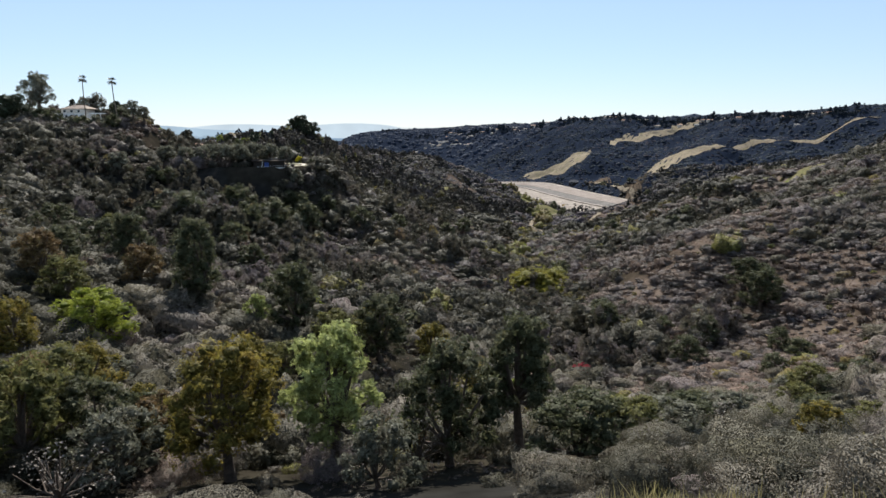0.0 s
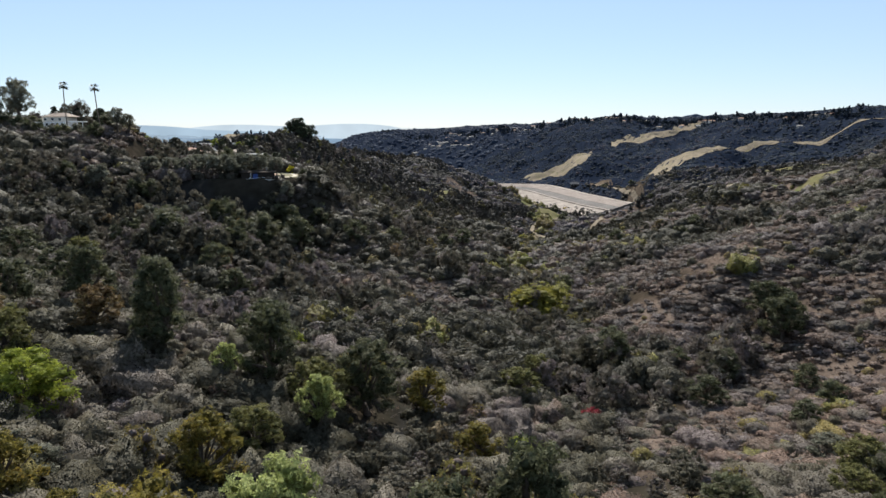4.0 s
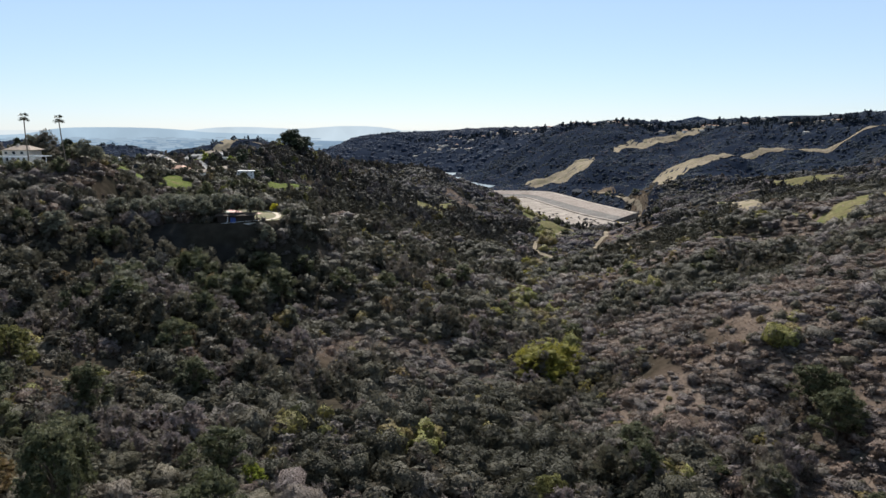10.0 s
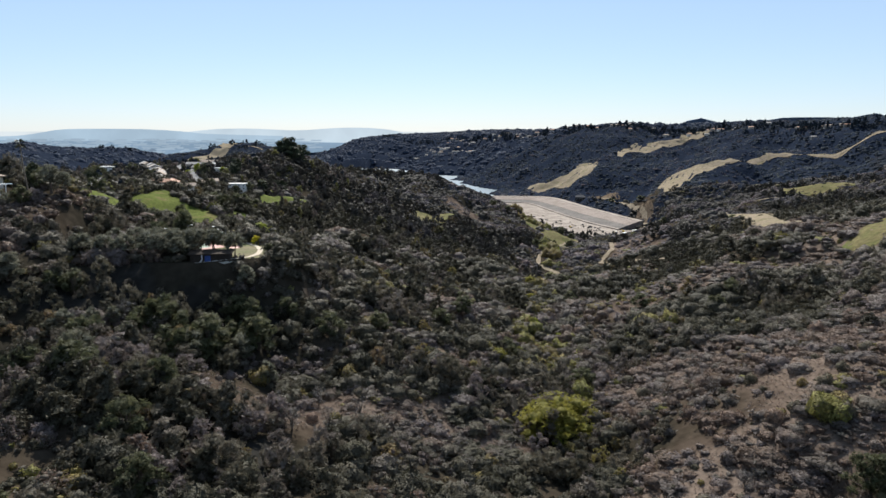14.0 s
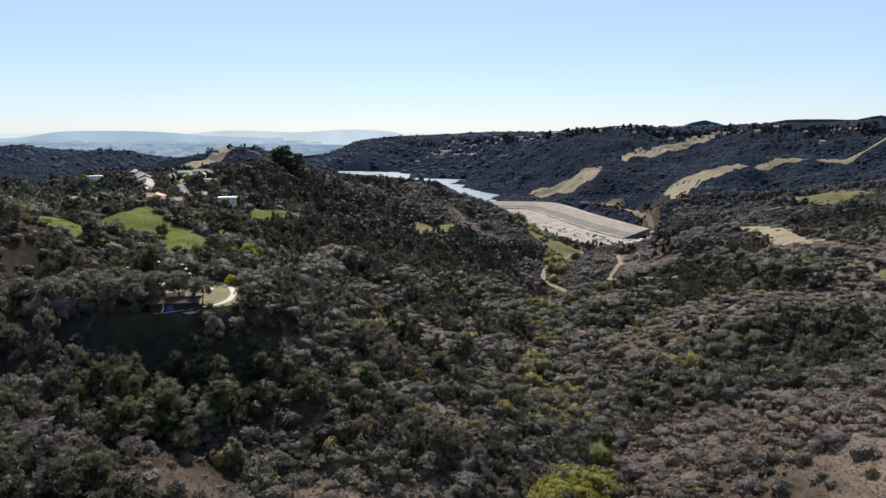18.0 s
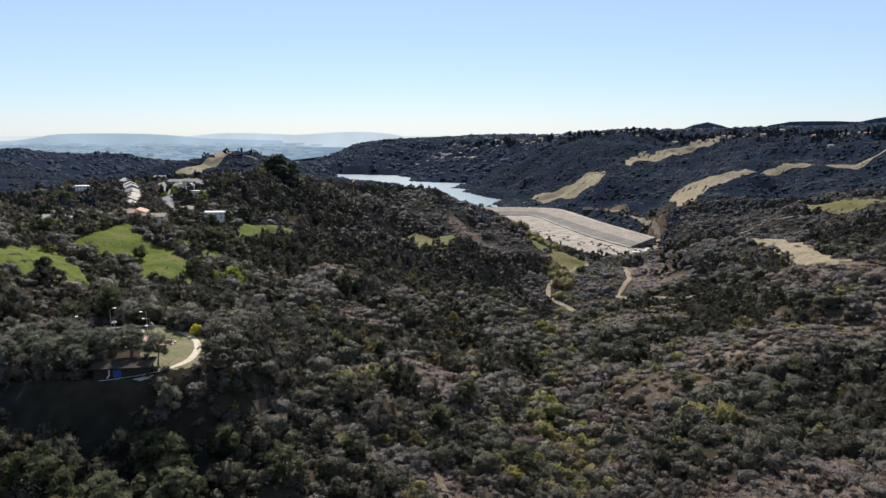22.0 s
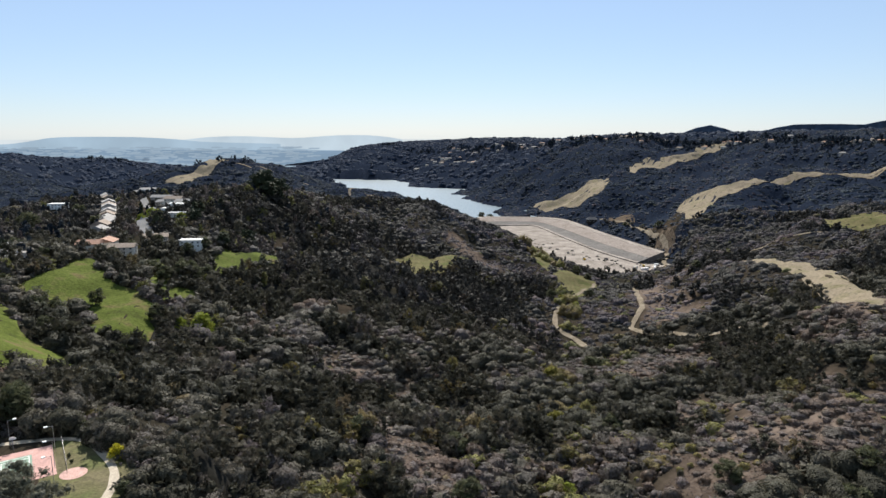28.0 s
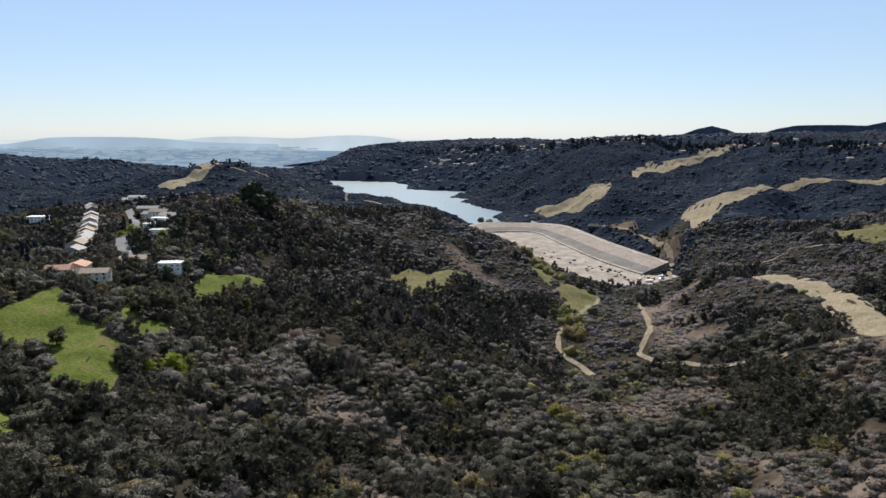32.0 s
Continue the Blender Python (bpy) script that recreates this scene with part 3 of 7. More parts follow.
DUST = "pale dirt track through the brush"
for _w, _line in [
    (5.5, [(262, 1076), (240, 990), (222, 914), (209, 862), (193, 828), (181, 800), (190, 757), (207, 724), (236, 714), (268, 724), (286, 704), (296, 660), (312, 640)]),
    (5.0, [(213, 1090), (176, 1000), (140, 925), (127, 892), (118, 845), (122, 819), (130, 800), (134, 772)]),
    (8.0, [(380, 1770), (408, 1667), (410, 1510), (418, 1435), (412, 1390), (399, 1354), (384, 1320), (372, 1270)]),
    (5.0, [(-560, 1960), (-470, 1900), (-380, 1850), (-300, 1830)]),
    (6.0, [(-226, 1945), (-232, 1862), (-205, 1800)]),
    (6.0, [(-186, 1797), (-160, 1799), (-136, 1770)]),
    (13.0, [(600, 1585), (700, 1642), (772, 1690), (850, 1663), (940, 1630), (1080, 1600), (1250, 1580)]),
    (15.0, [(550, 2090), (640, 2165), (700, 2207), (790, 2255), (870, 2360)]),
    (2.2, [(20, 40), (26, 62), (40, 88), (52, 118), (60, 150)]),
    (2.5, [(-54, 352), (-46, 380), (-40, 412)]),
    (3.0, [(-20, 410), (-8, 388), (2, 368), (6, 350)]),
    (4.0, [(420, 1205), (470, 1190), (560, 1150)]),
]:
    TRACKS.append((_line, _w * 0.5))
    ribbon("dirt_track", _line, _w, 2.5 if _line[0][1] < 500 else 8, TRAIL if _line[0][1] < 500 else DIRT, DUST, "track")
STREET = [(-405, 1105), (-372, 1050), (-338, 980), (-314, 915), (-288, 845), (-262, 800), (-245, 770)]
TRACKS.append((STREET, 9))
ribbon("street", STREET, 9, 5, paint("street_asphalt", (0.1, 0.1, 0.102), 0.85, 3.0), "pale grey residential street", "road", lift=0.5)

# ---- dam and graded yard ----
FAR_EDGE = [(50, 1775, 56), (100, 1850, 57), (168, 1852, 57), (250, 1842, 57), (304, 1793, 57), (347, 1570, 57), (398, 1360, 57)]
CREST = [(60, 1757, 57), (105, 1827, 58), (165, 1830, 58), (240, 1817, 58), (285, 1765, 58), (331, 1557, 58), (384, 1342, 58)]
MID_SHARE = 0.56
TOE = [(80, 1730, 49.5), (118, 1757, 49.5), (170, 1767, 49.5), (226, 1747, 49.5), (258, 1597, 49.5), (297, 1418, 49.5), (338, 1306, 49.5)]
MID = [tuple(a + (b - a) * MID_SHARE for a, b in zip(p, q)) for p, q in zip(CREST, TOE)]
dam = holder("dam", pose(0, 0, 0), "broad embankment dam with tan crest and grey facing", "dam")


def strip(name, low, high, material, label, base=44.0):
    a, b = smooth_line(low, 12), smooth_line(high, 12)
    n = 60
    a, b = [q[np.linspace(0, len(q) - 1, n).astype(int)] for q in (a, b)]
    rows = [np.column_stack([a[:, :2], np.full(n, base)]), a, a * 0.5 + b * 0.5, b, np.column_stack([b[:, :2], np.full(n, base)])]
    g = np.stack(rows, 1).reshape(-1, 3)
    i = np.arange(n * 5).reshape(n, 5)
    f = np.stack([i[:-1, :-1], i[:-1, 1:], i[1:, 1:], i[1:, :-1]], -1).reshape(-1, 4)[:, ::-1]
    e = 5 * (n - 1)
    f = np.concatenate([f, [(0, 1, 3, 4), (e + 4, e + 3, e + 1, e)]])
    ob = new(name, mesh_from(name, g, f, material, False))
    ob.parent = dam
    return tagged(ob, label)


strip("crest_road", CREST, FAR_EDGE, YARD, "pale dirt road along the crest")
strip("upper_face", MID, [(x, y, z - 0.3) for x, y, z in CREST], EARTH_FACE, "smooth tan upper face")
strip("lower_face", TOE, [(x, y, z - 0.2) for x, y, z in MID], ASPHALT_FACE, "grey lower face")
strip("spillway_apron", [(x - 6, y - 5, 49) for x, y, z in TOE], [(x, y, 49.4) for x, y, z in TOE], YARD, "pale edge road at the toe")
draped("yard", [(70, 1725), (118, 1748), (226, 1740), (255, 1595), (296, 1416), (335, 1304), (385, 1300), (378, 1240), (300, 1212), (262, 1240), (205, 1345), (120, 1600)], 14, YARD, "pale graded earth below the dam", "ground", 0.2, 0.4)


# ---- brush ----


def ball(level):
    bm = bmesh.new()
    bmesh.ops.create_icosphere(bm, subdivisions=level, radius=1.0)
    v = np.array([p.co[:] for p in bm.verts])
    f = np.array([[p.index for p in q.verts] for q in bm.faces])
    bm.free()
    return v, f


def sprays(c, d, size, loose=0.55):
    """Leaf sprays at c: single three-cornered blades that face about outward, along d."""
    n = d + rng.normal(size=d.shape) * loose
    n /= np.linalg.norm(n, axis=1)[:, None]
    a = np.cross(n, rng.normal(size=d.shape))
    a /= np.linalg.norm(a, axis=1)[:, None] + 1e-9
    b = np.cross(n, a)
    w = size * rng.uniform(0.6, 1.4, len(c))[:, None]
    return np.stack([c + a * w, c - a * 0.5 * w + b * 0.8 * w, c - a * 0.5 * w - b * 0.8 * w], 1).reshape(-1, 3)


def shrub(core, leaves, size, lumps=0.35, flat=0.8, inner=0.8):
    """One shrub of unit radius standing on z = 0: a lumpy core and loose leaf sprays round it."""
    v, f = ball(core)
    a = rng.uniform(0, 6.28, 3)
    bulge = 1 + lumps * (np.sin(v[:, 0] * 4.3 + a[0]) * np.sin(v[:, 1] * 4.9 + a[1]) + 0.6 * np.sin(v[:, 2] * 6 + v[:, 0] * 5 + a[2]) * np.sin(v[:, 1] * 7 + a[0]))
    cv, cf = ball(1)
    core_v = cv * inner * 0.95
    shell_v = v * (bulge + rng.normal(0, 0.06, len(v)))[:, None]
    d = rng.normal(size=(leaves, 3))
    d[:, 2] = np.abs(d[:, 2]) * 0.9 - 0.15
    d /= np.linalg.norm(d, axis=1)[:, None]
    r = 1 + lumps * (np.sin(d[:, 0] * 4.3 + a[0]) * np.sin(d[:, 1] * 4.9 + a[1]) + 0.6 * np.sin(d[:, 2] * 6 + d[:, 0] * 5 + a[2]) * np.sin(d[:, 1] * 7 + a[0]))
    c = d * (r * rng.uniform(0.78, 1.04, leaves))[:, None]
    tri = sprays(c, d, size)
    verts = np.concatenate([core_v, shell_v, tri])
    faces = np.concatenate([cf, f + len(core_v), np.arange(leaves * 3).reshape(-1, 3) + len(core_v) + len(shell_v)])
    verts[:, 2] = verts[:, 2] * flat + 0.45
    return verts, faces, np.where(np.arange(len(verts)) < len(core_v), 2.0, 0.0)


def dome(sides=5):
    """A far shrub: a lumpy five-sided dome of unit radius."""
    a = np.arange(sides) / sides * 6.283
    ring = lambda r, z, t: np.stack([np.cos(a + t) * r * rng.uniform(0.8, 1.2, sides), np.sin(a + t) * r * rng.uniform(0.8, 1.2, sides), z + rng.uniform(-0.12, 0.12, sides)], -1)
    v = np.concatenate([ring(0.95, -0.1, 0), ring(0.8, 0.55, 0.6), [[rng.uniform(-0.2, 0.2), rng.uniform(-0.2, 0.2), 1.0]]])
    i = np.arange(sides)
    j = (i + 1) % sides
    f = np.concatenate([np.stack([i, j, i + sides], -1), np.stack([j, j + sides, i + sides], -1), np.stack([i + sides, j + sides, np.full(sides, 2 * sides)], -1)])
    d = rng.normal(size=(3, 3))
    d[:, 2] = np.abs(d[:, 2]) + 0.2
    d /= np.linalg.norm(d, axis=1)[:, None]
    t = sprays(d * np.array([0.85, 0.85, 0.95]), d, 0.42)
    return np.concatenate([v, t]), np.concatenate([f, np.arange(9).reshape(-1, 3) + len(v)]), np.zeros(len(v) + 9)


PATH_EYES = [(0, 30, 206), (5, 120, 243), (8, 250, 282)]


def seen_from_path(x, y):
    """False for far ground that a ridge hides from three points near the camera's path; fits the brush to its view."""
    z = ground_z(x, y) + 6
    ok = np.zeros(x.shape, bool)
    for ex, ey, ez in PATH_EYES:
        clear = np.ones(x.shape, bool)
        for s in np.linspace(0.25, 0.985, 48):
            clear &= ground_z(ex + (x - ex) * s, ey + (y - ey) * s) < ez + (z - ez) * s + 4
        ok |= clear
    return ok


def scatter(x0, x1, y0, y1, step):
    """Jittered places on a plan grid."""
    gx, gy = np.meshgrid(np.arange(x0, x1, step), np.arange(y0, y1, step))
    x = gx.ravel() + rng.uniform(-0.5, 0.5, gx.size) * step
    y = gy.ravel() + rng.uniform(-0.5, 0.5, gx.size) * step
    return x, y


def wild(x, y):
    """True where brush may grow: not on lake, tracks, meadows or cleared ground."""
    ok = ~inside(x, y, LAKE_SHORE)
    reach = np.clip(np.hypot(x, y) / 240, 1.5, 5)
    jx, jy = x + reach * fbm(x / 11, y / 11, 41), y + reach * fbm(x / 11, y / 11, 47)
    for m in MEADOWS:
        ok &= ~inside(jx, jy, m)
    for m in CLEAR:
        ok &= ~inside(x, y, m)
    for line, width in TRACKS:
        ahead = np.where(y > 600, 8.0, 0.0)
        ok &= (line_distance(x, y, line) > width) & (line_distance(x, y + ahead, line) > width + 0.3 * ahead)
    return ok


DRY_SPURS = [([(79, 248), (114, 262), (149, 312), (190, 335)], 30), ([(-67, 268), (-30, 280), (24, 289)], 16), ([(93, 331), (132, 342)], 22), ([(60, 130), (90, 160), (120, 215)], 26),
             ([(130, 470), (200, 489), (240, 470)], 30), ([(140, 655), (200, 672)], 26), ([(150, 553), (190, 520)], 20), ([(20, 560), (-20, 600)], 14), ([(-30, 368), (0, 360), (10, 340)], 8),
             ([(-15, 500), (5, 430)], 12), ([(256, 469), (300, 560), (300, 640)], 22), ([(225, 800), (255, 990), (330, 1080)], 24), ([(470, 1560), (430, 1450)], 30), ([(60, 1040), (20, 1150)], 22),
             ([(-20, 640), (-60, 600)], 14)]


def dryness(x, y):
    d = np.zeros(x.shape)
    for line, w in DRY_SPURS:
        d = np.maximum(d, np.clip(1.35 - line_distance(x, y, line) / w, 0, 1))
    return np.clip(d + 0.35 * fbm(x / 25, y / 25, 61), 0, 1) * (d > 0.05)


# oak woods, sage flats and yellow-green thickets as plan lines with a half width
WOODS_LEFT = [([(-219, 978), (-50, 1019)], 44), ([(-101, 739), (53, 763)], 42), ([(-195, 539), (-182, 543)], 12), ([(-157, 575), (-129, 551)], 15), ([(-136, 509), (-66, 503)], 13),
              ([(-157, 648), (-121, 717)], 22), ([(-101, 317), (-59, 320)], 15), ([(-166, 706), (49, 924)], 46), ([(-49, 465), (39, 527)], 20), ([(-24, 380), (-1, 413)], 10),
              ([(-62, 364), (-59, 489)], 12), ([(-168, 307), (-103, 318)], 18), ([(-127, 265), (-49, 241)], 24), ([(-17, 321), (27, 323)], 12), ([(-135, 1249), (21, 1522)], 60)]
WOODS_RIGHT = [([(252, 856), (315, 710)], 24), ([(546, 1580), (828, 1502)], 50), ([(184, 745), (249, 674)], 18), ([(176, 611), (199, 515)], 16), ([(141, 463), (189, 409)], 18), ([(253, 819), (297, 729)], 20),
               ([(109, 230), (123, 225)], 14), ([(224, 734), (178, 404)], 18), ([(60, 840), (110, 980)], 30), ([(330, 1010), (420, 1080)], 30), ([(400, 760), (520, 900)], 60)]
SAGE = [([(-35, 181), (-11, 201)], 9), ([(-59, 298), (-40, 319)], 11), ([(-35, 258), (3, 282)], 8), ([(10, 370), (-30, 345)], 8), ([(-90, 640), (-40, 600)], 14), ([(60, 330), (90, 420)], 9), ([(241, 870), (290, 883)], 14)]
THICKETS = [([(-55, 477), (-26, 494)], 8), ([(10, 519), (29, 541)], 6), ([(63, 575), (96, 584)], 9), ([(142, 1300), (167, 1170)], 18), ([(145, 957), (135, 813)], 12), ([(29, 384), (80, 402)], 11), ([(84, 675), (91, 602)], 9),
            ([(114, 424), (126, 405)], 5), ([(-37, 390), (-18, 442)], 6), ([(55, 476), (60, 409)], 11), ([(54, 200), (67, 201)], 5), ([(-8, 200), (3, 211)], 5), ([(112, 256), (117, 257)], 4), ([(-109, 209), (-115, 233)], 6)]


def near_lines(x, y, lines):
    d = np.zeros(x.shape)
    for line, w in lines:
        d = np.maximum(d, np.clip(1.3 - line_distance(x, y, line) / w, 0, 1))
    return d


def hollowness(x, y):
    z0 = ground_z(x, y)
    return (ground_z(x + 18, y) + ground_z(x - 18, y) + ground_z(x, y + 18) + ground_z(x, y - 18)) / 4 - z0


def wooded(x, y):
    """How far oaks close over the ground, 0 to 1."""
    left = np.clip((70 - x) / 60, 0, 1) * np.clip((y - 370) / 60, 0, 1) * np.clip((1150 - y) / 150, 0, 1)
    w = 0.18 + 0.3 * left + 0.42 * fbm(x / 70, y / 70, 71) + 0.3 * fbm(x / 17, y / 17, 75) + np.clip(hollowness(x, y), -2, 2) * 0.12
    for m in MEADOWS[:5]:
        w = w - 0.8 * inside(x, y + 22, m)
    return np.clip(w + 0.75 * near_lines(x, y, WOODS_LEFT + WOODS_RIGHT) - 0.55 * dryness(x, y) - 0.6 * near_lines(x, y, SAGE + THICKETS), 0, 1)


def plant_kind(x, y):
    """Which brush grows where: dark in the hollows, grey sage and dry brown on the sunny spurs."""
    dry = fbm(x / 95, y / 95, 21) * 0.3 + fbm(x / 24, y / 24, 24) * 0.3 - np.clip(hollowness(x, y), -2, 2) * 0.03 + dryness(x, y) * 0.36 + np.clip(x, -150, 150) / 1400
    k = 0.2 + dry + rng.normal(0, 0.1, x.shape)
    k = np.where(k > 0.76, 0.76 - 0.3 * rng.random(x.shape), k)
    k = np.where(rng.random(x.shape) < 0.9 * dryness(x, y) - 0.15, rng.uniform(0.38, 0.74, x.shape), k)
    k = np.where(rng.random(x.shape) < 0.9 * near_lines(x, y, SAGE), rng.uniform(0.36, 0.54, x.shape), k)
    k = np.where(rng.random(x.shape) < 0.02 + 0.1 * np.clip(fbm(x / 18, y / 18, 131), 0, 1), rng.uniform(0.82, 1.0, x.shape), k)
    wet = np.clip(1.2 - line_distance(x, y, VALLEY) / 28, 0, 1)
    lush = np.maximum(0.3 * wet, 0.62 * near_lines(x, y, THICKETS)) * np.clip(0.75 + fbm(x / 7, y / 7, 79), 0, 1.4)
    k = np.where(rng.random(x.shape) < lush, rng.uniform(0.82, 1.0, x.shape), k)
    return np.clip(k, 0, 1)


def plant(name, label, x, y, radius, kind, variants, material, smooth=True, flat=1.0, squat=None):
    z = ground_z(x, y) - 0.15 * radius
    pick = rng.integers(0, len(variants), len(x))
    V, F, K, base = [], [], [], 0
    for i, (v, f, deep) in enumerate(variants):
        m = np.nonzero(pick == i)[0]
        a = rng.uniform(0, 6.283, len(m))
        c, s = np.cos(a), np.sin(a)
        r = radius[m]
        tall = r * rng.uniform(0.7, 1.25, len(m)) * flat * (1.0 if squat is None else squat[m])
        px = (v[None, :, 0] * c[:, None] - v[None, :, 1] * s[:, None]) * r[:, None] + x[m, None]
        py = (v[None, :, 0] * s[:, None] + v[None, :, 1] * c[:, None]) * r[:, None] + y[m, None]
        pz = v[None, :, 2] * tall[:, None] + z[m, None]
        V.append(np.stack([px, py, pz], -1).reshape(-1, 3))
        F.append((f[None] + (np.arange(len(m)) * len(v))[:, None, None] + base).reshape(-1, 3))
        # cores drop to a lower, darker kind: shade within the plant as colour
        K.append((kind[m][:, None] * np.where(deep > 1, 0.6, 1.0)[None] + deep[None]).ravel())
        base += len(m) * len(v)
    print(name, len(x), "plants", sum(len(f) for f in F), "triangles")
    ob = new(name, mesh_from(name, np.concatenate(V), np.concatenate(F), material, smooth, np.concatenate(K)))
    return tagged(ob, label, "brush", kind="stuff")


def in_view(x, y, spare=40):
    return np.abs(x) < 0.70 * np.maximum(y + 15, 0) + spare


def brush_zone(name, label, y0, y1, step, variants, material, cover, grow, flat=1.0, woods=None):
    x, y = scatter(-0.72 * y1 - 60, 0.72 * y1 + 60, y0, y1, step)
    m = in_view(x, y)
    x, y = x[m], y[m]
    dry = dryness(x, y)
    thick = fbm(x / 35, y / 35, 31) * 0.45 + fbm(x / 9, y / 9, 35) * 0.25
    m = wild(x, y) & (thick + rng.uniform(-0.25, 0.25, len(x)) > cover + 0.2 * dry)
    x, y, dry = x[m], y[m], dry[m]
    if y0 < 60:
        m = np.where(y < 27, x > 13, (x > 14) | (rng.random(len(x)) < 0.1))
        x, y, dry = x[m], y[m], dry[m]
    if y0 >= 1400:
        m = seen_from_path(x, y)
        x, y, dry = x[m], y[m], dry[m]
    if woods:
        m = wooded(x, y) + rng.uniform(-0.12, 0.12, len(x)) < 0.62
        x, y, dry = x[m], y[m], dry[m]
    k = plant_kind(x, y)
    uneven = np.exp(0.35 * fbm(x / 14, y / 14, 83))
    r = step * grow * uneven * rng.lognormal(-0.04, 0.5, len(x)) * np.where(k < 0.25, 1.2, np.where(k > 0.45, 0.8, 0.95)) * (1 + 0.15 * dry)
    r = np.clip(r, step * grow * 0.42, step * grow * 2.5)
    ob = plant(name, label, x, y, r, k, variants, material, True, flat, 1 - 0.5 * np.clip(dry * 1.4, 0, 1))
    if woods:
        gap, crowns, size, material = woods
        x, y = scatter(-0.72 * y1 - 60, 0.72 * y1 + 60, y0, y1, gap)
        m = in_view(x, y)
        x, y = x[m], y[m]
        m = wild(x, y) & (wooded(x, y) + rng.uniform(-0.1, 0.1, len(x)) > 0.5)
        x, y = x[m], y[m]
        r = size * np.clip(rng.lognormal(0, 0.32, len(x)) * np.exp(0.25 * fbm(x / 20, y / 20, 87)), 0.5, 1.9)
        # nearer oaks get lighter kinds: the sunlit grey of their crowns in the colour
        k = np.clip(0.36 - 0.16 * np.clip((y - 290) / 160, 0, 1) + 0.2 * fbm(x / 30, y / 30, 89) + rng.normal(0, 0.1, len(x)) - np.clip((y - 300) / 3000, 0, 0.1), 0.02, 0.5)
        k = np.where(rng.random(len(x)) < 0.05, rng.uniform(0.8, 0.93, len(x)), k)
        plant(name.replace("brush", "oaks"), "dark evergreen oaks crowded together in the hollows", x, y, r, k, crowns, material, True, 1.1)
    return ob


# soil under the brush: 0 dark haze blue painted on the far hills, then leaf litter, brown soil, pale dry earth
_gx, _gy = GX.ravel(), GY.ravel()
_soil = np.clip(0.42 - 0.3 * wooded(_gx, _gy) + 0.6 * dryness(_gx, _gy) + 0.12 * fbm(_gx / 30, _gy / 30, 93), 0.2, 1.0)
# past 1000 m the ground colour slides into haze blue with distance
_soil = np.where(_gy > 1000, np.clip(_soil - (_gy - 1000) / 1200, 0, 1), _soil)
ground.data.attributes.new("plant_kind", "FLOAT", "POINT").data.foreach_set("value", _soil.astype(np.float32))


# ---- trees ----
def leaf_stuff(name, colours, translucent=0.3, size=0.2, holes=0.48):
    return foliage(name, colours, size, holes, 0.6, translucent)


LEAVES = {
    "oak": leaf_stuff("oak_leaves", [(0.042, 0.047, 0.024), (0.072, 0.078, 0.040), (0.106, 0.105, 0.064)], 0.36, 0.17),
    "grey": leaf_stuff("grey_oak_leaves", [(0.078, 0.081, 0.058), (0.120, 0.121, 0.088), (0.180, 0.174, 0.135)], 0.36, 0.17),
    "gold": leaf_stuff("golden_olive_leaves", [(0.085, 0.077, 0.022), (0.150, 0.125, 0.028), (0.210, 0.150, 0.036)], 0.42, 0.13),
    "olive": leaf_stuff("olive_green_leaves", [(0.070, 0.072, 0.027), (0.118, 0.115, 0.040), (0.155, 0.150, 0.056)], 0.4, 0.13),
    "pale": leaf_stuff("pale_green_leaves", [(0.150, 0.170, 0.055), (0.255, 0.285, 0.100), (0.340, 0.370, 0.155)], 0.42, 0.14),
    "lime": leaf_stuff("bright_green_leaves", [(0.120, 0.145, 0.022), (0.200, 0.230, 0.032), (0.280, 0.310, 0.050)], 0.42, 0.14),
    "willow": leaf_stuff("yellow_green_leaves", [(0.125, 0.118, 0.025), (0.185, 0.172, 0.033), (0.235, 0.215, 0.051)], 0.4),
    "russet": leaf_stuff("russet_leaves", [(0.085, 0.056, 0.028), (0.125, 0.084, 0.040), (0.112, 0.096, 0.036)], 0.35, 0.15),
    "pine": leaf_stuff("dark_pine_needles", [(0.024, 0.031, 0.017), (0.038, 0.048, 0.027), (0.060, 0.070, 0.042)], 0.1),
    "yellow": leaf_stuff("yellow_blossom", [(0.283, 0.250, 0.023), (0.431, 0.374, 0.023), (0.340, 0.340, 0.033)]),
    "red": leaf_stuff("crimson_blossom", [(0.136, 0.023, 0.028), (0.250, 0.040, 0.051), (0.159, 0.056, 0.045)]),
    "bare": leaf_stuff("bare_grey_twigs", [(0.114, 0.100, 0.085), (0.159, 0.141, 0.123), (0.192, 0.170, 0.148)], 0.0),
}


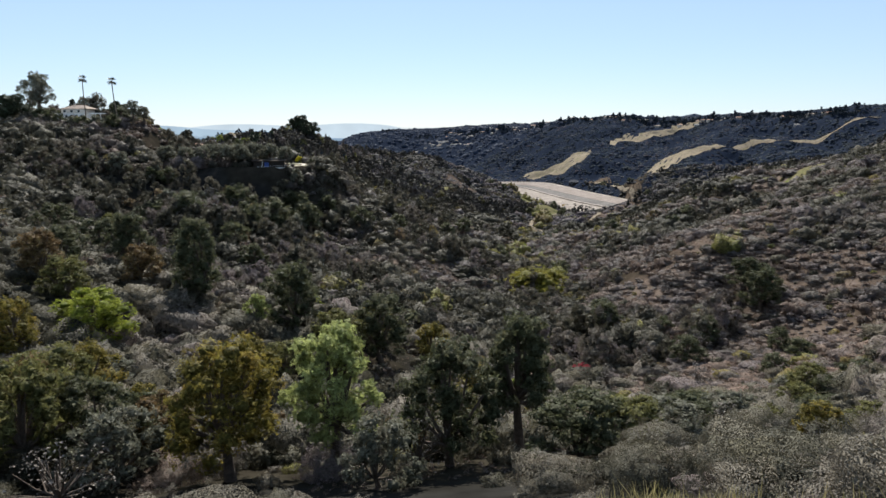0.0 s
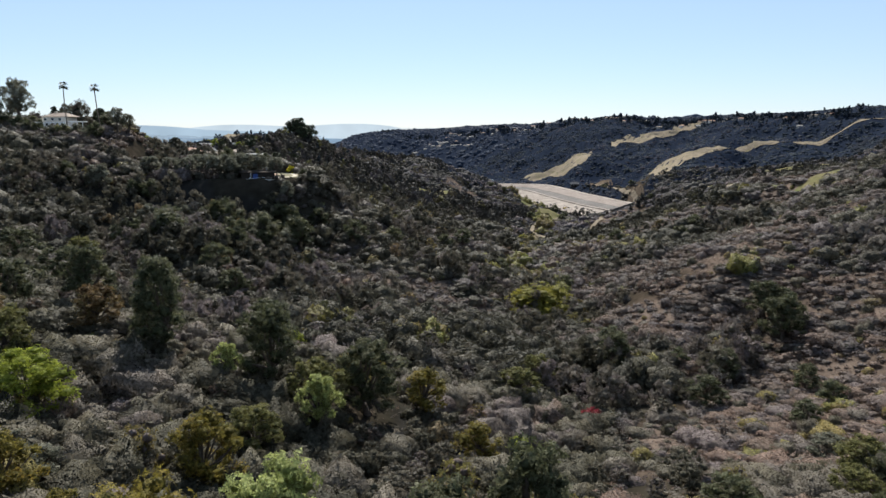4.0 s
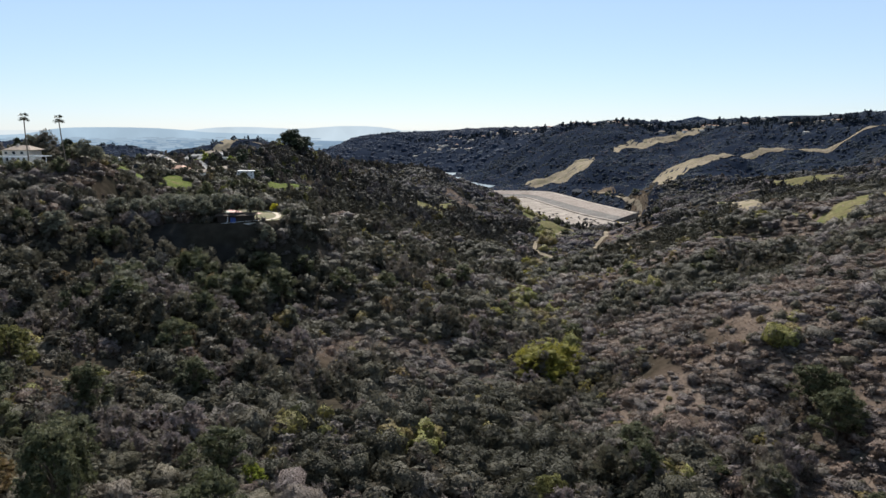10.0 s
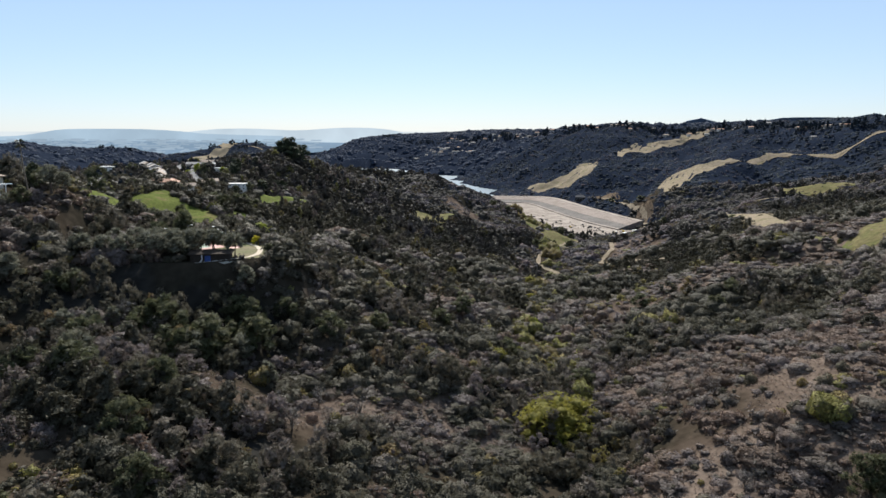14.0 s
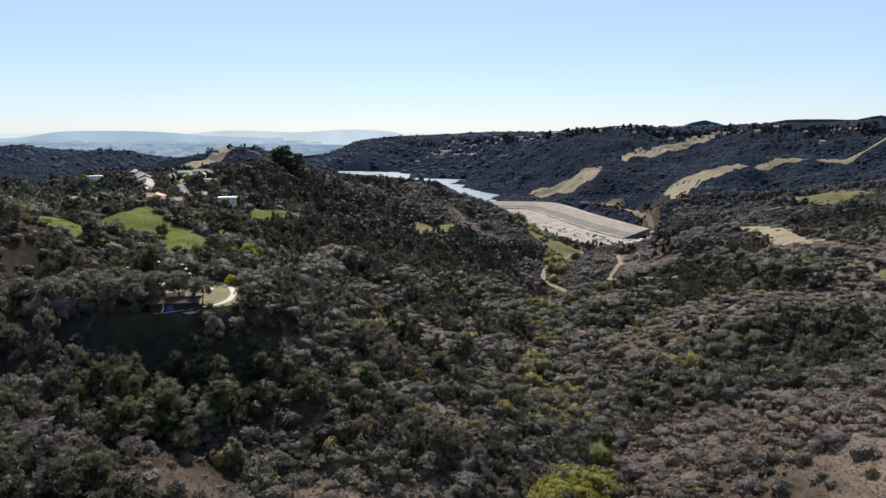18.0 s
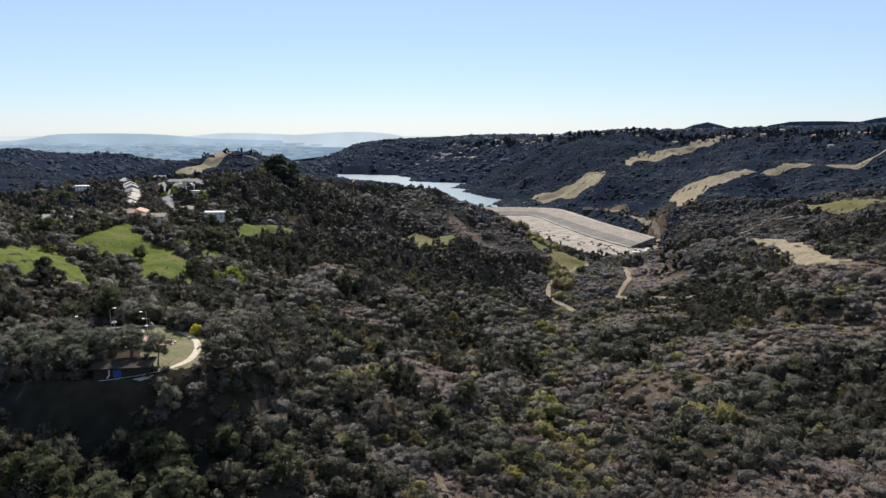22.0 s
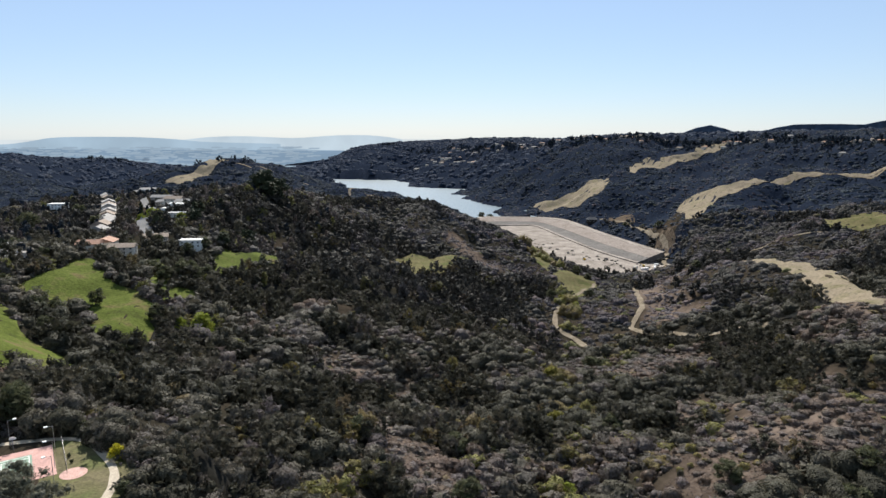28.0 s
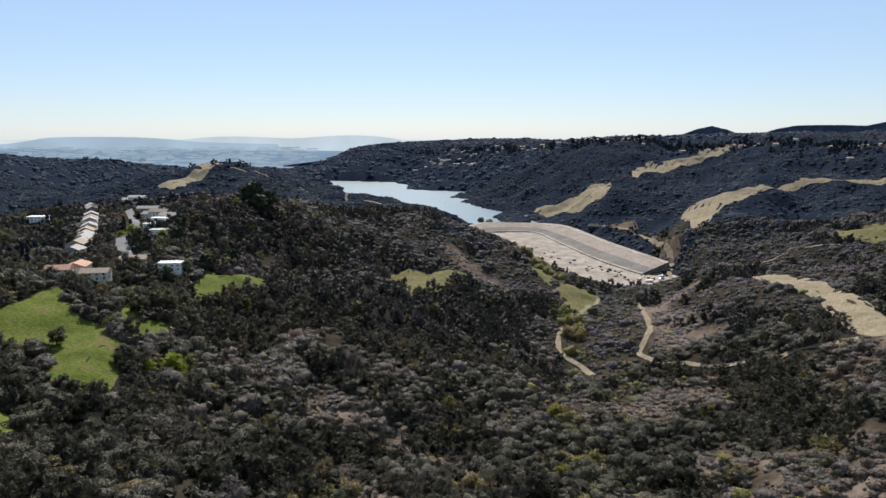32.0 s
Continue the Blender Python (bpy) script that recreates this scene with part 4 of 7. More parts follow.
def crown_arrays(lumps, per, leaf, width, low, top, cores=True, droop=0.0, cone=0.0, clump=1.0):
    """Leaves of a crown of unit height: clumps within an uneven egg from low to top, each a shell of leaf sprays."""
    V, F, K, base = [], [], [], 0
    centres = []
    for k in range(lumps):
        u = (k + 0.5) / lumps
        z = low + (top - low) * (0.12 + 0.78 * u)
        s = (z - low) / (top - low)
        reach = width * (np.sin(np.pi * min(0.94, 0.22 + 0.74 * s)) if not cone else (1.02 - s) ** 0.8)
        a = k * 2.4 + rng.uniform(-0.5, 0.5)
        q = np.sqrt(rng.uniform(0.12, 1.0)) * (0.86 + 0.2 * np.sin(a * 2 + lumps))
        r = width * rng.uniform(0.22, 0.40) * clump * (1 - cone * 0.45 * s)
        c = np.array([np.cos(a) * reach * q, np.sin(a) * reach * q, min(z, top - r * 0.7)])
        centres.append((*c, r))
        d = rng.normal(size=(per, 3))
        d[:, 2] += 0.25
        d /= np.linalg.norm(d, axis=1)[:, None]
        wob = 1 + 0.22 * np.sin(d[:, 0] * 6 + k) * np.sin(d[:, 1] * 5.4 - k) + rng.normal(0, 0.09, per)
        p = c + d * (r * wob)[:, None] * np.array([1, 1, 0.82])
        p[:, 2] -= droop * (1 - d[:, 2]) * r
        t = sprays(p, d, leaf, 0.6)
        V.append(t)
        F.append(np.arange(per * 3).reshape(-1, 3) + base)
        K.append(np.repeat(np.clip(rng.normal(0.5, 0.16) + rng.normal(0, 0.14, per), 0, 1), 3))
        base += per * 3
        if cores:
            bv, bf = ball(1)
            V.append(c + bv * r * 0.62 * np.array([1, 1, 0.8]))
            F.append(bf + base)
            # clump cores take the darkest leaf colour, painted shade inside the crown
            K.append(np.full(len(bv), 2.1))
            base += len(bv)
    return np.concatenate(V), np.concatenate(F), np.concatenate(K), centres


def crown_variant(*a, **k):
    v, f, kind, _ = crown_arrays(*a, **k)
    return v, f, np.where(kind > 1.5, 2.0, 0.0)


def tree(label, category, leaves, lumps, per, leaf, width, low, top, bark=BARK, cores=True, droop=0.0, cone=0.0, trunk=0.03, name="tree", group="", clump=1.0, limbs=9):
    """A tree of unit height at the origin, to be copied: trunk with limbs, and crown."""
    v, f, k, centres = crown_arrays(lumps, per, leaf, width, low, top, cores, droop, cone, clump)
    ob = holder(name, pose(0, 0, -500), label, category, group)
    lean = rng.uniform(-0.05, 0.05, 2)
    fork = np.array([lean[0], lean[1], low + 0.12 * (top - low)])
    runs = [[(0, 0, -0.06, trunk * 1.5), (lean[0] * 0.5, lean[1] * 0.5, fork[2] * 0.5, trunk), (*fork, trunk * 0.8), (lean[0], lean[1], low + 0.6 * (top - low), trunk * 0.4)]]
    for c in centres[::max(1, len(centres) // limbs)]:
        mid = fork * 0.5 + np.array(c[:3]) * 0.5 + rng.normal(0, 0.02, 3)
        runs.append([(*fork, trunk * 0.55), (*mid, trunk * 0.38), (*c[:3], trunk * 0.16)])
    tv, tf = tubes(runs, 6)
    t = new("trunk", mesh_from("trunk", tv, tf, bark))
    t.parent = ob
    c = new("crown", mesh_from("crown", v, f, LEAVES[leaves], True, k))
    c.parent = ob
    return ob


PALM_LEAF = mixed("palm_fronds", [(0.03, 0.036, 0.016), (0.055, 0.06, 0.028)], 0.6, 0.6, 0, 3)


def palm_tree():
    """A tall fan palm of unit height."""
    ob = holder("palm_tree", pose(0, 0, -500), "tall slender fan palm with a small green crown", "palm tree", "palms by the ridge house")
    runs = [[(0, 0, -0.02, 0.016), (0.004, 0, 0.25, 0.0095), (-0.004, 0, 0.6, 0.0085), (0, 0, 0.955, 0.008)]]
    tv, tf = tubes(runs, 8)
    t = new("trunk", mesh_from("trunk", tv, tf, PALM_BARK))
    t.parent = ob
    V, F, K, base = [], [], [], 0
    for i in range(46):
        a, up = i * 2.4, -0.9 + 2.2 * ((i * 0.755) % 1)
        d = np.array([np.cos(a) * np.cos(up), np.sin(a) * np.cos(up), np.sin(up)])
        side = np.cross(d, (0, 0, 1.0))
        side /= np.linalg.norm(side)
        o = np.array([0, 0, 0.962])
        L = rng.uniform(0.09, 0.12)
        for s in (-1.0, -0.6, -0.2, 0.2, 0.6, 1.0):
            tip = o + d * L * (1 - 0.12 * abs(s)) + side * L * 0.42 * s - np.array([0, 0, 0.012])
            root = o + d * L * 0.5 + side * 0.006 * s
            V += [root - side * 0.009, root + side * 0.009, tip]
            F.append((base, base + 1, base + 2))
            base += 3
        V += [o - side * 0.0012, o + side * 0.0012, o + d * L * 0.55]
        F.append((base, base + 1, base + 2))
        base += 3
    c = new("crown", mesh_from("crown", V, F, PALM_LEAF, True))
    c.parent = ob
    sk = tubes([[(0, 0, 0.90, 0.011), (0, 0, 0.93, 0.017), (0, 0, 0.955, 0.014)]], 8)
    s = tagged(new("dead_frond_skirt", mesh_from("dead_frond_skirt", sk[0], sk[1], PALM_BARK)), "brown skirt of dead fronds")
    s.parent = ob
    return ob


def stand(thing, x, y, tall, wide=None, turn=None, sink=0.0, z=None):
    wide = tall if wide is None else wide
    z = float(ground_z(x, y)) if z is None else z
    m = pose(x, y, z - sink, 0, 0, rng.uniform(0, 360) if turn is None else turn)
    ob = copy_thing(thing, m)
    ob.scale = (wide, wide, tall)
    return ob


HOLLOW_GROUP = "trees in the near hollow"
NEAR = {
    "pale": [tree("leafy pale green tree catching the sun", "tree", "pale", 46, 62, 0.026, 0.33, 0.22, 1.0, droop=0.05, group=HOLLOW_GROUP, clump=0.62, limbs=18)],
    "gold": [tree("feathery golden-olive tree with fine leaves", "tree", "gold", 46, 62, 0.026, 0.40, 0.16, 1.0, droop=0.2, group=HOLLOW_GROUP, clump=0.6, limbs=18) for _ in range(2)],
    "olive": [tree("spreading olive-green oak with dark limbs", "tree", "olive", 44, 62, 0.028, 0.42, 0.16, 1.0, droop=0.12, group=HOLLOW_GROUP, clump=0.62, limbs=18) for _ in range(2)],
    "oak": [tree("dense dark live oak in the hollow", "tree", "oak", 40, 62, 0.03, 0.42, 0.08, 1.0, group=HOLLOW_GROUP, clump=0.68, limbs=12) for _ in range(3)],
    "tall": [tree("tall dark oak with a bare lower trunk", "tree", "oak", 40, 62, 0.024, 0.25, 0.3, 1.0, group=HOLLOW_GROUP, clump=0.66, limbs=14)],
    "lime": [tree("rounded bright green tree in the hollow", "tree", "lime", 34, 70, 0.034, 0.46, 0.05, 1.0, droop=0.35, group=HOLLOW_GROUP, clump=0.66)],
    "russet": [tree("russet-brown spreading oak in the hollow", "tree", "russet", 40, 62, 0.028, 0.4, 0.15, 1.0, group=HOLLOW_GROUP, clump=0.6, limbs=18)],
    "grey": [tree("grey-green sage bush as tall as a tree", "tree", "grey", 34, 62, 0.034, 0.48, 0.03, 1.0, group=HOLLOW_GROUP, clump=0.66) for _ in range(2)],
    "dead": [tree("leafless grey thicket of dead branches", "dead tree", "bare", 24, 26, 0.016, 0.5, 0.05, 1.0, cores=False, group=HOLLOW_GROUP, clump=0.6, limbs=24, trunk=0.022)],
}
NEAR_SPOTS = []
for kind, x, y, tall, wide in [
    ("pale", -10.5, 60, 15.5, 13), ("gold", -20, 58, 14.5, 13), ("oak", 1, 58, 13, 11), ("tall", 8, 61, 15.5, 13.5), ("gold", -30, 98, 12, 11),
    ("olive", -38, 56, 12, 10.5), ("grey", -30, 56, 7.5, 8), ("russet", -42, 62, 11, 10), ("oak", -34, 60, 10, 9), ("dead", -31, 49, 6, 8), ("grey", -5, 50, 6.5, 6), ("olive", -44, 50, 9, 9), ("dead", -2, 56, 6, 6),
    ("oak", 26, 66, 6, 8), ("grey", 33, 70, 6, 8), ("gold", 36, 58, 4.5, 5.5), ("dead", 30, 64, 5, 7), ("olive", 44, 62, 4, 6), ("oak", 22, 60, 5.5, 7),
    ("pale", -20, 126, 12, 10), ("lime", -58, 106, 11, 13), ("gold", -62, 92, 10, 9), ("olive", -44, 70, 11, 11), ("russet", -29, 64, 8, 9),
    ("oak", 12, 52, 7, 10), ("olive", 17, 55, 6, 8), ("grey", 22, 58, 5, 8), ("oak", 54, 214, 9, 12), ("oak", 113, 225, 10, 11), ("oak", -50, 133, 18, 12), ("oak", -32, 140, 17, 13.5),
    ("oak", -13, 139, 16, 15), ("tall", -73, 152, 17, 17), ("oak", -55, 145, 15, 12), ("oak", 107, 212, 15, 15), ("oak", 52, 200, 12, 12), ("oak", 109, 228, 13, 13), ("olive", -22, 134, 11, 12), ("oak", 80, 190, 9, 11), ("oak", 66, 168, 8, 10), ("oak", -62, 214, 11, 11), ("olive", 62, 104, 7, 9), ("grey", -54, 92, 4.5, 8), ("grey", -47, 90, 5, 8), ("tall", -72, 182, 15, 15),
    ("oak", -40, 168, 12, 13), ("olive", -103, 205, 12, 11), ("gold", -16, 152, 10, 12), ("gold", -2, 146, 10, 11), ("olive", 20, 168, 9, 11), ("olive", 27, 186, 9, 10),
    ("russet", -64, 138, 10, 11), ("russet", -78, 126, 12, 12), ("olive", -70, 120, 10, 10), ("pale", -38, 132, 8, 7), ("gold", -47, 84, 9, 8), ("olive", 56, 96, 5, 7),
    ("olive", 38, 70, 4, 6), ("grey", 34, 84, 4, 6), ("oak", -88, 150, 12, 12), ("oak", -92, 176, 11, 12), ("olive", -28, 112, 9, 10), ("gold", 8, 128, 8, 9), ("russet", -84, 104, 10, 10),
    ("lime", -34, 168, 6, 6), ("lime", 16, 132, 5, 6), ("oak", -112, 190, 12, 12), ("olive", -70, 78, 9, 9), ("grey", 72, 128, 4, 7), ("oak", 80, 150, 6, 8), ("oak", 96, 178, 7, 8),
]:
    v = NEAR[kind]
    stand(v[int(rng.integers(len(v)))], x, y, tall, wide * 1.22)
    NEAR_SPOTS.append((x, y, wide * 0.42))
# the closed canopy between them: the nearest as trees of their own, the rest as one growth
KIND_OF = {"oak": (0.14, 0.34), "olive": (0.28, 0.4), "gold": (0.86, 0.94), "grey": (0.38, 0.52), "russet": (0.62, 0.74), "dead": (0.5, 0.62)}
CANOPY, _own = [], 0
for gap, x0, x1, y0, y1, low, high, mix in [
    (5.4, -70, 16, 66, 84, 4, 7.5, ["oak", "olive", "olive", "gold", "grey", "russet", "oak", "dead"]),
    (6.2, -120, 20, 84, 150, 3.2, 7, ["oak", "oak", "olive", "olive", "gold", "gold", "grey", "russet", "oak", "dead"]),
    (7.5, -160, 0, 150, 240, 4, 8.5, ["oak", "oak", "olive", "grey", "oak", "grey", "russet", "dead"]),
    (6.0, 16, 80, 44, 120, 2.8, 5.5, ["oak", "olive", "grey", "oak", "grey", "dead", "gold"]),
    (8.5, 0, 130, 120, 240, 3, 6, ["oak", "olive", "grey", "oak", "grey", "dead"]),
]:
    for x, y in zip(*scatter(x0, x1, y0, y1, gap)):
        p, q = np.array([x]), np.array([y])
        shade = float(wooded(p, q)[0])
        if abs(x) > 0.66 * y + 14 or any(math.hypot(x - a, y - b) < r + gap * 0.36 for a, b, r in NEAR_SPOTS) or rng.random() > (0.6 + 0.6 * shade if x < 16 else 0.4 + 0.6 * shade if y < 120 else 0.08 + 0.8 * shade):
            continue
        if not wild(p, q)[0] or near_lines(p, q, SAGE)[0] > 0.4 or dryness(p, q)[0] > 0.5:
            continue
        patch = 0.5 + 0.62 * float(fbm(p / 16, q / 16, 103)[0]) + rng.normal(0, 0.14)
        kind = sorted(mix)[int(np.clip(patch, 0, 0.999) * len(mix))]
        h = (low + (high - low) * np.clip(0.5 + 0.55 * float(fbm(p / 22, q / 22, 107)[0]) + rng.normal(0, 0.22), -0.1, 1.25)) * (0.75 if kind in ("grey", "dead") else 1.05)
        if y < 84 and _own < 42:
            v = NEAR[kind]
            stand(v[int(rng.integers(len(v)))], x, y, h, h * rng.uniform(1.05, 1.4), sink=0.3)
            _own += 1
        else:
            CANOPY.append((x, y, h, rng.uniform(*KIND_OF[kind])))
_c = np.array(CANOPY)
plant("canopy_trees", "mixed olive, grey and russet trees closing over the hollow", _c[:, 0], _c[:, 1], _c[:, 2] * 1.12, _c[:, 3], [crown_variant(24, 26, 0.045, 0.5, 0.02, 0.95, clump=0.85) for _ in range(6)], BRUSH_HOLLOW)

MIDDLE = {
    "oak": [tree("dark rounded live oak on the slope", "tree", "oak", 14, 34, 0.085, 0.46, 0.05, 1.0, group="oaks on the slopes") for _ in range(3)],
    "grey": [tree("grey-green oak on the slope", "tree", "grey", 13, 34, 0.085, 0.45, 0.06, 1.0, group="oaks on the slopes") for _ in range(2)],
    "grove": [tree("grey-green spreading park tree on several thin trunks", "tree", "grey", 26, 44, 0.045, 0.48, 0.36, 1.0, group="grove by the park building", clump=0.7, limbs=16, trunk=0.02) for _ in range(2)],
    "willow": [tree("broad yellow-green willow on the stream", "tree", "willow", 26, 60, 0.06, 0.75, 0.02, 1.0, group="willows along the stream")],
    "bare": [tree("leafless grey tree with fine twigs", "tree", "bare", 12, 50, 0.028, 0.45, 0.1, 1.0, cores=False, group="oaks on the slopes")],
    "pine": [tree("tall dark pine on the ridge", "tree", "pine", 15, 34, 0.07, 0.24, 0.22, 1.0, cone=0.4, group="ridge trees"),
             tree("broad dark pine on the ridge", "tree", "pine", 14, 36, 0.08, 0.36, 0.3, 1.0, group="ridge trees")],
    "cypress": [tree("narrow dark cypress in a garden", "tree", "pine", 13, 30, 0.065, 0.15, 0.02, 1.0, cone=0.7, group="garden trees")],
    "lime": [tree("bright green leafy garden tree", "tree", "lime", 13, 34, 0.085, 0.44, 0.1, 1.0, group="garden trees")],
    "gum": [tree("tall open-crowned eucalyptus on the ridge", "tree", "grey", 18, 50, 0.045, 0.27, 0.35, 1.0, cores=False, group="ridge trees")],
    "yellow": [tree("yellow flowering shrub by the path", "shrub", "yellow", 10, 40, 0.1, 0.6, 0.0, 1.0, name="shrub")],
    "red": [tree("crimson flowering shrub by the path", "shrub", "red", 10, 40, 0.1, 0.6, 0.0, 1.0, name="shrub")],
}
stand(MIDDLE["willow"][0], 46, 310, 14, 21, 20)
stand(MIDDLE["lime"][0], 46, 300, 6, 6)
for kind, x, y, tall, wide in [("willow", 82, 652, 8, 8), ("willow", 92, 640, 6, 7), ("willow", 70, 560, 6, 6), ("lime", 60, 470, 6, 8), ("lime", 70, 440, 5, 7), ("willow", 86, 585, 5, 7),
                               ("lime", 44, 400, 6, 7), ("willow", 30, 372, 5, 7), ("bare", 108, 338, 6, 6), ("bare", 60, 350, 7, 7), ("bare", 85, 520, 7, 8), ("bare", 92, 500, 6, 7),
                               ("bare", -40, 262, 8, 9), ("bare", -30, 268, 7, 8), ("bare", -22, 276, 7, 8), ("bare", -46, 270, 8, 9), ("bare", -36, 284, 7, 8), ("bare", -14, 272, 6, 7), ("bare", -52, 256, 8, 9), ("bare", 12, 262, 6, 7), ("bare", 62, 232, 7, 8), ("bare", 84, 240, 6, 7), ("bare", 100, 300, 7, 8), ("bare", 88, 312, 6, 7), ("bare", 74, 180, 6, 7), ("bare", 58, 140, 6, 7), ("bare", 112, 262, 7, 8), ("bare", 66, 210, 6, 6), ("bare", 40, 150, 6, 7), ("lime", 150, 900, 8, 9), ("willow", 140, 925, 7, 8), ("yellow", 134, 880, 5, 6),
                               ("bare", 24, 76, 6, 6), ("bare", -68, 96, 5, 6), ("bare", 96, 610, 8, 8), ("bare", 78, 460, 7, 8), ("red", 36, 160, 4, 4.5)]:
    stand(MIDDLE[kind][0], x, y, tall, wide)
# wooded hollows
WOOD = []
for (x0, y0), (x1, y1), n, spread, size in [((-150, 318), (-70, 322), 34, 14, 10), ((-120, 286), (-60, 300), 26, 14, 9), ((-130, 262), (-45, 243), 34, 22, 9.5), ((-170, 335), (-110, 352), 16, 9, 8.5),
                                            ((-210, 300), (-130, 260), 20, 22, 9), ((20, 330), (50, 430), 12, 12, 6), ((-190, 440), (-150, 420), 10, 12, 9), ((-170, 530), (-150, 590), 12, 14, 9),
                                            ((-150, 640), (-60, 700), 18, 30, 7), ((-60, 560), (20, 620), 14, 25, 6), ((150, 300), (220, 420), 12, 25, 6), ((90, 700), (110, 760), 9, 12, 7),
                                            ((210, 560), (260, 600), 10, 20, 7), ((-215, 640), (-180, 720), 12, 14, 9)]:
    for _ in range(n):
        s = rng.random()
        x, y = x0 + (x1 - x0) * s + rng.normal(0, spread * 0.5), y0 + (y1 - y0) * s + rng.normal(0, spread * 0.5)
        if any(inside(np.array([x]), np.array([y]), m)[0] for m in MEADOWS + [PARK]):
            continue
        if -172 < x < -74 and 317 < y < 336:
            continue
        h = size * rng.uniform(0.7, 1.3)
        if y > 400 or x > 100 or _own > 86:
            WOOD.append((x, y, h))
            continue
        _own += 1
        k = rng.random()
        t = MIDDLE["oak"][rng.integers(3)] if k < 0.62 else MIDDLE["grey"][rng.integers(2)] if k < 0.92 else MIDDLE["bare"][0]
        stand(t, x, y, h, h * rng.uniform(1.0, 1.35), sink=0.3)
_c = [crown_variant(13, 32, 0.09, 0.5, 0.02, 1.0) for _ in range(4)]
_w = np.array(WOOD)
plant("oak_woodland", "dark oak woodland in the side hollows", _w[:, 0], _w[:, 1], _w[:, 2], rng.uniform(0.0, 0.3, len(_w)), _c, BRUSH)
# oaks standing in and along the meadows
for x, y, tall in [(-212, 556, 9), (-218, 562, 10), (-208, 566, 9), (-204, 560, 8), (-214, 572, 8), (-196, 548, 8), (-200, 540, 8), (-203, 672, 12), (-198, 682, 13), (-206, 664, 11), (-183, 672, 13), (-178, 684, 12),
                   (-226, 575, 6), (-188, 690, 11), (-160, 600, 6), (-150, 590, 6), (-158, 755, 7), (-150, 770, 6), (-174, 676, 11), (-206, 578, 7)]:
    v = MIDDLE["oak" if rng.random() < 0.75 else "grey"]
    stand(v[int(rng.integers(len(v)))], x, y, tall, tall * rng.uniform(1.05, 1.35), sink=0.3)
# larger oaks on the middle slopes
for x, y, tall, wide in [(15, 432, 11, 12), (67, 358, 9, 10), (-77, 300, 15, 16), (-63, 311, 13, 14), (-23, 354, 9, 10), (-58, 334, 9, 10), (-92, 304, 13, 14), (-40, 330, 10, 11), (36, 392, 9, 10), (4, 402, 9, 11), (150, 420, 11, 12), (165, 440, 10, 12), (120, 452, 9, 11), (-30, 470, 10, 12), (12, 486, 10, 12), (96, 540, 10, 12), (120, 700, 10, 13), (128, 690, 9, 12)]:
    stand(MIDDLE["oak"][int(rng.integers(3))], x, y, tall, wide * 1.15, sink=0.3)
# low oaks on the near spur
for i, (x, y, tall, wide) in enumerate([(18, 63, 5.5, 7.5), (38, 62, 5, 7), (40, 96, 6, 8), (52, 84, 4.5, 6.5), (79, 118, 6, 8), (92, 160, 6, 8), (70, 198, 6, 8), (111, 222, 8, 10), (30, 84, 4, 6), (62, 100, 5, 7)]):
    stand(MIDDLE["oak"][i % 3], x, y, tall, wide, sink=0.3)
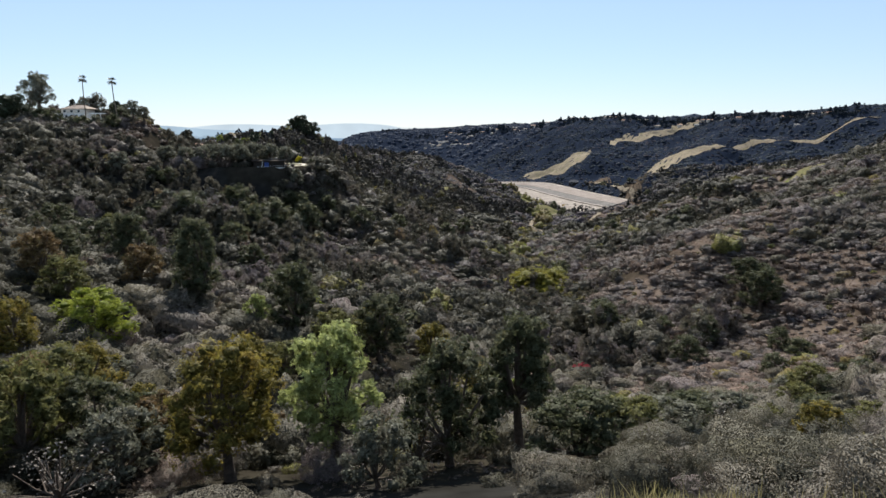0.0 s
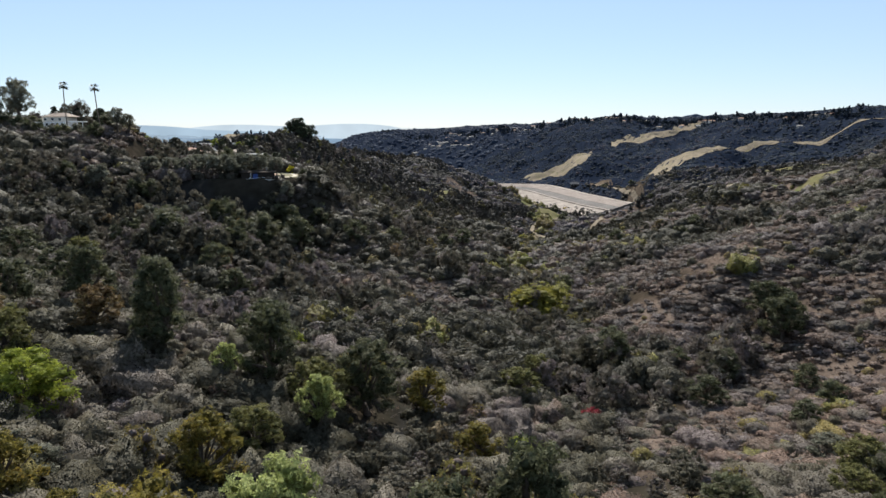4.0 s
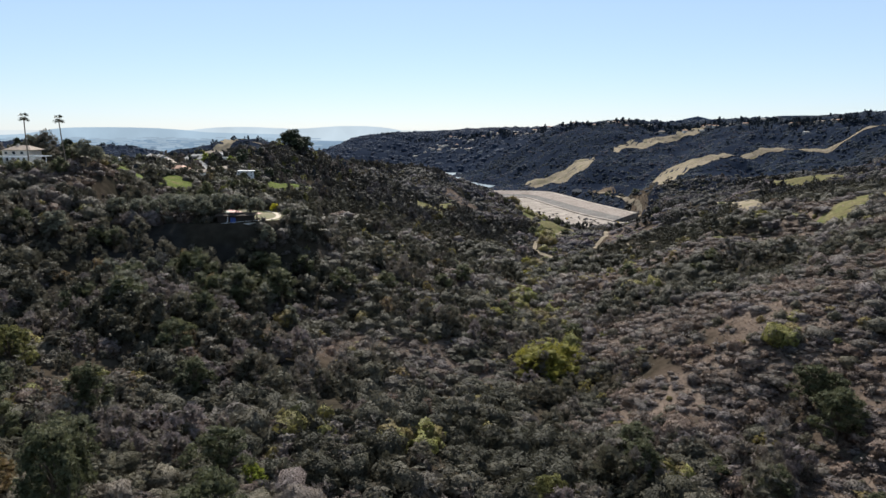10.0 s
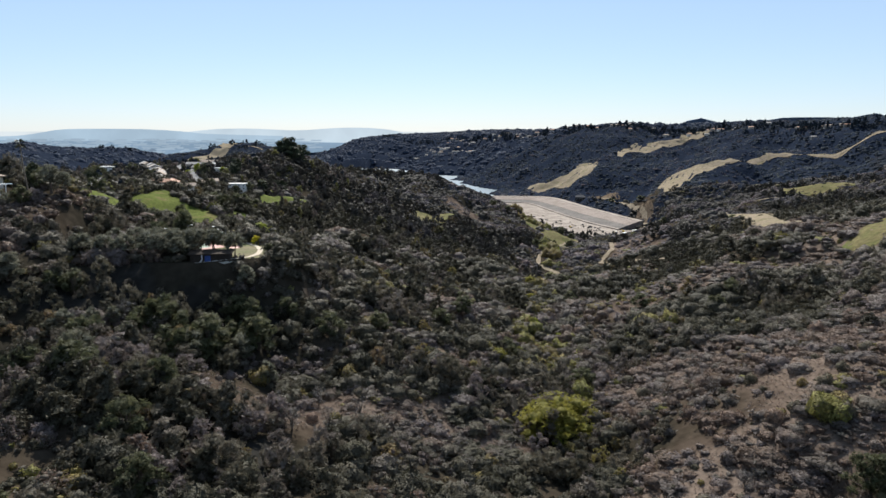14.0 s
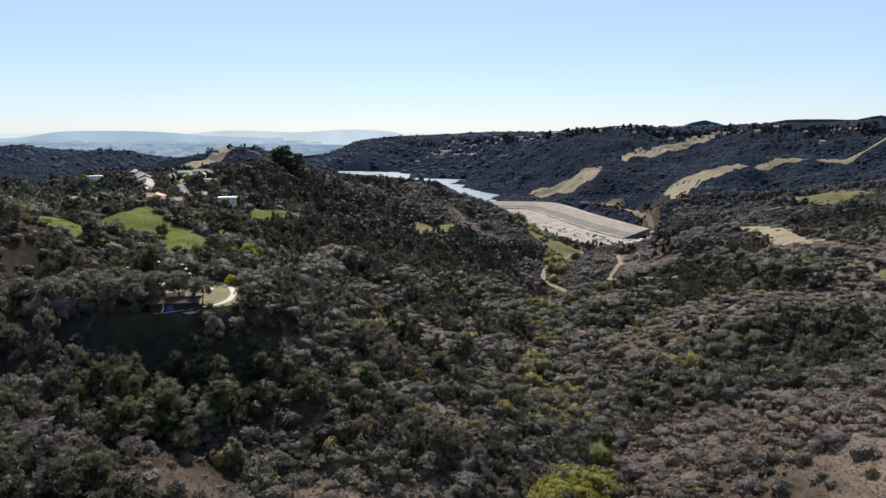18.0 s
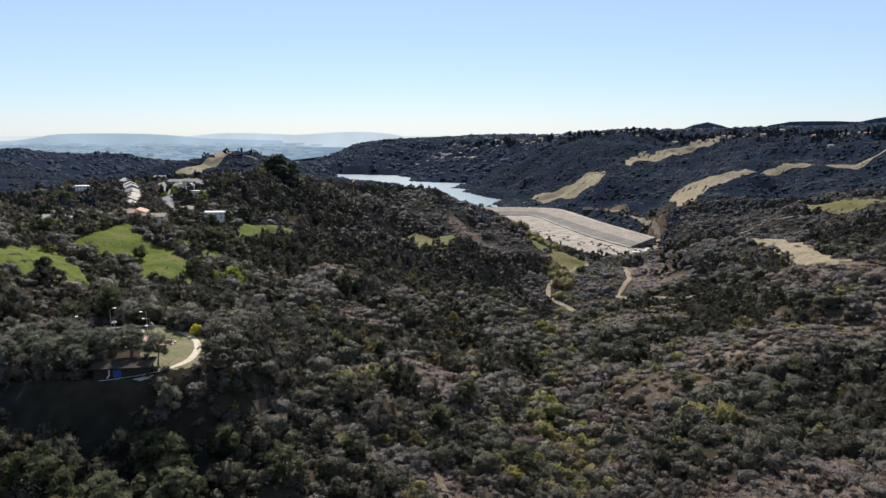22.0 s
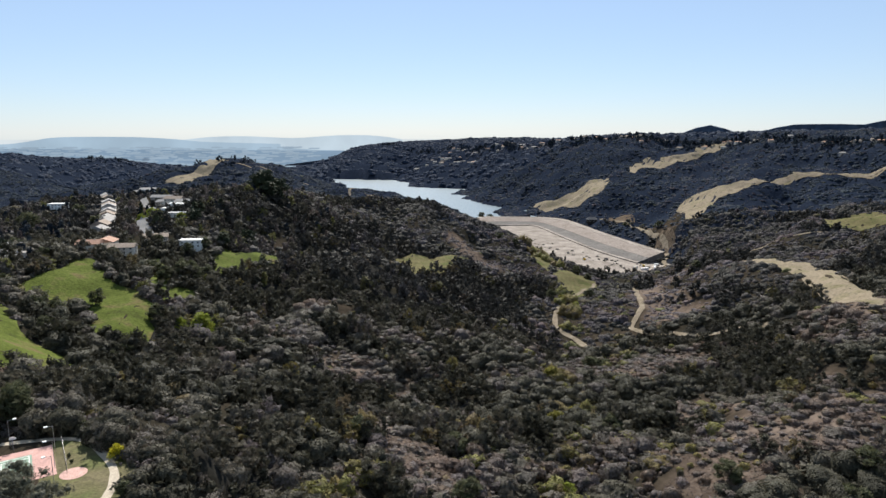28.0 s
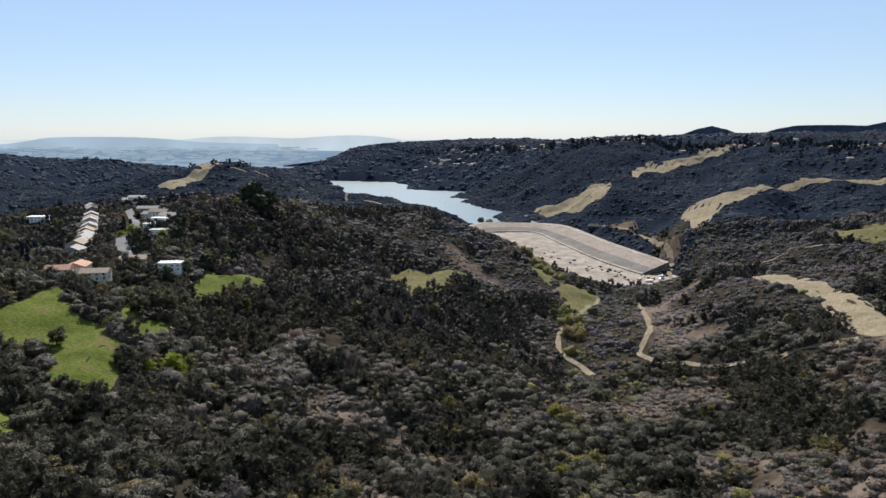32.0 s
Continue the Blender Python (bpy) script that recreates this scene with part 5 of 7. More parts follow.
# ridge and garden trees
for kind, x, y, tall, wide in [
    ("gum", -222, 372, 27, 30), ("pine", -240, 374, 19, 24), ("pine", -248, 384, 17, 22), ("oak", -256, 372, 15, 16), ("pine", -205, 398, 12, 14), ("oak", -196, 404, 11, 12), ("oak", -186, 392, 10, 11),
    ("gum", -176, 384, 13, 17), ("gum", -171, 386, 11, 15), ("oak", -212, 362, 8, 9), ("pine", -190, 396, 12, 14), ("pine", -215, 1015, 24, 29), ("pine", -207, 1012, 22, 28), ("pine", -198, 1018, 22, 26),
    ("pine", -222, 1020, 19, 23), ("pine", -200, 990, 19, 23), ("pine", -192, 1000, 18, 22), ("oak", -260, 820, 10, 12), ("pine", -238, 850, 13, 15), ("pine", -245, 880, 13, 15), ("pine", -228, 900, 13, 15),
    ("cypress", -330, 905, 11, 14), ("cypress", -340, 960, 12, 14), ("cypress", -348, 975, 12, 14), ("cypress", -372, 1075, 11, 13), ("oak", -335, 850, 10, 12), ("oak", -395, 930, 12, 14),
    ("lime", -272, 842, 9, 11), ("lime", -284, 858, 9, 11), ("lime", -252, 850, 8, 10), ("lime", -305, 880, 8, 10), ("willow", -276, 715, 6, 4), ("oak", -245, 735, 8, 9), ("oak", -232, 752, 9, 10),
    ("oak", -300, 720, 9, 11), ("oak", -310, 690, 9, 11), ("oak", -240, 690, 8, 10), ("oak", -380, 820, 13, 16), ("oak", -410, 860, 12, 15), ("oak", -430, 900, 12, 15), ("pine", -300, 655, 12, 14),
    ("oak", -330, 650, 10, 12), ("oak", -265, 650, 7, 9), ("cypress", -296, 612, 10, 12), ("gum", -318, 625, 14, 16), ("oak", -345, 615, 10, 12), ("oak", -205, 745, 8, 9), ("oak", -196, 760, 9, 10),
    ("pine", -190, 790, 13, 15), ("pine", -180, 830, 13, 15), ("oak", -170, 690, 9, 11), ("oak", -186, 655, 9, 11), ("oak", -200, 590, 8, 10), ("oak", -226, 578, 7, 9), ("oak", -150, 520, 10, 12),
    ("oak", 128, 935, 9, 12), ("oak", 150, 940, 8, 11), ("oak", 178, 965, 9, 11), ("oak", 196, 1130, 12, 14), ("oak", 210, 1120, 9, 11), ("oak", 150, 700, 7, 8), ("oak", 158, 712, 6, 8), ("oak", 320, 1010, 10, 13),
    ("oak", 108, 1985, 13, 20), ("oak", 130, 1975, 10, 16), ("oak", 95, 1250, 9, 14), ("oak", 120, 1240, 8, 12), ("oak", 400, 1620, 9, 16), ("oak", 425, 1590, 9, 15), ("oak", 440, 1540, 10, 16), ("oak", 432, 1500, 9, 15),
]:
    v = MIDDLE[kind]
    stand(v[int(rng.integers(len(v)))], x, y, tall * (1.2 if y > 560 else 1.0), wide * (1.25 if y > 560 else 1.0))
PALM = palm_tree()
stand(PALM, -193.5, 366, 25, 30, 10)
stand(PALM, -179.5, 373, 26, 30, 100).rotation_euler = (0, radians(-4), 0)


# ---- houses ----
STUCCO = paint("cream_stucco", (0.62, 0.56, 0.47), 0.9, 1.5, 0.08)
WHITE = paint("white_stucco", (0.74, 0.72, 0.68), 0.85, 1.5, 0.06)
TAUPE = paint("taupe_stucco", (0.4, 0.34, 0.28), 0.9, 1.5, 0.1)
TILE = paint("terracotta_roof_tiles", (0.33, 0.19, 0.13), 0.85, 1.0, 0.2, bump=0.5)
SHINGLE = paint("grey_roof_shingles", (0.26, 0.245, 0.23), 0.9, 1.0, 0.18, bump=0.5)
PALE_ROOF = paint("pale_flat_roof", (0.48, 0.47, 0.455), 0.8, 2.0, 0.08)
BROWN_ROOF = paint("brown_roof_shingles", (0.24, 0.19, 0.15), 0.9, 1.0, 0.2, bump=0.5)
TRIM = paint("white_trim", (0.78, 0.77, 0.74), 0.6, 1.0, 0.05)
DARK_WOOD = paint("dark_brown_siding", (0.04, 0.033, 0.028), 0.95, 0.8, 0.2, spec=0.05)
BLUE_DOOR = paint("blue_painted_door", (0.03, 0.07, 0.24), 0.5, 1.0, 0.1)
METAL = paint("galvanised_metal", (0.4, 0.4, 0.4), 0.45, 0.6, 0.1, metal=0.8)
GLASS = bpy.data.materials.new("dark_window_glass")
GLASS.use_nodes = True
GLASS.node_tree.nodes["Principled BSDF"].inputs["Base Color"].default_value = (0.03, 0.035, 0.04, 1)
GLASS.node_tree.nodes["Principled BSDF"].inputs["Roughness"].default_value = 0.08


def gable(w, d, h, rise, over=0.5, hip=0.0):
    """Roof solid over a w x d plan, ridge along x, on top of height h."""
    x, y = w / 2 + over, d / 2 + over
    r = max(w / 2 + over - hip, 0.3)
    bm = bmesh.new()
    lo = [bm.verts.new(p) for p in ((-x, -y, h - 0.12), (x, -y, h - 0.12), (x, y, h - 0.12), (-x, y, h - 0.12))]
    up = [bm.verts.new(p) for p in ((-x, -y, h + 0.1), (x, -y, h + 0.1), (x, y, h + 0.1), (-x, y, h + 0.1))]
    a, b = bm.verts.new((-r, 0, h + rise)), bm.verts.new((r, 0, h + rise))
    bm.faces.new(lo[::-1])
    for i in range(4):
        j = (i + 1) % 4
        bm.faces.new((lo[i], lo[j], up[j], up[i]))
    bm.faces.new((up[0], up[1], b, a))
    bm.faces.new((up[2], up[3], a, b))
    bm.faces.new((up[1], up[2], b))
    bm.faces.new((up[3], up[0], a))
    return bm


def window(parent, x, y, z, w, h, side, material=GLASS):
    """A framed window on the wall plane y = const (side 'y') or x = const (side 'x')."""
    if side[0] == "y":
        s = -1 if side == "y-" else 1
        f = part("window", box(x - w / 2 - 0.1, x + w / 2 + 0.1, min(y, y + s * 0.06), max(y, y + s * 0.06), z - h / 2 - 0.1, z + h / 2 + 0.1), TRIM, parent)
        part("pane", box(x - w / 2, x + w / 2, min(y + s * 0.05, y + s * 0.075), max(y + s * 0.05, y + s * 0.075), z - h / 2, z + h / 2), material, f)
    else:
        s = -1 if side == "x-" else 1
        f = part("window", box(min(x, x + s * 0.06), max(x, x + s * 0.06), y - w / 2 - 0.1, y + w / 2 + 0.1, z - h / 2 - 0.1, z + h / 2 + 0.1), TRIM, parent)
        part("pane", box(min(x + s * 0.05, x + s * 0.075), max(x + s * 0.05, x + s * 0.075), y - w / 2, y + w / 2, z - h / 2, z + h / 2), material, f)
    return f


def house(x, y, w, d, h, turn, wall, roof, rise=1.8, hip=0.0, flat=False, label="", group="houses on the ridge street", wing=None, chimney=True, drop=0.0):
    z = float(np.mean(ground_z(np.array([x - w / 2, x + w / 2, x, x]), np.array([y, y, y - d / 2, y + d / 2])))) + 0.9 - drop
    ob = holder("house", pose(x, y, z, 0, 0, turn), label, "house", group)
    part("wall", box(-w / 2, w / 2, -d / 2, d / 2, -3.5, h, 0.05), wall, ob)
    if flat:
        r = part("roof", box(-w / 2 - 0.7, w / 2 + 0.7, -d / 2 - 0.7, d / 2 + 0.7, h, h + 0.4, 0.06), roof, ob)
    else:
        r = part("roof", gable(w, d, h, rise * 1.25, 0.7, hip), roof, ob)
    if wing:
        ww, wd, wh, wx, wy = wing
        part("wing_wall", box(wx - ww / 2, wx + ww / 2, wy - wd / 2, wy + wd / 2, -3.5, wh, 0.05), wall, ob)
        bm = gable(wd, ww, wh, rise * 0.8, 0.5, hip)
        bmesh.ops.rotate(bm, verts=bm.verts, matrix=Matrix.Rotation(math.pi / 2, 3, "Z"), cent=(0, 0, 0))
        bmesh.ops.translate(bm, verts=bm.verts, vec=(wx, wy, 0.02))
        part("wing_roof", bm, roof, ob)
    if chimney:
        part("chimney", box(w * 0.22, w * 0.22 + 0.9, -0.4, 0.5, h, h + rise + 0.9, 0.04), wall, r)
    storeys = [1.4] if h < 4.2 else [1.4, 4.2]
    for zz in storeys:
        n = max(2, int(w / 4))
        for i in range(n):
            xx = -w / 2 + w * (i + 0.5) / n
            if zz == 1.4 and i == n // 2:
                part("door", box(xx - 0.5, xx + 0.5, -d / 2 - 0.07, -d / 2 + 0.02, 0, 2.1), DARK_WOOD, ob)
            else:
                window(ob, xx, -d / 2, zz + 0.1, 1.6, 1.2, "y-")
        window(ob, w / 2, 0, zz + 0.1, 1.4, 1.2, "x+")
        window(ob, -w / 2, 0, zz + 0.1, 1.4, 1.2, "x-")
    return ob


HOUSE_SPOTS = []
for x, y, w, d, h, turn, wall, roof, rise, hip, flat, label in [
    (-285, 640, 17, 11, 3.2, 8, STUCCO, SHINGLE, 2.4, 4, False, "low cream house with a wide grey hip roof"),
    (-322, 612, 18, 10, 3.0, -5, WHITE, SHINGLE, 2.2, 4, False, "white house with a grey hip roof"),
    (-206, 757, 14, 8, 5.4, 4, WHITE, PALE_ROOF, 1, 0, True, "white two-storey house with a flat roof"),
    (-300, 672, 16, 9, 3.4, 0, WHITE, SHINGLE, 2.6, 0, False, "white house with a grey roof above the meadow"),
    (-264, 705, 13, 9, 4.4, 12, STUCCO, TILE, 2.4, 0, False, "cream house with a terracotta gable roof"),
    (-262, 726, 12, 12, 4.4, 100, STUCCO, TILE, 2.4, 0, False, "cream house with a terracotta gable roof"),
    (-244, 716, 15, 9, 4.8, 10, STUCCO, BROWN_ROOF, 2.2, 0, False, "cream house with a brown gable roof"),
    (-238, 762, 15, 10, 3.2, 20, TAUPE, BROWN_ROOF, 2.2, 0, False, "taupe house with a long brown roof"),
    (-290, 944, 19, 9, 3.4, -8, WHITE, PALE_ROOF, 1, 0, True, "white flat-roofed house by the street"),
    (-288, 915, 14, 8, 3.4, -6, WHITE, PALE_ROOF, 1, 0, True, "white flat-roofed house by the street"),
    (-262, 868, 11, 8, 3.4, -6, WHITE, PALE_ROOF, 1, 0, True, "white flat-roofed house by the street"),
    (-296, 978, 18, 10, 5.6, -10, WHITE, SHINGLE, 2.8, 0, False, "white gabled house with a grey roof"),
    (-322, 1010, 18, 9, 5.4, -12, STUCCO, BROWN_ROOF, 2.6, 0, False, "tan house with a long sloping roof"),
    (-340, 1040, 18, 9, 5.4, -14, STUCCO, SHINGLE, 2.6, 0, False, "tan house with a long sloping roof"),
    (-360, 1072, 18, 9, 5.4, -14, TAUPE, SHINGLE, 2.6, 0, False, "tan house with a long sloping roof"),
    (-380, 1110, 22, 9, 5.4, 0, TAUPE, SHINGLE, 2.6, 0, False, "tan house with a long sloping roof"),
    (-520, 1380, 22, 12, 5.4, 5, WHITE, SHINGLE, 2.6, 0, False, "pale house with a grey roof"),
    (-550, 1420, 22, 12, 5.4, 5, STUCCO, SHINGLE, 2.6, 0, False, "pale house with a grey roof"),
    (-468, 1015, 16, 10, 5.4, 5, WHITE, PALE_ROOF, 2.6, 0, True, "white house with a flat roof"),
] + [(-304 - 6.5 * k - 0.42 * k * k, 796 + 17 * k + 0.6 * k * k, 12.5, 12, 4.4 + 0.5 * (k % 2), 100 + 2 * k, (STUCCO, TAUPE, WHITE)[k % 3], (SHINGLE, BROWN_ROOF, SHINGLE, SHINGLE)[k % 4], 3.0, 0, False, "row house with stepped grey-brown roofs") for k in range(15)]:
    house(x, y, w * 1.25, d * 1.2, h * 1.12, turn, wall, roof, rise, hip, flat, label, chimney=not flat and rng.random() < 0.5, wing=(6, 7, 2.8, w * 0.28, -d * 0.55) if w > 16 and h < 5 and not flat else None)
    HOUSE_SPOTS.append((x, y, max(w, d) * 0.75))
# keep brush off the house plots
for _x, _y, _r in HOUSE_SPOTS:
    CLEAR.append([(_x - _r, _y - _r - 7), (_x + _r, _y - _r - 7), (_x + _r, _y + _r), (_x - _r, _y + _r)])

# house with the palms
ridge = holder("house", pose(-204, 380, float(ground_z(-204, 380)) + 0.2, 0, 0, -6), "cream hillside house with low hip roof and pergola", "house")
part("wall", box(-8, 6, -4.5, 4.5, -3, 5.6, 0.06), STUCCO, ridge)
_r = part("roof", gable(14, 9, 5.6, 2.2, 0.7, 4.5), BROWN_ROOF, ridge, "low brown hip roof")
part("chimney", box(-3, -2, -0.5, 0.5, 5.6, 8.6, 0.05), STUCCO, _r)
part("terrace_wing", box(-9, 9, -9.5, -4.45, -3, 2.9, 0.06), WHITE, ridge, "white single-storey terrace wing")
for i in range(6):
    window(ridge, -7.4 + i * 2.9, -9.5, 1.4, 1.3, 1.5, "y-")
for i in range(3):
    window(ridge, -6 + i * 4.2, -4.5, 4.3, 1.5, 1.3, "y-")
_p = part("pergola", box(9.05, 19, -9.6, -9.3, 2.7, 3.0, 0.03), TRIM, ridge, "white timber pergola")
part("beam", box(9.05, 19, -6.3, -6.0, 2.7, 3.0, 0.03), TRIM, _p)
for i in range(9):
    part("rafter", box(9.4 + i * 1.13, 9.55 + i * 1.13, -10.2, -5.4, 3.0, 3.2), TRIM, _p)
for i in range(4):
    part("post", box(9.6 + i * 2.9, 9.9 + i * 2.9, -9.6, -9.3, -3, 2.7, 0.02), TRIM, _p)
HOUSE_SPOTS.append((-200, 376, 13))
CLEAR.append([(-216, 366), (-182, 366), (-182, 390), (-216, 390)])

# garden pool
pool = holder("swimming_pool", pose(-256, 694, float(ground_z(-256, 694)) + 0.25, 0, 0, 12), "small turquoise swimming pool with pale coping", "pool")
part("coping", box(-5.5, 5.5, -3, 3, -2, 0.1, 0.05), CONCRETE, pool)
part("water", box(-4.8, 4.8, -2.3, 2.3, 0.0, 0.13), paint("pool_water", (0.1, 0.4, 0.45), 0.1, 2.0, 0.1), pool)

# parked cars on the street
CAR_PAINT = [paint("white_car_paint", (0.7, 0.7, 0.7), 0.3, 1, 0.02), paint("silver_car_paint", (0.35, 0.36, 0.37), 0.3, 1, 0.02, 0.6), paint("dark_car_paint", (0.03, 0.03, 0.035), 0.3, 1, 0.05)]
RUBBER = paint("tyre_rubber", (0.02, 0.02, 0.02), 0.9, 0.3)


def car(x, y, turn, body, label):
    ob = holder("car", pose(x, y, float(ground_z(x, y)) + 0.95, 0, 0, turn), label, "car", "cars parked along the street")
    part("body", poly_solid([[(-2.2, s * 0.85, 0.35), (2.2, s * 0.85, 0.35), (2.25, s * 0.85, 0.8), (1.1, s * 0.85, 0.95), (-2.1, s * 0.85, 0.98)] for s in (-1, 1)]), body, ob)
    part("cabin", poly_solid([[(-1.7, s * 0.72, 0.95), (1.0, s * 0.72, 0.93), (0.45, s * 0.62, 1.45), (-1.25, s * 0.62, 1.48)] for s in (-1, 1)]), GLASS, ob, "dark glazed cabin")
    for wx in (-1.35, 1.4):
        for s in (-1, 1):
            part("wheel", tube_bm([[(wx, s * 0.7, 0.33, 0.02), (wx, s * 0.7, 0.33, 0.33), (wx, s * 0.88, 0.33, 0.33), (wx, s * 0.88, 0.33, 0.02)]], 10), RUBBER, ob)
    return ob


for i, (x, y, t) in enumerate([(-332, 958, 112), (-326, 938, 111), (-322, 925, 111), (-309, 912, 290), (-302, 880, 292), (-316, 900, 112), (-296, 862, 292), (-346, 990, 115), (-358, 1012, 117), (-330, 972, 295), (-366, 1040, 300), (-290, 850, 295)]):
    car(x, y, t, CAR_PAINT[i % 3], ("white", "silver", "dark")[i % 3] + " car parked along the pale street")

# ---- park on the bench ----
PZ = 181.5
draped("park_lawn", [(-102, 385), (-84, 380), (-72, 368), (-68, 352), (-72, 340), (-84, 345), (-92, 358)], 2.0, mixed("park_lawn_grass", [(0.12, 0.1, 0.055), (0.09, 0.082, 0.035), (0.075, 0.086, 0.025)], 9, 0.9, 0.3, 6, fine=9), "patchy lawn inside the curved path", "grass", z=PZ + 0.06)
ribbon("path", [(-116, 381), (-109, 383), (-101, 384.5), (-93, 383), (-85.5, 376.5), (-78.5, 368.5), (-74.6, 361), (-73, 354), (-73, 347), (-76.5, 341), (-84, 337.5)], 2.1, 1.2, PATH_MAT, "curved sandy path round the lawn", "path", z=PZ + 0.12)
court = holder("sports_court", pose(-101.5, 381, PZ, 0, 0, -56.5), "pink sports court with a green playing field and white lines", "court")
PINK = paint("pink_court_surface", (0.42, 0.25, 0.22), 0.85, 3.0, 0.08)
COURT_GREEN = paint("green_court_surface", (0.2, 0.27, 0.21), 0.85, 3.0, 0.08)
LINE = paint("white_court_line", (0.75, 0.75, 0.72), 0.8, 1.0, 0.04)
part("surface", box(0, 19, -35, 0, -0.4, 0.09, 0.02), PINK, court)
part("playing_field", box(3.4, 15.6, -30, -5, 0.09, 0.1), COURT_GREEN, court, "green playing field")
for x0, x1, y0, y1 in [(4.0, 4.1, -29.4, -5.6), (14.9, 15, -29.4, -5.6), (4.0, 15, -5.7, -5.6), (4.0, 15, -29.4, -29.3), (5.4, 5.5, -29.4, -5.6), (13.5, 13.6, -29.4, -5.6), (5.4, 13.6, -11.9, -11.8), (5.4, 13.6, -23.2, -23.1), (9.45, 9.55, -23.2, -11.8)]:
    part("line", box(x0 - 0.03, x1 + 0.03, y0 - 0.03, y1 + 0.03, 0.102, 0.112), LINE, court)
net = holder("court_net", pose(-101.5, 381, PZ, 0, 0, -56.5), "dark net across the sports court", "net")
part("net", box(3.6, 15.4, -17.52, -17.48, 0.25, 1.05), DARK_WOOD, net)
for x in (3.5, 15.5):
    part("post", tube_bm([[(x, -17.5, 0.08, 0.05), (x, -17.5, 1.15, 0.05)]], 8), METAL, net)
pad = part("patio", tube_bm([[(0, 0, -0.3, 3.2), (0, 0, 0.1, 3.2), (0, 0, 0.1, 0.01)]], 20), paint("pink_patio", (0.45, 0.28, 0.24), 0.85, 2.0), None)
pad.matrix_basis = pose(-87, 365.5, PZ)
tagged(pad, "round pink patio beside the court", "patio")

for i, (x, y, turn) in enumerate([(-98.2, 376.8, 35), (-93.4, 368.4, 35), (-88.8, 360.2, 35), (-112.5, 380, 215), (-120, 369, 215)]):
    lp = holder("court_light", pose(x, y, PZ), "tall court light with a white lamp head", "lamp post", "lights round the court")
    lp.rotation_euler = (0, 0, radians(turn))
    part("pole", tube_bm([[(0, 0, 0, 0.09), (0, 0, 7.6, 0.06)]], 8), METAL, lp)
    a = part("arm", tube_bm([[(0, 0, 7.5, 0.04), (-1.4, 0, 7.7, 0.04)]], 6), METAL, lp)
    part("lamp_head", box(-2.1, -1.2, -0.35, 0.35, 7.6, 7.85, 0.05), TRIM, a, "white lamp head")
hoop = holder("basketball_hoop", pose(-110, 377.5, PZ, 0, 0, 210), "basketball hoop with a fan-shaped white backboard", "hoop")
part("pole", tube_bm([[(0, 0, 0, 0.09), (0, 0, 2.6, 0.08), (0, -0.7, 3.2, 0.07)]], 8), METAL, hoop)
part("backboard", poly_solid([[(0.9 * math.cos(a), y, 3.2 + 0.62 * math.sin(a)) for a in [k * math.pi / 8 for k in range(-1, 10)]] for y in (-0.78, -0.72)]), TRIM, hoop, "fan-shaped white backboard")
part("rim", tube_bm([[(0.23 * math.cos(a), -1.02 + 0.23 * math.sin(a), 3.05, 0.012) for a in [k * math.pi / 6 for k in range(13)]]], 5), paint("orange_rim", (0.5, 0.12, 0.03), 0.5), hoop)
fence = holder("court_fence", pose(-98.6, 382.5, PZ, 0, 0, -56.5), "grey wire fence along the court", "fence")
for i in range(8):
    part("post", tube_bm([[(1.2 + i * 2.6, -1.0, 0, 0.05), (1.2 + i * 2.6, -1.0, 3.0, 0.05)]], 6), METAL, fence)
for z in (0.2, 1.6, 3.0):
    part("rail", tube_bm([[(1.2, -1.0, z, 0.03), (19.4, -1.0, z, 0.03)]], 5), METAL, fence)
for i in range(60):
    part("wire", tube_bm([[(1.2 + i * 0.3083, -1.0, 0.2, 0.006), (1.2 + i * 0.3083, -1.0, 3.0, 0.006)]], 3), METAL, fence)

shelter = holder("park_building", pose(-86.5, 336.5, PZ, 0, 0, 8), "low dark park building with a blue door and dark roof", "building")
part("wall", box(-8, 7, -2.6, 2.6, -1.2, 2.9, 0.04), DARK_WOOD, shelter, "dark brown plank wall")
part("roof", poly_solid([[(-9, y, 2.9 + (y + 3.6) * 0.09), (8, y, 2.9 + (y + 3.6) * 0.09), (8, y, 3.12 + (y + 3.6) * 0.09), (-9, y, 3.12 + (y + 3.6) * 0.09)] for y in (-3.6, 3.6)]), DARK_WOOD, shelter, "shallow dark roof")
d = part("door", box(-2.6, -0.4, -2.7, -2.55, -0.1, 2.3, 0.02), BLUE_DOOR, shelter, "wide blue double door")
part("handle", box(-1.55, -1.45, -2.76, -2.7, 0.95, 1.15), METAL, d)
part("downspout", tube_bm([[(-3.6, -2.72, 2.9, 0.16), (-3.6, -2.75, 0.9, 0.16), (-4.2, -3.2, 0.1, 0.16)]], 8), TRIM, shelter, "white downspout with a bent foot")
for x in (5.2, 6.2):
    part("step", box(x, x + 0.9, -3.4, -2.65, -0.6, -0.1 - (x - 5.2) * 0.25), CONCRETE, shelter)

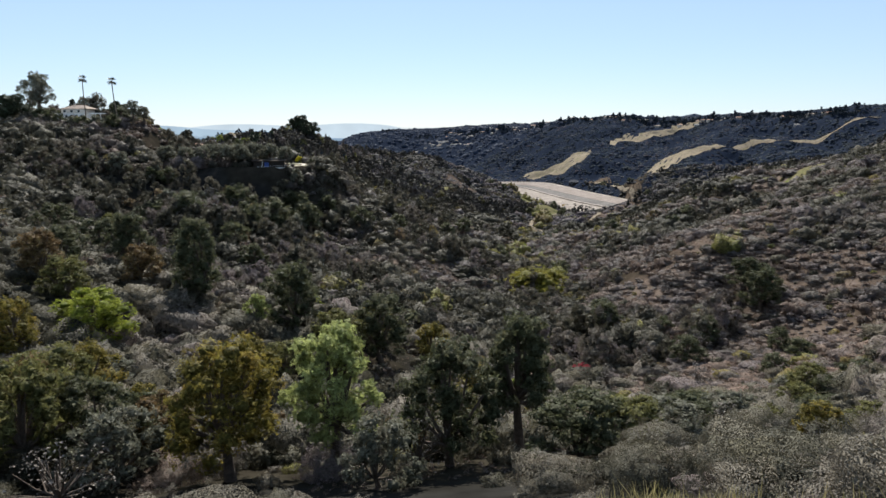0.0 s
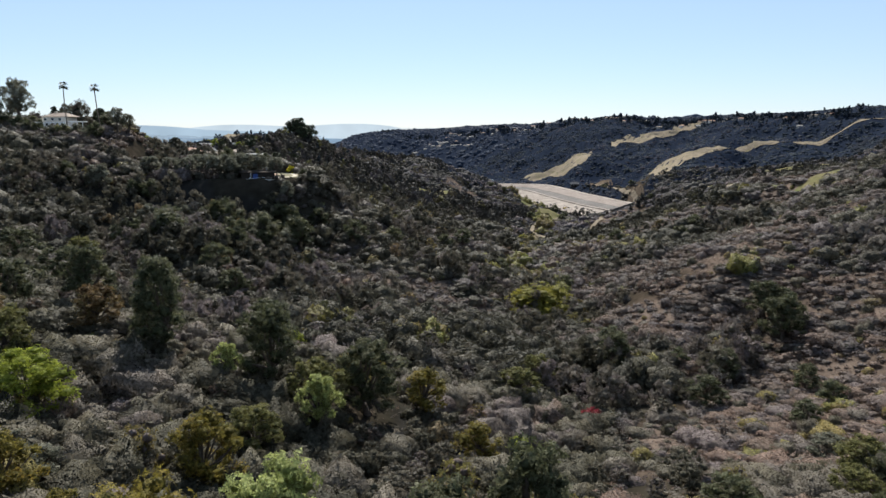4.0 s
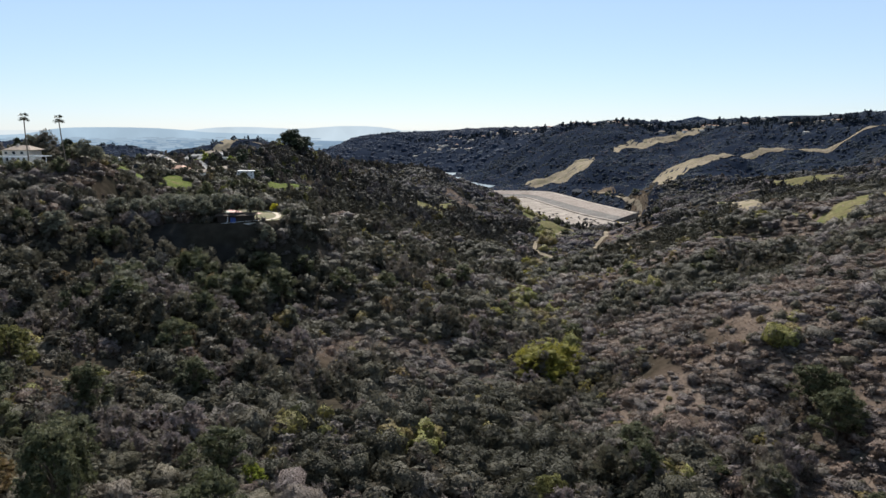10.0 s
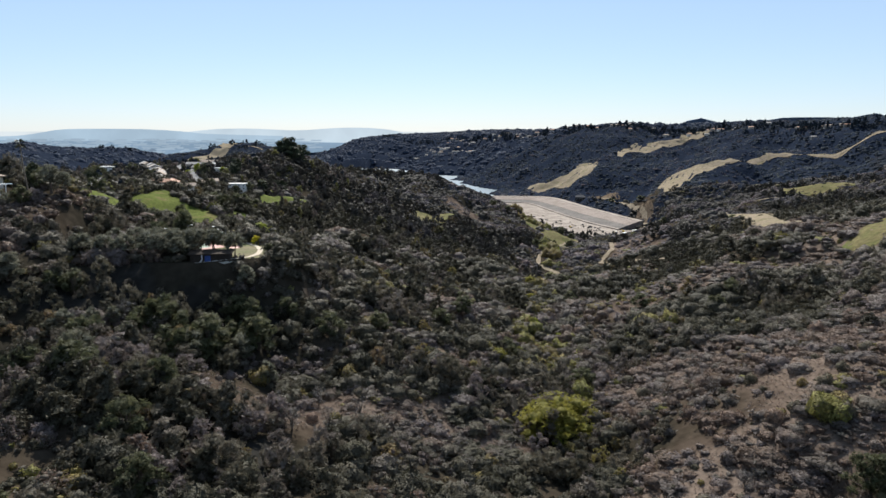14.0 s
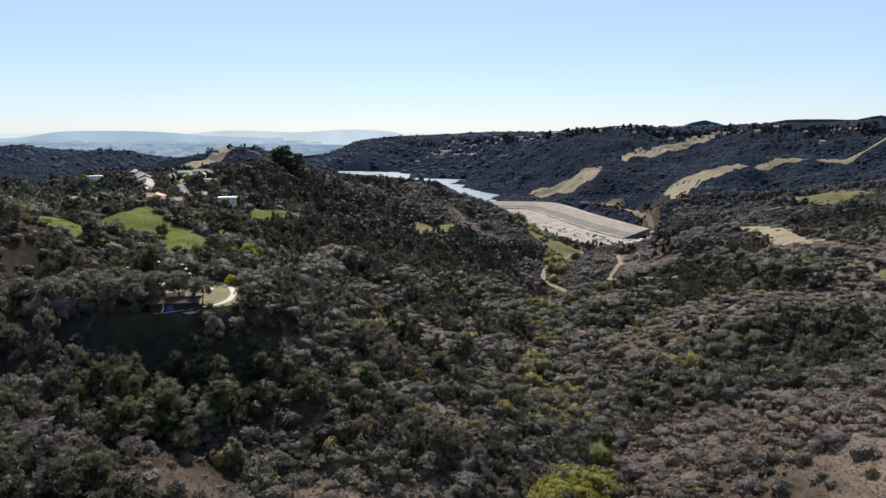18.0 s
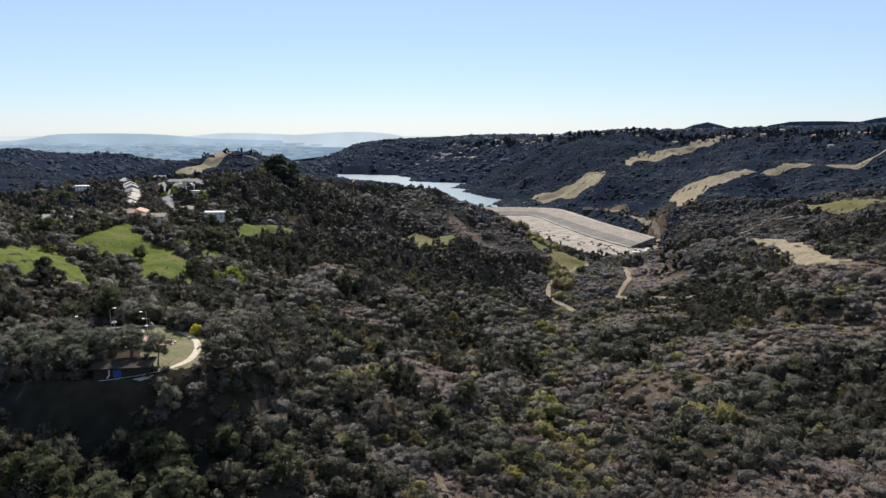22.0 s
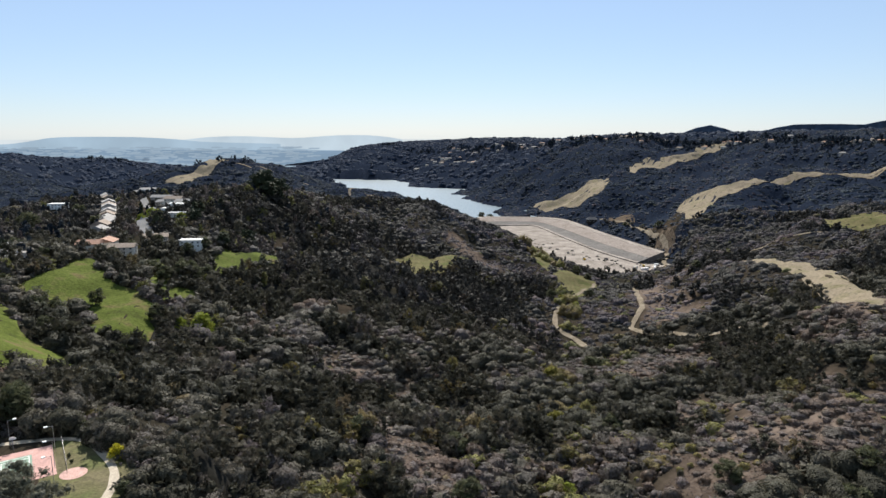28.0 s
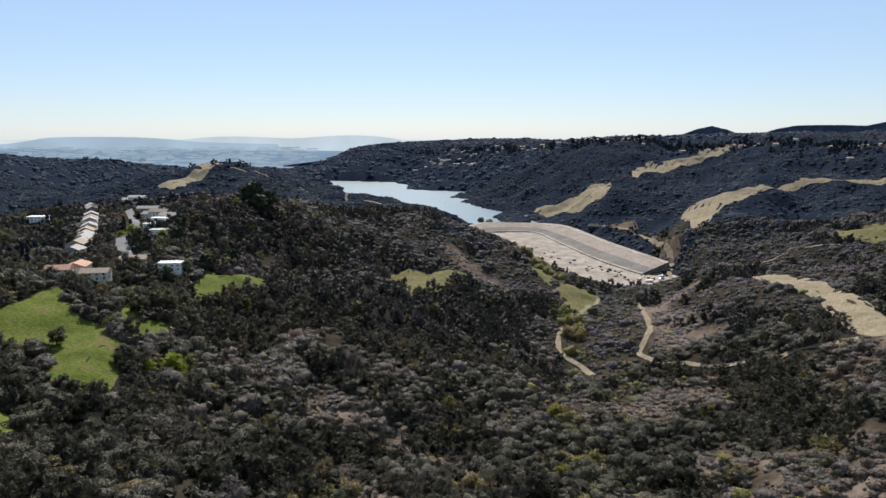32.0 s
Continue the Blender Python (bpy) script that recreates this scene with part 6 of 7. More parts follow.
CLEAR.append([(-172, 307), (-130, 322), (-100, 322), (-80, 326), (-76, 338), (-84, 333), (-100, 331.5), (-130, 332), (-166, 319)])
wall = holder("retaining_wall", pose(0, 0, 0), "long low concrete wall along the park edge", "wall")
_l = smooth_line([(-166, 318), (-150, 327), (-130, 331.5), (-112, 331.5), (-96, 331), (-84, 332.5), (-76, 338)], 3.0)
for i in range(len(_l) - 1):
    (x0, y0), (x1, y1) = _l[i], _l[i + 1]
    n = Vector((y0 - y1, x1 - x0, 0)).normalized() * 0.15
    z0, z1 = [181.0 + 0.085 * (x + 84) * (x < -84) for x in (x0, x1)]
    deep = 0.8 if x0 > -114 else 2.4
    part("wall_panel", poly_solid([[(x - n.x, y - n.y, z - deep), (x + n.x, y + n.y, z - deep), (x + n.x, y + n.y, z + 0.35), (x - n.x, y - n.y, z + 0.35)] for x, y, z in ((x0, y0, z0), (x1 - (x1 - x0) * 0.01, y1 - (y1 - y0) * 0.01, z1))]), CONCRETE, wall)
    if i % 2 == 0:
        part("post", tube_bm([[(x0, y0, z0 + 0.35, 0.05), (x0, y0, z0 + 1.2, 0.05)]], 6), METAL, wall)
    part("rail", tube_bm([[(x0, y0, z0 + 1.15, 0.04), (x1, y1, z1 + 1.15, 0.04)]], 5), TRIM, wall, "pale hand rail")
log = part("fallen_branch", tube_bm([[(-66.8, 353, 181.0, 0.12), (-67, 349, 180.6, 0.14), (-69, 344, 180.4, 0.13), (-73, 339.5, 180.9, 0.1)]], 6), paint("bleached_wood", (0.4, 0.34, 0.28), 0.9), None)
tagged(log, "long curved bleached fallen branch", "branch")
for kind, x, y, tall, wide in [("grove", -103, 341, 11.5, 14), ("grove", -96, 343, 12, 14), ("grove", -88, 344, 11.5, 13), ("grove", -80, 343, 10, 11), ("grove", -107, 350, 11, 14), ("grove", -113, 341, 11.5, 14), ("grove", -92, 352, 10, 12), ("grove", -99, 333.5, 10, 11), ("grove", -108, 334.5, 11, 12), ("grove", -122, 350, 11, 13), ("grove", -118, 360, 10, 12), ("oak", -119, 394, 13, 13),
                               ("oak", -122, 398, 11, 11), ("red", -89, 389, 3, 4), ("yellow", -79.5, 373.5, 4, 4.5), ("red", -84, 387, 2.5, 3.5), ("oak", -69.5, 356, 3.5, 5), ("grove", -121, 337, 10, 12), ("grove", -130, 338, 10, 12),
                               ("grove", -139, 338, 10, 12), ("oak", -143, 345, 9, 11), ("oak", -98, 390, 3, 4), ("oak", -93, 374, 1.2, 1.5), ("oak", -90.5, 371, 1.0, 1.3), ("grey", -130, 355, 8, 10), ("grey", -138, 365, 9, 11), ("oak", -128, 384, 9, 11)]:
    v = MIDDLE[kind]
    stand(v[int(rng.integers(len(v)))], x, y, tall, wide, z=PZ if inside(np.array([x]), np.array([y]), PARK)[0] else None)

# ---- dam keeper's house, yard clutter ----
house(352, 1738, 24, 14, 6.0, -12, DARK_WOOD, paint("slate_roof", (0.07, 0.072, 0.078), 0.85, 1.0, 0.2), 4.5, 4, False, "dark-roofed house above the dam", group="", drop=-3.5)
ORANGE = paint("orange_machine_paint", (0.45, 0.16, 0.06), 0.6)
YELLOW = paint("yellow_machine_paint", (0.5, 0.33, 0.04), 0.6)
for x, y, w, d, h, t, m, lab in [(330, 1250, 14, 3, 3, 20, TRIM, "white site trailer in the yard"), (318, 1262, 10, 3, 2.8, 35, CONCRETE, "grey stacked pipe sections"), (342, 1236, 16, 4, 2.6, 12, ORANGE, "orange steel forms stacked in the yard"),
                                 (350, 1262, 12, 3, 3, 70, TRIM, "white site trailer in the yard"), (300, 1240, 8, 4, 2.2, 0, DARK_WOOD, "dark timber pile in the yard"), (360, 1285, 9, 3, 2.8, 30, TRIM, "white storage container in the yard")]:
    g = holder("site_store", pose(x, y, float(ground_z(x, y)) + 1.1, 0, 0, t), lab, "container", "stores in the yard")
    part("body", box(-w / 2, w / 2, -d / 2, d / 2, 0, h, 0.08), m, g)
    for k in range(3):
        part("rib", box(-w / 2 + w * (k + 0.5) / 3 - 0.15, -w / 2 + w * (k + 0.5) / 3 + 0.15, -d / 2 - 0.08, d / 2 + 0.08, 0.1, h + 0.06), m, g)
for x, y, t, m in [(312, 1248, 40, YELLOW), (336, 1275, 130, YELLOW), (250, 1330, 20, YELLOW)]:
    g = holder("excavator", pose(x, y, float(ground_z(x, y)) + 1.1, 0, 0, t), "yellow excavator parked on pale earth", "excavator", "machines in the yard")
    for s in (-1, 1):
        part("track", box(-2.2, 2.2, s * 1.2 - 0.35, s * 1.2 + 0.35, 0, 0.9, 0.2), RUBBER, g)
    part("cab", box(-1.6, 1.4, -1.2, 1.2, 0.95, 2.9, 0.15), m, g)
    part("boom", tube_bm([[(1.2, 0.3, 1.8, 0.25), (4.2, 0.3, 4.6, 0.22), (6.6, 0.3, 2.4, 0.18)]], 6), m, g)
    part("bucket", box(6.2, 7.2, -0.2, 0.8, 1.6, 2.5, 0.1), METAL, g)

# garden trees among the houses: the front ones as trees of their own, the rest as one growth
GARDEN, _own = [], 0
for x, y in zip(*scatter(-520, -120, 590, 1180, 17)):
    p, q = np.array([x]), np.array([y])
    if x < -0.7 * y - 10 or line_distance(p, q, STREET)[0] < 11 or any(inside(p, q, m)[0] for m in MEADOWS) or any(abs(x - a) < r + 2 and -r - 9 < y - b < r + 2 for a, b, r in HOUSE_SPOTS):
        continue
    front = any(abs(x - a) < r + 8 and -75 < y - b < 0 for a, b, r in HOUSE_SPOTS)
    k = rng.random()
    kind = "oak" if k < 0.36 else "grey" if k < 0.72 else "pine" if k < 0.84 else "lime" if k < 0.95 else "cypress"
    h = rng.uniform(3, 5.5) if front else rng.uniform(8, 15)
    if y < 720 and _own < 20:
        v = MIDDLE[kind]
        stand(v[int(rng.integers(len(v)))], x, y, h, h * rng.uniform(1.0, 1.3), sink=0.4)
        _own += 1
    else:
        GARDEN.append((x, y, h * (0.85 if kind in ("pine", "cypress") else 1.0), {"oak": 0.15, "grey": 0.42, "pine": 0.03, "lime": 0.97, "cypress": 0.02}[kind] + rng.uniform(0.02, 0.16)))
_c = np.array(GARDEN)
plant("garden_trees", "dark, grey and bright green garden trees round the houses", _c[:, 0], _c[:, 1], _c[:, 2], np.clip(_c[:, 3], 0, 1), [crown_variant(11, 22, 0.09, 0.46, 0.02, 1.0) for _ in range(4)] + [crown_variant(11, 20, 0.08, 0.28, 0.05, 1.1, cone=0.4) for _ in range(3)], BRUSH)

# planting in front of the ridge house
for kind, x, y, tall, wide in [("oak", -217, 364, 9, 10), ("grey", -211, 362, 7, 8), ("oak", -205, 360, 6.5, 8), ("grey", -198, 359, 5.5, 7), ("oak", -191, 358, 7, 8), ("grey", -185, 360, 8, 9), ("oak", -179, 366, 9, 10), ("pine", -213, 390, 11, 12), ("oak", -222, 384, 8, 9), ("gum", -208, 392, 12, 14)]:
    v = MIDDLE[kind]
    stand(v[int(rng.integers(len(v)))], x, y, tall, wide, sink=0.3)


# ---- far plain, sea and islands ----
def backdrop(name, colours, scale, label):
    return mixed(name, colours, scale, 1.0, 0.0, 6, fine=3, spec=0.0)


# black surface that emits its colour: sunlit haze painted on as a glow
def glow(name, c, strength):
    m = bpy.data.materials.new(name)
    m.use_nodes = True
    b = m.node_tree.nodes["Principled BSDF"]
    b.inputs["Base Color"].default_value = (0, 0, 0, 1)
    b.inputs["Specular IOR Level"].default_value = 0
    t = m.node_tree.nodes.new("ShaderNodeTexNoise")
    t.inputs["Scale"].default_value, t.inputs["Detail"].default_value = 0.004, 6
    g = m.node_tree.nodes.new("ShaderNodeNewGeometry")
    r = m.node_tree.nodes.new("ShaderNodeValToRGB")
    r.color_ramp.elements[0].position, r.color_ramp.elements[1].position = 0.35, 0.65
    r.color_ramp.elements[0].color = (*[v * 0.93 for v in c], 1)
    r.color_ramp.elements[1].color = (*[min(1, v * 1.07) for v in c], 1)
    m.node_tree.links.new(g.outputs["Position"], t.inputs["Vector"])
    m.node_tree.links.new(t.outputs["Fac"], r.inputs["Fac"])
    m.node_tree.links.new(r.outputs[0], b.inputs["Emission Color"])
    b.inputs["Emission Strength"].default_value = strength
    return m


def skyline(name, line, y, foot, material, label):
    """A far hill range as a long open sheet with a sloping front, shaped to fit the camera's view."""
    p = smooth_line([(a, b) for a, b in line], 60)
    n = len(p)
    top = np.column_stack([p[:, 0], np.full(n, y), p[:, 1]])
    front = np.column_stack([p[:, 0], np.full(n, y - 40.0), np.full(n, foot)])
    back = np.column_stack([p[:, 0], np.full(n, y + 20.0), np.full(n, foot)])
    g = np.stack([front, top, back], 1).reshape(-1, 3)
    i = np.arange(n * 3).reshape(n, 3)
    f = np.stack([i[:-1, :-1], i[:-1, 1:], i[1:, 1:], i[1:, :-1]], -1).reshape(-1, 4)[:, ::-1]
    return tagged(new(name, mesh_from(name, g, f, material)), label, "backdrop", kind="structure")


# as seen from the middle of the flight, eye at height 247
def far(px, py, y=4850.0):
    k = (y - 137.0) / 1162.0
    return ((px - 784) * k + 6, 247 + (231 - py) * k)


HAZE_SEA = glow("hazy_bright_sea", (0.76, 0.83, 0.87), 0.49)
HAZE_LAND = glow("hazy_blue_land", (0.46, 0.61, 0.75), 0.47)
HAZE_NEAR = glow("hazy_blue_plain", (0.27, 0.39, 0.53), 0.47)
HAZE_ISLE = glow("hazy_blue_island", (0.62, 0.74, 0.84), 0.49)
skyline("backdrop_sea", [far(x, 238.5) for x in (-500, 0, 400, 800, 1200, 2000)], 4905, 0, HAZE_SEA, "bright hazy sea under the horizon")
skyline("backdrop_island", [far(x, y) for x, y in [(330, 239), (380, 234), (440, 233), (520, 236), (560, 234), (600, 231.5), (650, 231.5), (690, 235), (712, 239)]], 4890, 0, HAZE_ISLE, "pale hazy island far across the sea")
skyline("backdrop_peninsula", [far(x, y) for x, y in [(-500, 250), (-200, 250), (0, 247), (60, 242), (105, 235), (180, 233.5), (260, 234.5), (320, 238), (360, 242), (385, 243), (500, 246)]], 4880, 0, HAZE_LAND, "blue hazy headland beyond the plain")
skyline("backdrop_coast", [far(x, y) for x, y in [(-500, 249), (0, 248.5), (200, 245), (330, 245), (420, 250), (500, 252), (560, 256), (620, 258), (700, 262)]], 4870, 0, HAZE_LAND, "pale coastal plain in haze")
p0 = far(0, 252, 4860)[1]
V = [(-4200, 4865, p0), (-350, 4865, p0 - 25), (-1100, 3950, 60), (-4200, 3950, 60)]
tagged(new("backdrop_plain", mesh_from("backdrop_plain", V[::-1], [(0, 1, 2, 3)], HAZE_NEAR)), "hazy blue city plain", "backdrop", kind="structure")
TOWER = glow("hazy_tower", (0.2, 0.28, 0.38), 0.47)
for px, top, w in [(203, 281, 9), (275, 276, 9), (242, 285, 5), (150, 286, 4), (300, 290, 5), (60, 284, 4), (170, 284, 3)]:
    x, z = far(px - 6, top - 6, 4300)
    t = holder("office_tower", pose(x, 4300, 60), "hazy blue office tower on the plain", "tower", "towers on the plain")
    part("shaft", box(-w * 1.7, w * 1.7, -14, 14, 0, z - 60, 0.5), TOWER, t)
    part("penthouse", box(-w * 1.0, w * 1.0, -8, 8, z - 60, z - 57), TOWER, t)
# the blue of this range is distance haze put into its base colour
RANGE = mixed("haze_blue_ridge", [(0.05, 0.07, 0.105), (0.06, 0.08, 0.115), (0.065, 0.085, 0.115)], 150, 1.0, 0.0, 6, fine=5, spec=0.0)
skyline("backdrop_ridge", [far(x, y, 4400) for x, y in [(1130, 236), (1190, 228), (1215, 219), (1238, 214.5), (1262, 220), (1280, 226), (1330, 225), (1350, 219), (1380, 214), (1460, 213), (1500, 214), (1530, 208), (1545, 206), (1570, 212), (1640, 222), (1800, 226)]], 4400, 60, RANGE, "dark haze-blue range beyond the ridge")
# pale sediment of far roofs on the plain
rows = []
for _ in range(420):
    px, py = rng.uniform(-20, 560), rng.uniform(250, 292)
    y = 4860 - (py - 250) * 20
    x, z = far(px, py, y)
    rows.append((x, y, 60 + (p0 - 60) * (y - 3950) / 915, rng.uniform(8, 45)))
V, F = [], []
for x, y, z, w in rows:
    b = len(V)
    V += [(x - w, y, z), (x + w, y, z), (x + w, y, z + 7), (x - w, y, z + 7), (x - w, y + 20, z), (x + w, y + 20, z), (x + w, y + 20, z + 7), (x - w, y + 20, z + 7)]
    F += [(b, b + 1, b + 2, b + 3), (b + 3, b + 2, b + 6, b + 7), (b + 4, b, b + 3, b + 7), (b + 1, b + 5, b + 6, b + 2)]
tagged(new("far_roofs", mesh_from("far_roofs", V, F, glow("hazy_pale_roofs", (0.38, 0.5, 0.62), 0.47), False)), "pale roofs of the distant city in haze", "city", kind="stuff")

# ---- ridge-top houses and trees across the lake ----
spots = []
for (x0, y0), (x1, y1), n in [((1010, 2250), (700, 2560), 16), ((700, 2560), (270, 3250), 22), ((270, 3250), (40, 3650), 12), ((1040, 1720), (1010, 2240), 14), ((-100, 3600), (150, 3200), 22)]:
    for _ in range(n):
        s = rng.random()
        spots.append((x0 + (x1 - x0) * s + rng.normal(0, 25), y0 + (y1 - y0) * s + rng.normal(0, 30)))
for x, y in spots:
    z = float(ground_z(x, y))
    w, d, h = rng.uniform(10, 24), rng.uniform(8, 12), rng.uniform(4, 7)
    ob = holder("house", pose(x, y, z, 0, 0, rng.uniform(-25, 25)), "pale house among trees on the far ridge", "house", "houses on the far ridge")
    part("wall", box(-w / 2, w / 2, -d / 2, d / 2, -4, h), (STUCCO, TAUPE, TAUPE)[int(rng.integers(3))], ob)
    part("roof", gable(w, d, h, 2.4, 0.6, 2.0), (SHINGLE, SHINGLE, BROWN_ROOF, TILE)[int(rng.integers(4))], ob)
    for i in range(3):
        part("window", box(-w / 2 + w * (i + 0.5) / 3 - 1, -w / 2 + w * (i + 0.5) / 3 + 1, -d / 2 - 0.08, -d / 2 + 0.02, 1.2, 2.8), GLASS, ob)
_t = []
for (x0, y0), (x1, y1), n in [((1047, 1690), (1008, 2270), 60), ((1008, 2270), (502, 2700), 100), ((502, 2700), (50, 3690), 90), ((50, 3690), (-420, 4300), 40), ((-700, 2090), (-520, 2060), 12), ((-1750, 3480), (-1500, 3480), 24),
                              ((-560, 1200), (-380, 1150), 40), ((-460, 1250), (-300, 1280), 40), ((-520, 900), (-420, 980), 30), ((-400, 700), (-340, 800), 24), ((-260, 960), (-180, 1050), 20)]:
    for i in range(n * 3):
        s, loose = rng.random(), (1, 4, 2)[i % 3]
        _t.append((x0 + (x1 - x0) * s + rng.normal(0, 16) * loose, y0 + (y1 - y0) * s + rng.normal(0, 18) * loose, rng.uniform(12, 25) / (1 if y0 > 1600 and loose == 1 else 2.0)))
_t = np.array(_t)
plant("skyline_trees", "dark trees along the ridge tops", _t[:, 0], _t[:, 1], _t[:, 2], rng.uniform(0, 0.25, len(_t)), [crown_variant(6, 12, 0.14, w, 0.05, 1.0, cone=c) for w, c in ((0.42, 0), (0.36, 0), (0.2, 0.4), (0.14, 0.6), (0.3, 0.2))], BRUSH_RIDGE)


# ---- brush cover ----
NEAR_LABEL, SLOPE_LABEL, FAR_LABEL = "dense grey-green and brown chaparral bushes", "dark chaparral with dry grey bushes on the slopes", "dark chaparral covering the canyon sides"
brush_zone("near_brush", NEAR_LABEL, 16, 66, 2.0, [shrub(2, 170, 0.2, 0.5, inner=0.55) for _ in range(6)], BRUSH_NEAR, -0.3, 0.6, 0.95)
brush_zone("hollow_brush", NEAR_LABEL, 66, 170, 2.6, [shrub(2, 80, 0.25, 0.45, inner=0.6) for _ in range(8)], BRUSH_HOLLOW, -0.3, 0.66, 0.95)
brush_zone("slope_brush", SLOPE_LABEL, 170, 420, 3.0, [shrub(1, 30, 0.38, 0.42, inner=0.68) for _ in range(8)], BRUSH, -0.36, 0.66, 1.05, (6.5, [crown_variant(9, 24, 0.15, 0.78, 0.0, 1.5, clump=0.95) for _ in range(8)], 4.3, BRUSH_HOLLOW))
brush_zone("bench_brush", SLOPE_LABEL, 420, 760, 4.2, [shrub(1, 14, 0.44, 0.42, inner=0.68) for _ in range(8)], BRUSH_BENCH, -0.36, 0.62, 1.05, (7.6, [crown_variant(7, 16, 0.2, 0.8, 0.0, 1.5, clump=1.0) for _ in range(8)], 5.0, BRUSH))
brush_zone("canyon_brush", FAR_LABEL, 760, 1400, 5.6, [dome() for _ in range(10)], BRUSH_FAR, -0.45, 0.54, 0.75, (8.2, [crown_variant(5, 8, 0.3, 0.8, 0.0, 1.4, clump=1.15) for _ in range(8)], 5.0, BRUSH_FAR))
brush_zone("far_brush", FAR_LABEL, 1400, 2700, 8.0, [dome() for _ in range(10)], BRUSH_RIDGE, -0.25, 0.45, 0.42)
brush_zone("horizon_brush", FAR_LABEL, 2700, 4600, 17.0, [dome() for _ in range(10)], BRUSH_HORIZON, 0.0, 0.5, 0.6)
# dry grass on the brow below the start
_n = 9000
_x, _y = rng.uniform(-4, 10.5, _n), rng.uniform(7, 24, _n)
_ok = fbm(_x / 1.8, _y / 1.8, 91) + 0.06 * (_x - 2) > 0.12
_x, _y = _x[_ok], _y[_ok]
_z = ground_z(_x, _y)
_h = rng.uniform(0.2, 0.75, len(_x)) * (1.2 + 0.7 * fbm(_x / 1.5, _y / 1.5, 95))
_a = rng.uniform(0, 6.283, len(_x))
_lx, _ly = rng.normal(0, 0.22, (2, len(_x))) * _h
_b = np.stack([_x, _y, _z], -1)
_s = np.stack([np.cos(_a), np.sin(_a), 0 * _a], -1) * 0.016
_m = np.stack([_x + _lx * 0.4, _y + _ly * 0.4, _z + _h * 0.6], -1)
_t = np.stack([_x + _lx, _y + _ly, _z + _h], -1)
_v = np.stack([_b - _s, _b + _s, _m + _s * 0.8, _m - _s * 0.8, _t], 1).reshape(-1, 3)
_o = np.arange(len(_x))[:, None] * 5
_f = np.concatenate([_o + np.array([0, 1, 2]), _o + np.array([0, 2, 3]), _o + np.array([3, 2, 4])])
grass = new("dry_grass", mesh_from("dry_grass", _v, _f, mixed("straw_blades", [(0.16, 0.15, 0.06), (0.28, 0.24, 0.11), (0.36, 0.31, 0.17)], 0.5, 0.8, 0, 3, "plant_kind", 3, 0.3), True, np.repeat(rng.random(len(_x)), 5)))
tagged(grass, "tall dry yellow grass on the brow", "grass", kind="stuff")

# yellow-green thickets of willow and mustard, and bushes round the dam yard
_s = [(line, w, rng.random(), rng.normal(0, 0.45, 2) * w) for line, w in THICKETS for _ in range(int(5 + w * 0.9))]
_x = np.array([line[0][0] + (line[-1][0] - line[0][0]) * s + o[0] for line, w, s, o in _s])
_y = np.array([line[0][1] + (line[-1][1] - line[0][1]) * s + o[1] for line, w, s, o in _s])
plant("thicket", "yellow-green willow and mustard thickets", _x, _y, rng.uniform(2.0, 4.8, len(_x)) * np.clip(_y / 450, 0.85, 1.7), rng.uniform(0.83, 1.0, len(_x)), [shrub(2, 60, 0.22, 0.45, 0.9, 0.7) for _ in range(5)], BRUSH)
_s = [(line, rng.random(), rng.normal(0, 9, 2)) for line, n in [([(395, 1300), (425, 1600)], 40), ([(330, 1215), (400, 1240)], 16), ([(430, 1640), (380, 1700)], 18), ([(200, 1300), (120, 1560)], 26), ([(205, 1200), (260, 1190)], 14), ([(350, 1390), (345, 1560)], 14)] for _ in range(n)]
_x = np.array([line[0][0] + (line[-1][0] - line[0][0]) * s + o[0] for line, s, o in _s])
_y = np.array([line[0][1] + (line[-1][1] - line[0][1]) * s + o[1] for line, s, o in _s])
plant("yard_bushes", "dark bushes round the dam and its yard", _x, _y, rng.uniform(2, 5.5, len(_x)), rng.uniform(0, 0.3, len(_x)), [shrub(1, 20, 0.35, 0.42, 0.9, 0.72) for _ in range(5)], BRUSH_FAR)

# low dry twigs and grass tufts on the bare spurs
def tuft(blades):
    d = rng.normal(size=(blades, 3))
    d[:, 2] = np.abs(d[:, 2]) + 0.15
    d /= np.linalg.norm(d, axis=1)[:, None]
    v = sprays(d * rng.uniform(0.4, 1.0, blades)[:, None], d, 0.36, 0.9)
    v[:, 2] = v[:, 2] * 0.8 + 0.25
    return v, np.arange(blades * 3).reshape(-1, 3), np.zeros(blades * 3)


_x, _y = scatter(-130, 260, 90, 480, 1.35)
_m = in_view(_x, _y, 10)
_x, _y = _x[_m], _y[_m]
_m = wild(_x, _y) & (dryness(_x, _y) + 0.3 * fbm(_x / 5, _y / 5, 121) > 0.42)
_x, _y = _x[_m], _y[_m]
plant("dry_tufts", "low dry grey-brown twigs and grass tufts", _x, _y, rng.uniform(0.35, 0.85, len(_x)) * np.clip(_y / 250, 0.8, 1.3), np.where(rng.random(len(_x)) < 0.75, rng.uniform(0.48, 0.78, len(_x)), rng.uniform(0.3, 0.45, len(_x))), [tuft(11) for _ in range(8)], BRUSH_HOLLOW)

_x, _y = scatter(-100, 90, 26, 160, 1.5)
_m = in_view(_x, _y, 6) & wild(_x, _y) & ((_y > 48) | (_x > 16)) & (fbm(_x / 6, _y / 6, 123) > -0.25)
_x, _y = _x[_m], _y[_m]
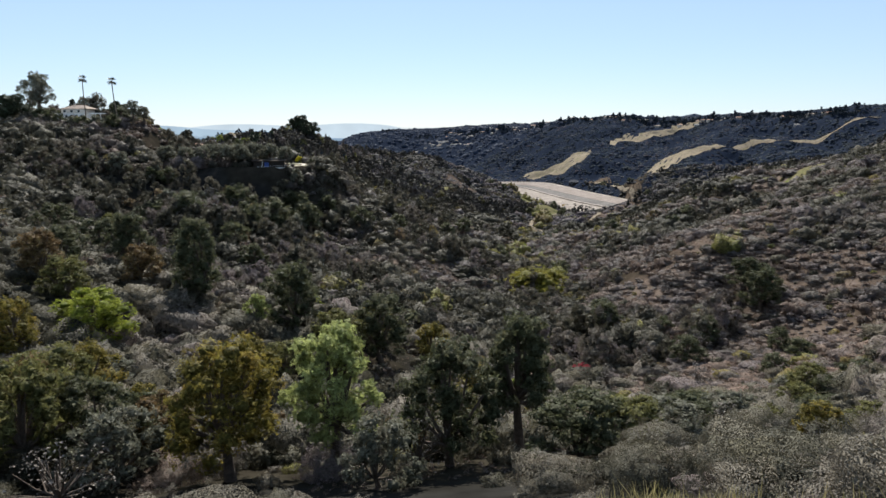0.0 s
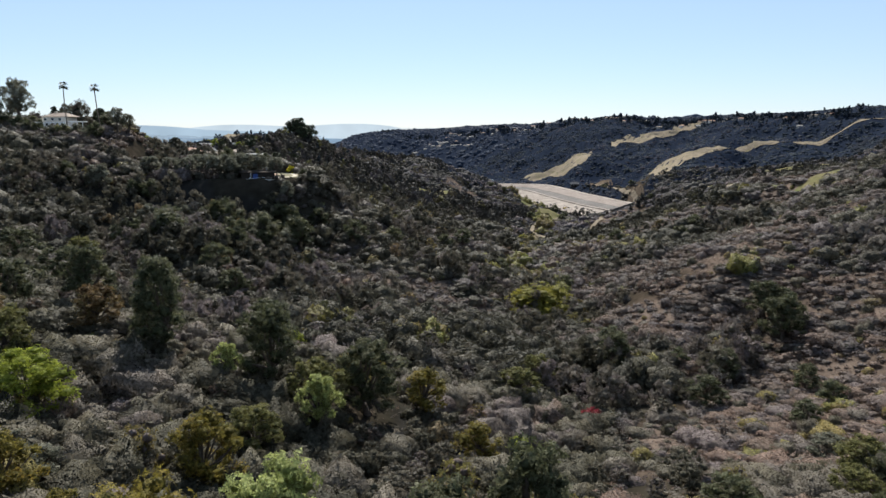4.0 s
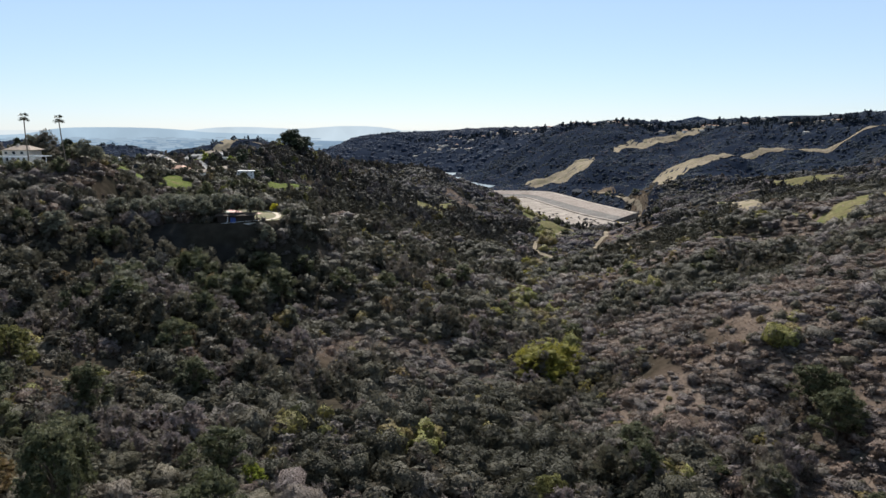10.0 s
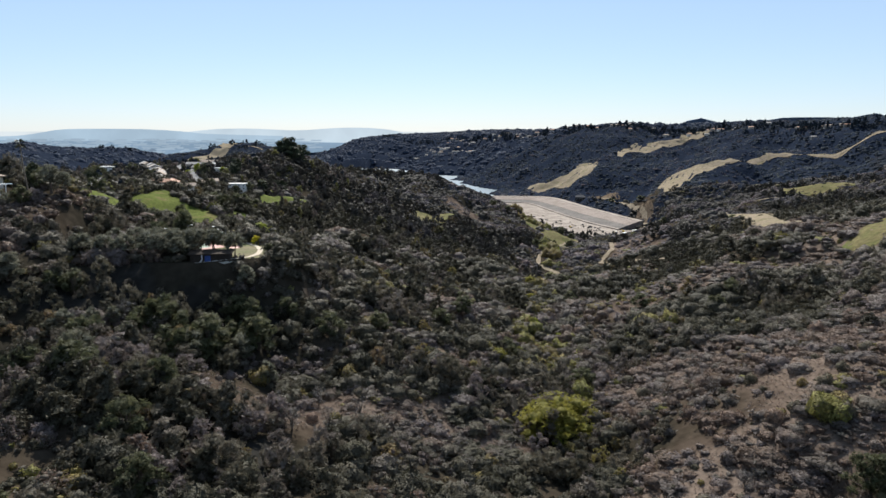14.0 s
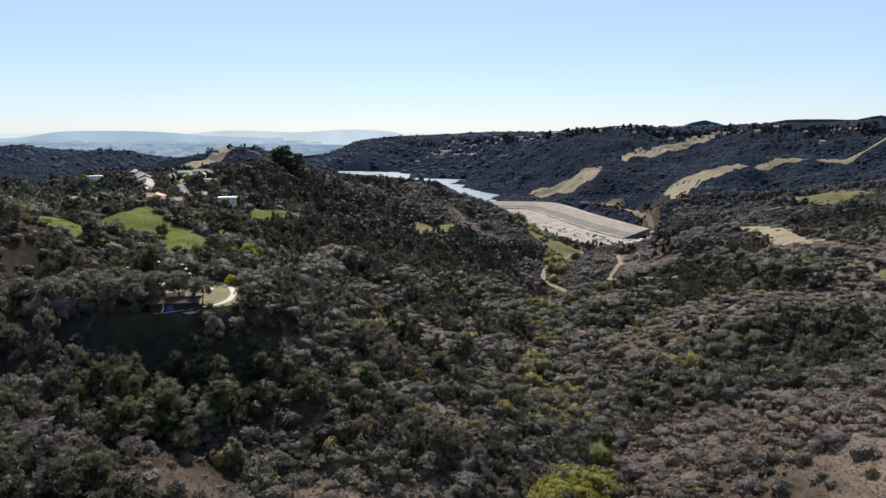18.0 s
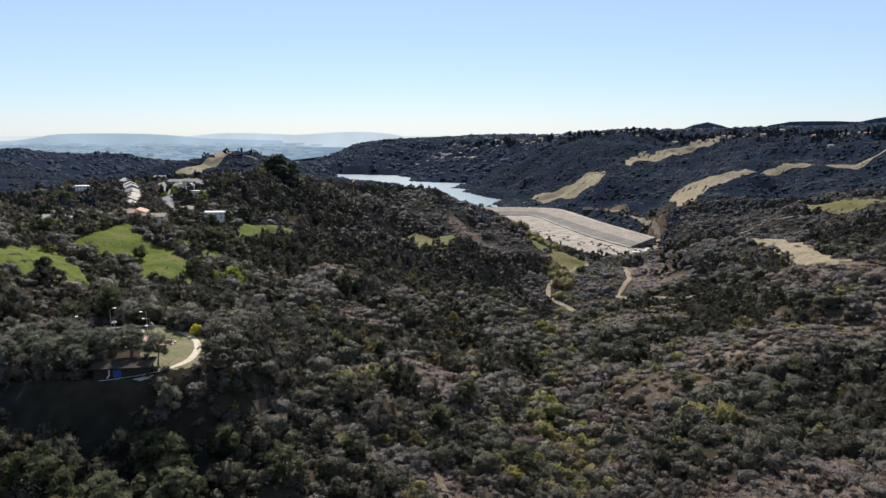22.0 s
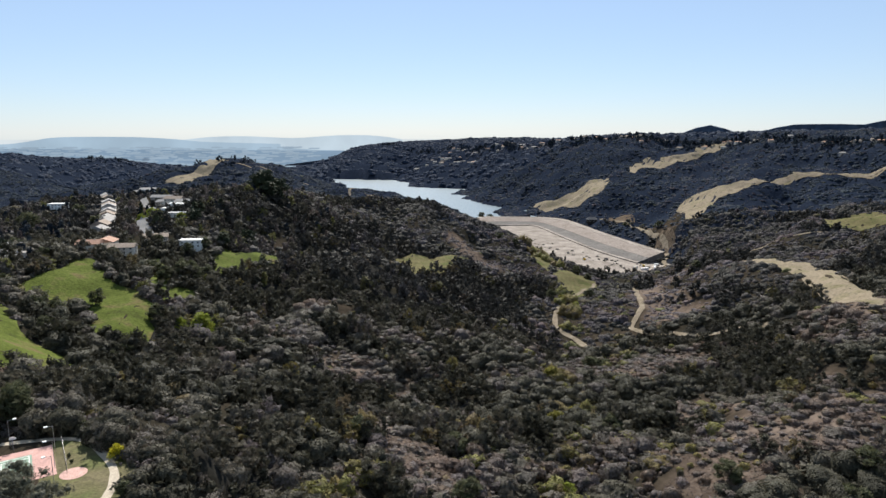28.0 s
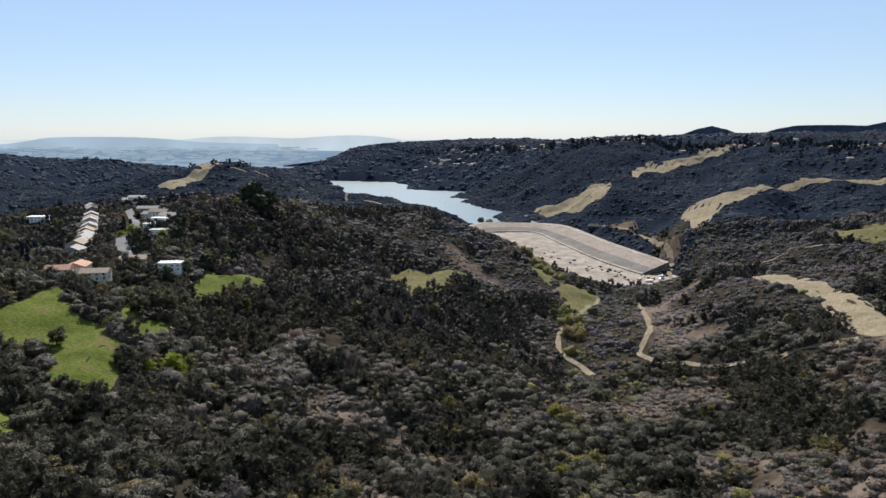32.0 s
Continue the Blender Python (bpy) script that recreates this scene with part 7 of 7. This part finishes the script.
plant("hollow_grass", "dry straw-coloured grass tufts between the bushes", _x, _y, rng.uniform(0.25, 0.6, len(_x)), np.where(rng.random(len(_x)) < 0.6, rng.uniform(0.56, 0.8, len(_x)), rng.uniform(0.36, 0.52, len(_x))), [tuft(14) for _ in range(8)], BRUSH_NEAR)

# single bushes on the dry spurs: dark, grey, brown and a few yellow-green
_x, _y = scatter(-120, 420, 60, 760, 6.5)
_m = in_view(_x, _y, 20) & wild(_x, _y) & (dryness(_x, _y) > 0.25) & (rng.random(len(_x)) < 0.32 + 0.5 * fbm(_x / 25, _y / 25, 111))
_x, _y = _x[_m], _y[_m]
_q = rng.random(len(_x))
_k = np.where(_q < 0.5, rng.uniform(0.05, 0.32, len(_x)), np.where(_q < 0.72, rng.uniform(0.38, 0.52, len(_x)), np.where(_q < 0.86, rng.uniform(0.6, 0.75, len(_x)), rng.uniform(0.84, 0.97, len(_x)))))
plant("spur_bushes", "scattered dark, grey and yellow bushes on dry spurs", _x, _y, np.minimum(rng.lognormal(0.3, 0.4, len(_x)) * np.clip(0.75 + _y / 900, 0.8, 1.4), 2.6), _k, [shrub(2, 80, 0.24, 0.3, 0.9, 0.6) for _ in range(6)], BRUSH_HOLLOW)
# scrub, plant and spoil on the graded earth below the dam
_x = np.concatenate([rng.uniform(120, 300, 60), rng.uniform(285, 375, 40)])
_y = np.concatenate([1740 - (_x[:60] - 120) * 2.2 - rng.uniform(10, 110, 60), rng.uniform(1225, 1330, 40)])
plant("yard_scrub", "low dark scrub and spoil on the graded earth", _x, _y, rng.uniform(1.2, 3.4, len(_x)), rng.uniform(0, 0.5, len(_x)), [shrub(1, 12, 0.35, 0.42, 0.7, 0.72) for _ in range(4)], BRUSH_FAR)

# brush behind and beside the start of the flight
_x, _y = scatter(-330, 330, -210, 470, 5.5)
_m = ((_y < 30) & (np.hypot(_x, _y) > 24) & ~((_y > 3) & (np.abs(_x) < 0.72 * _y + 16))) | ((_y >= 30) & ~in_view(_x, _y, 38))
_x, _y = _x[_m], _y[_m]
plant("side_brush", "low chaparral on the slopes beside the hollow", _x, _y, rng.uniform(1.8, 3.6, len(_x)), plant_kind(_x, _y), [dome() for _ in range(8)], BRUSH)


# ---- the patterns that were copied leave the scene ----
for _model in [PALM] + [t for v in list(NEAR.values()) + list(MIDDLE.values()) for t in v]:
    for _piece in list(_model.children_recursive) + [_model]:
        bpy.data.objects.remove(_piece)
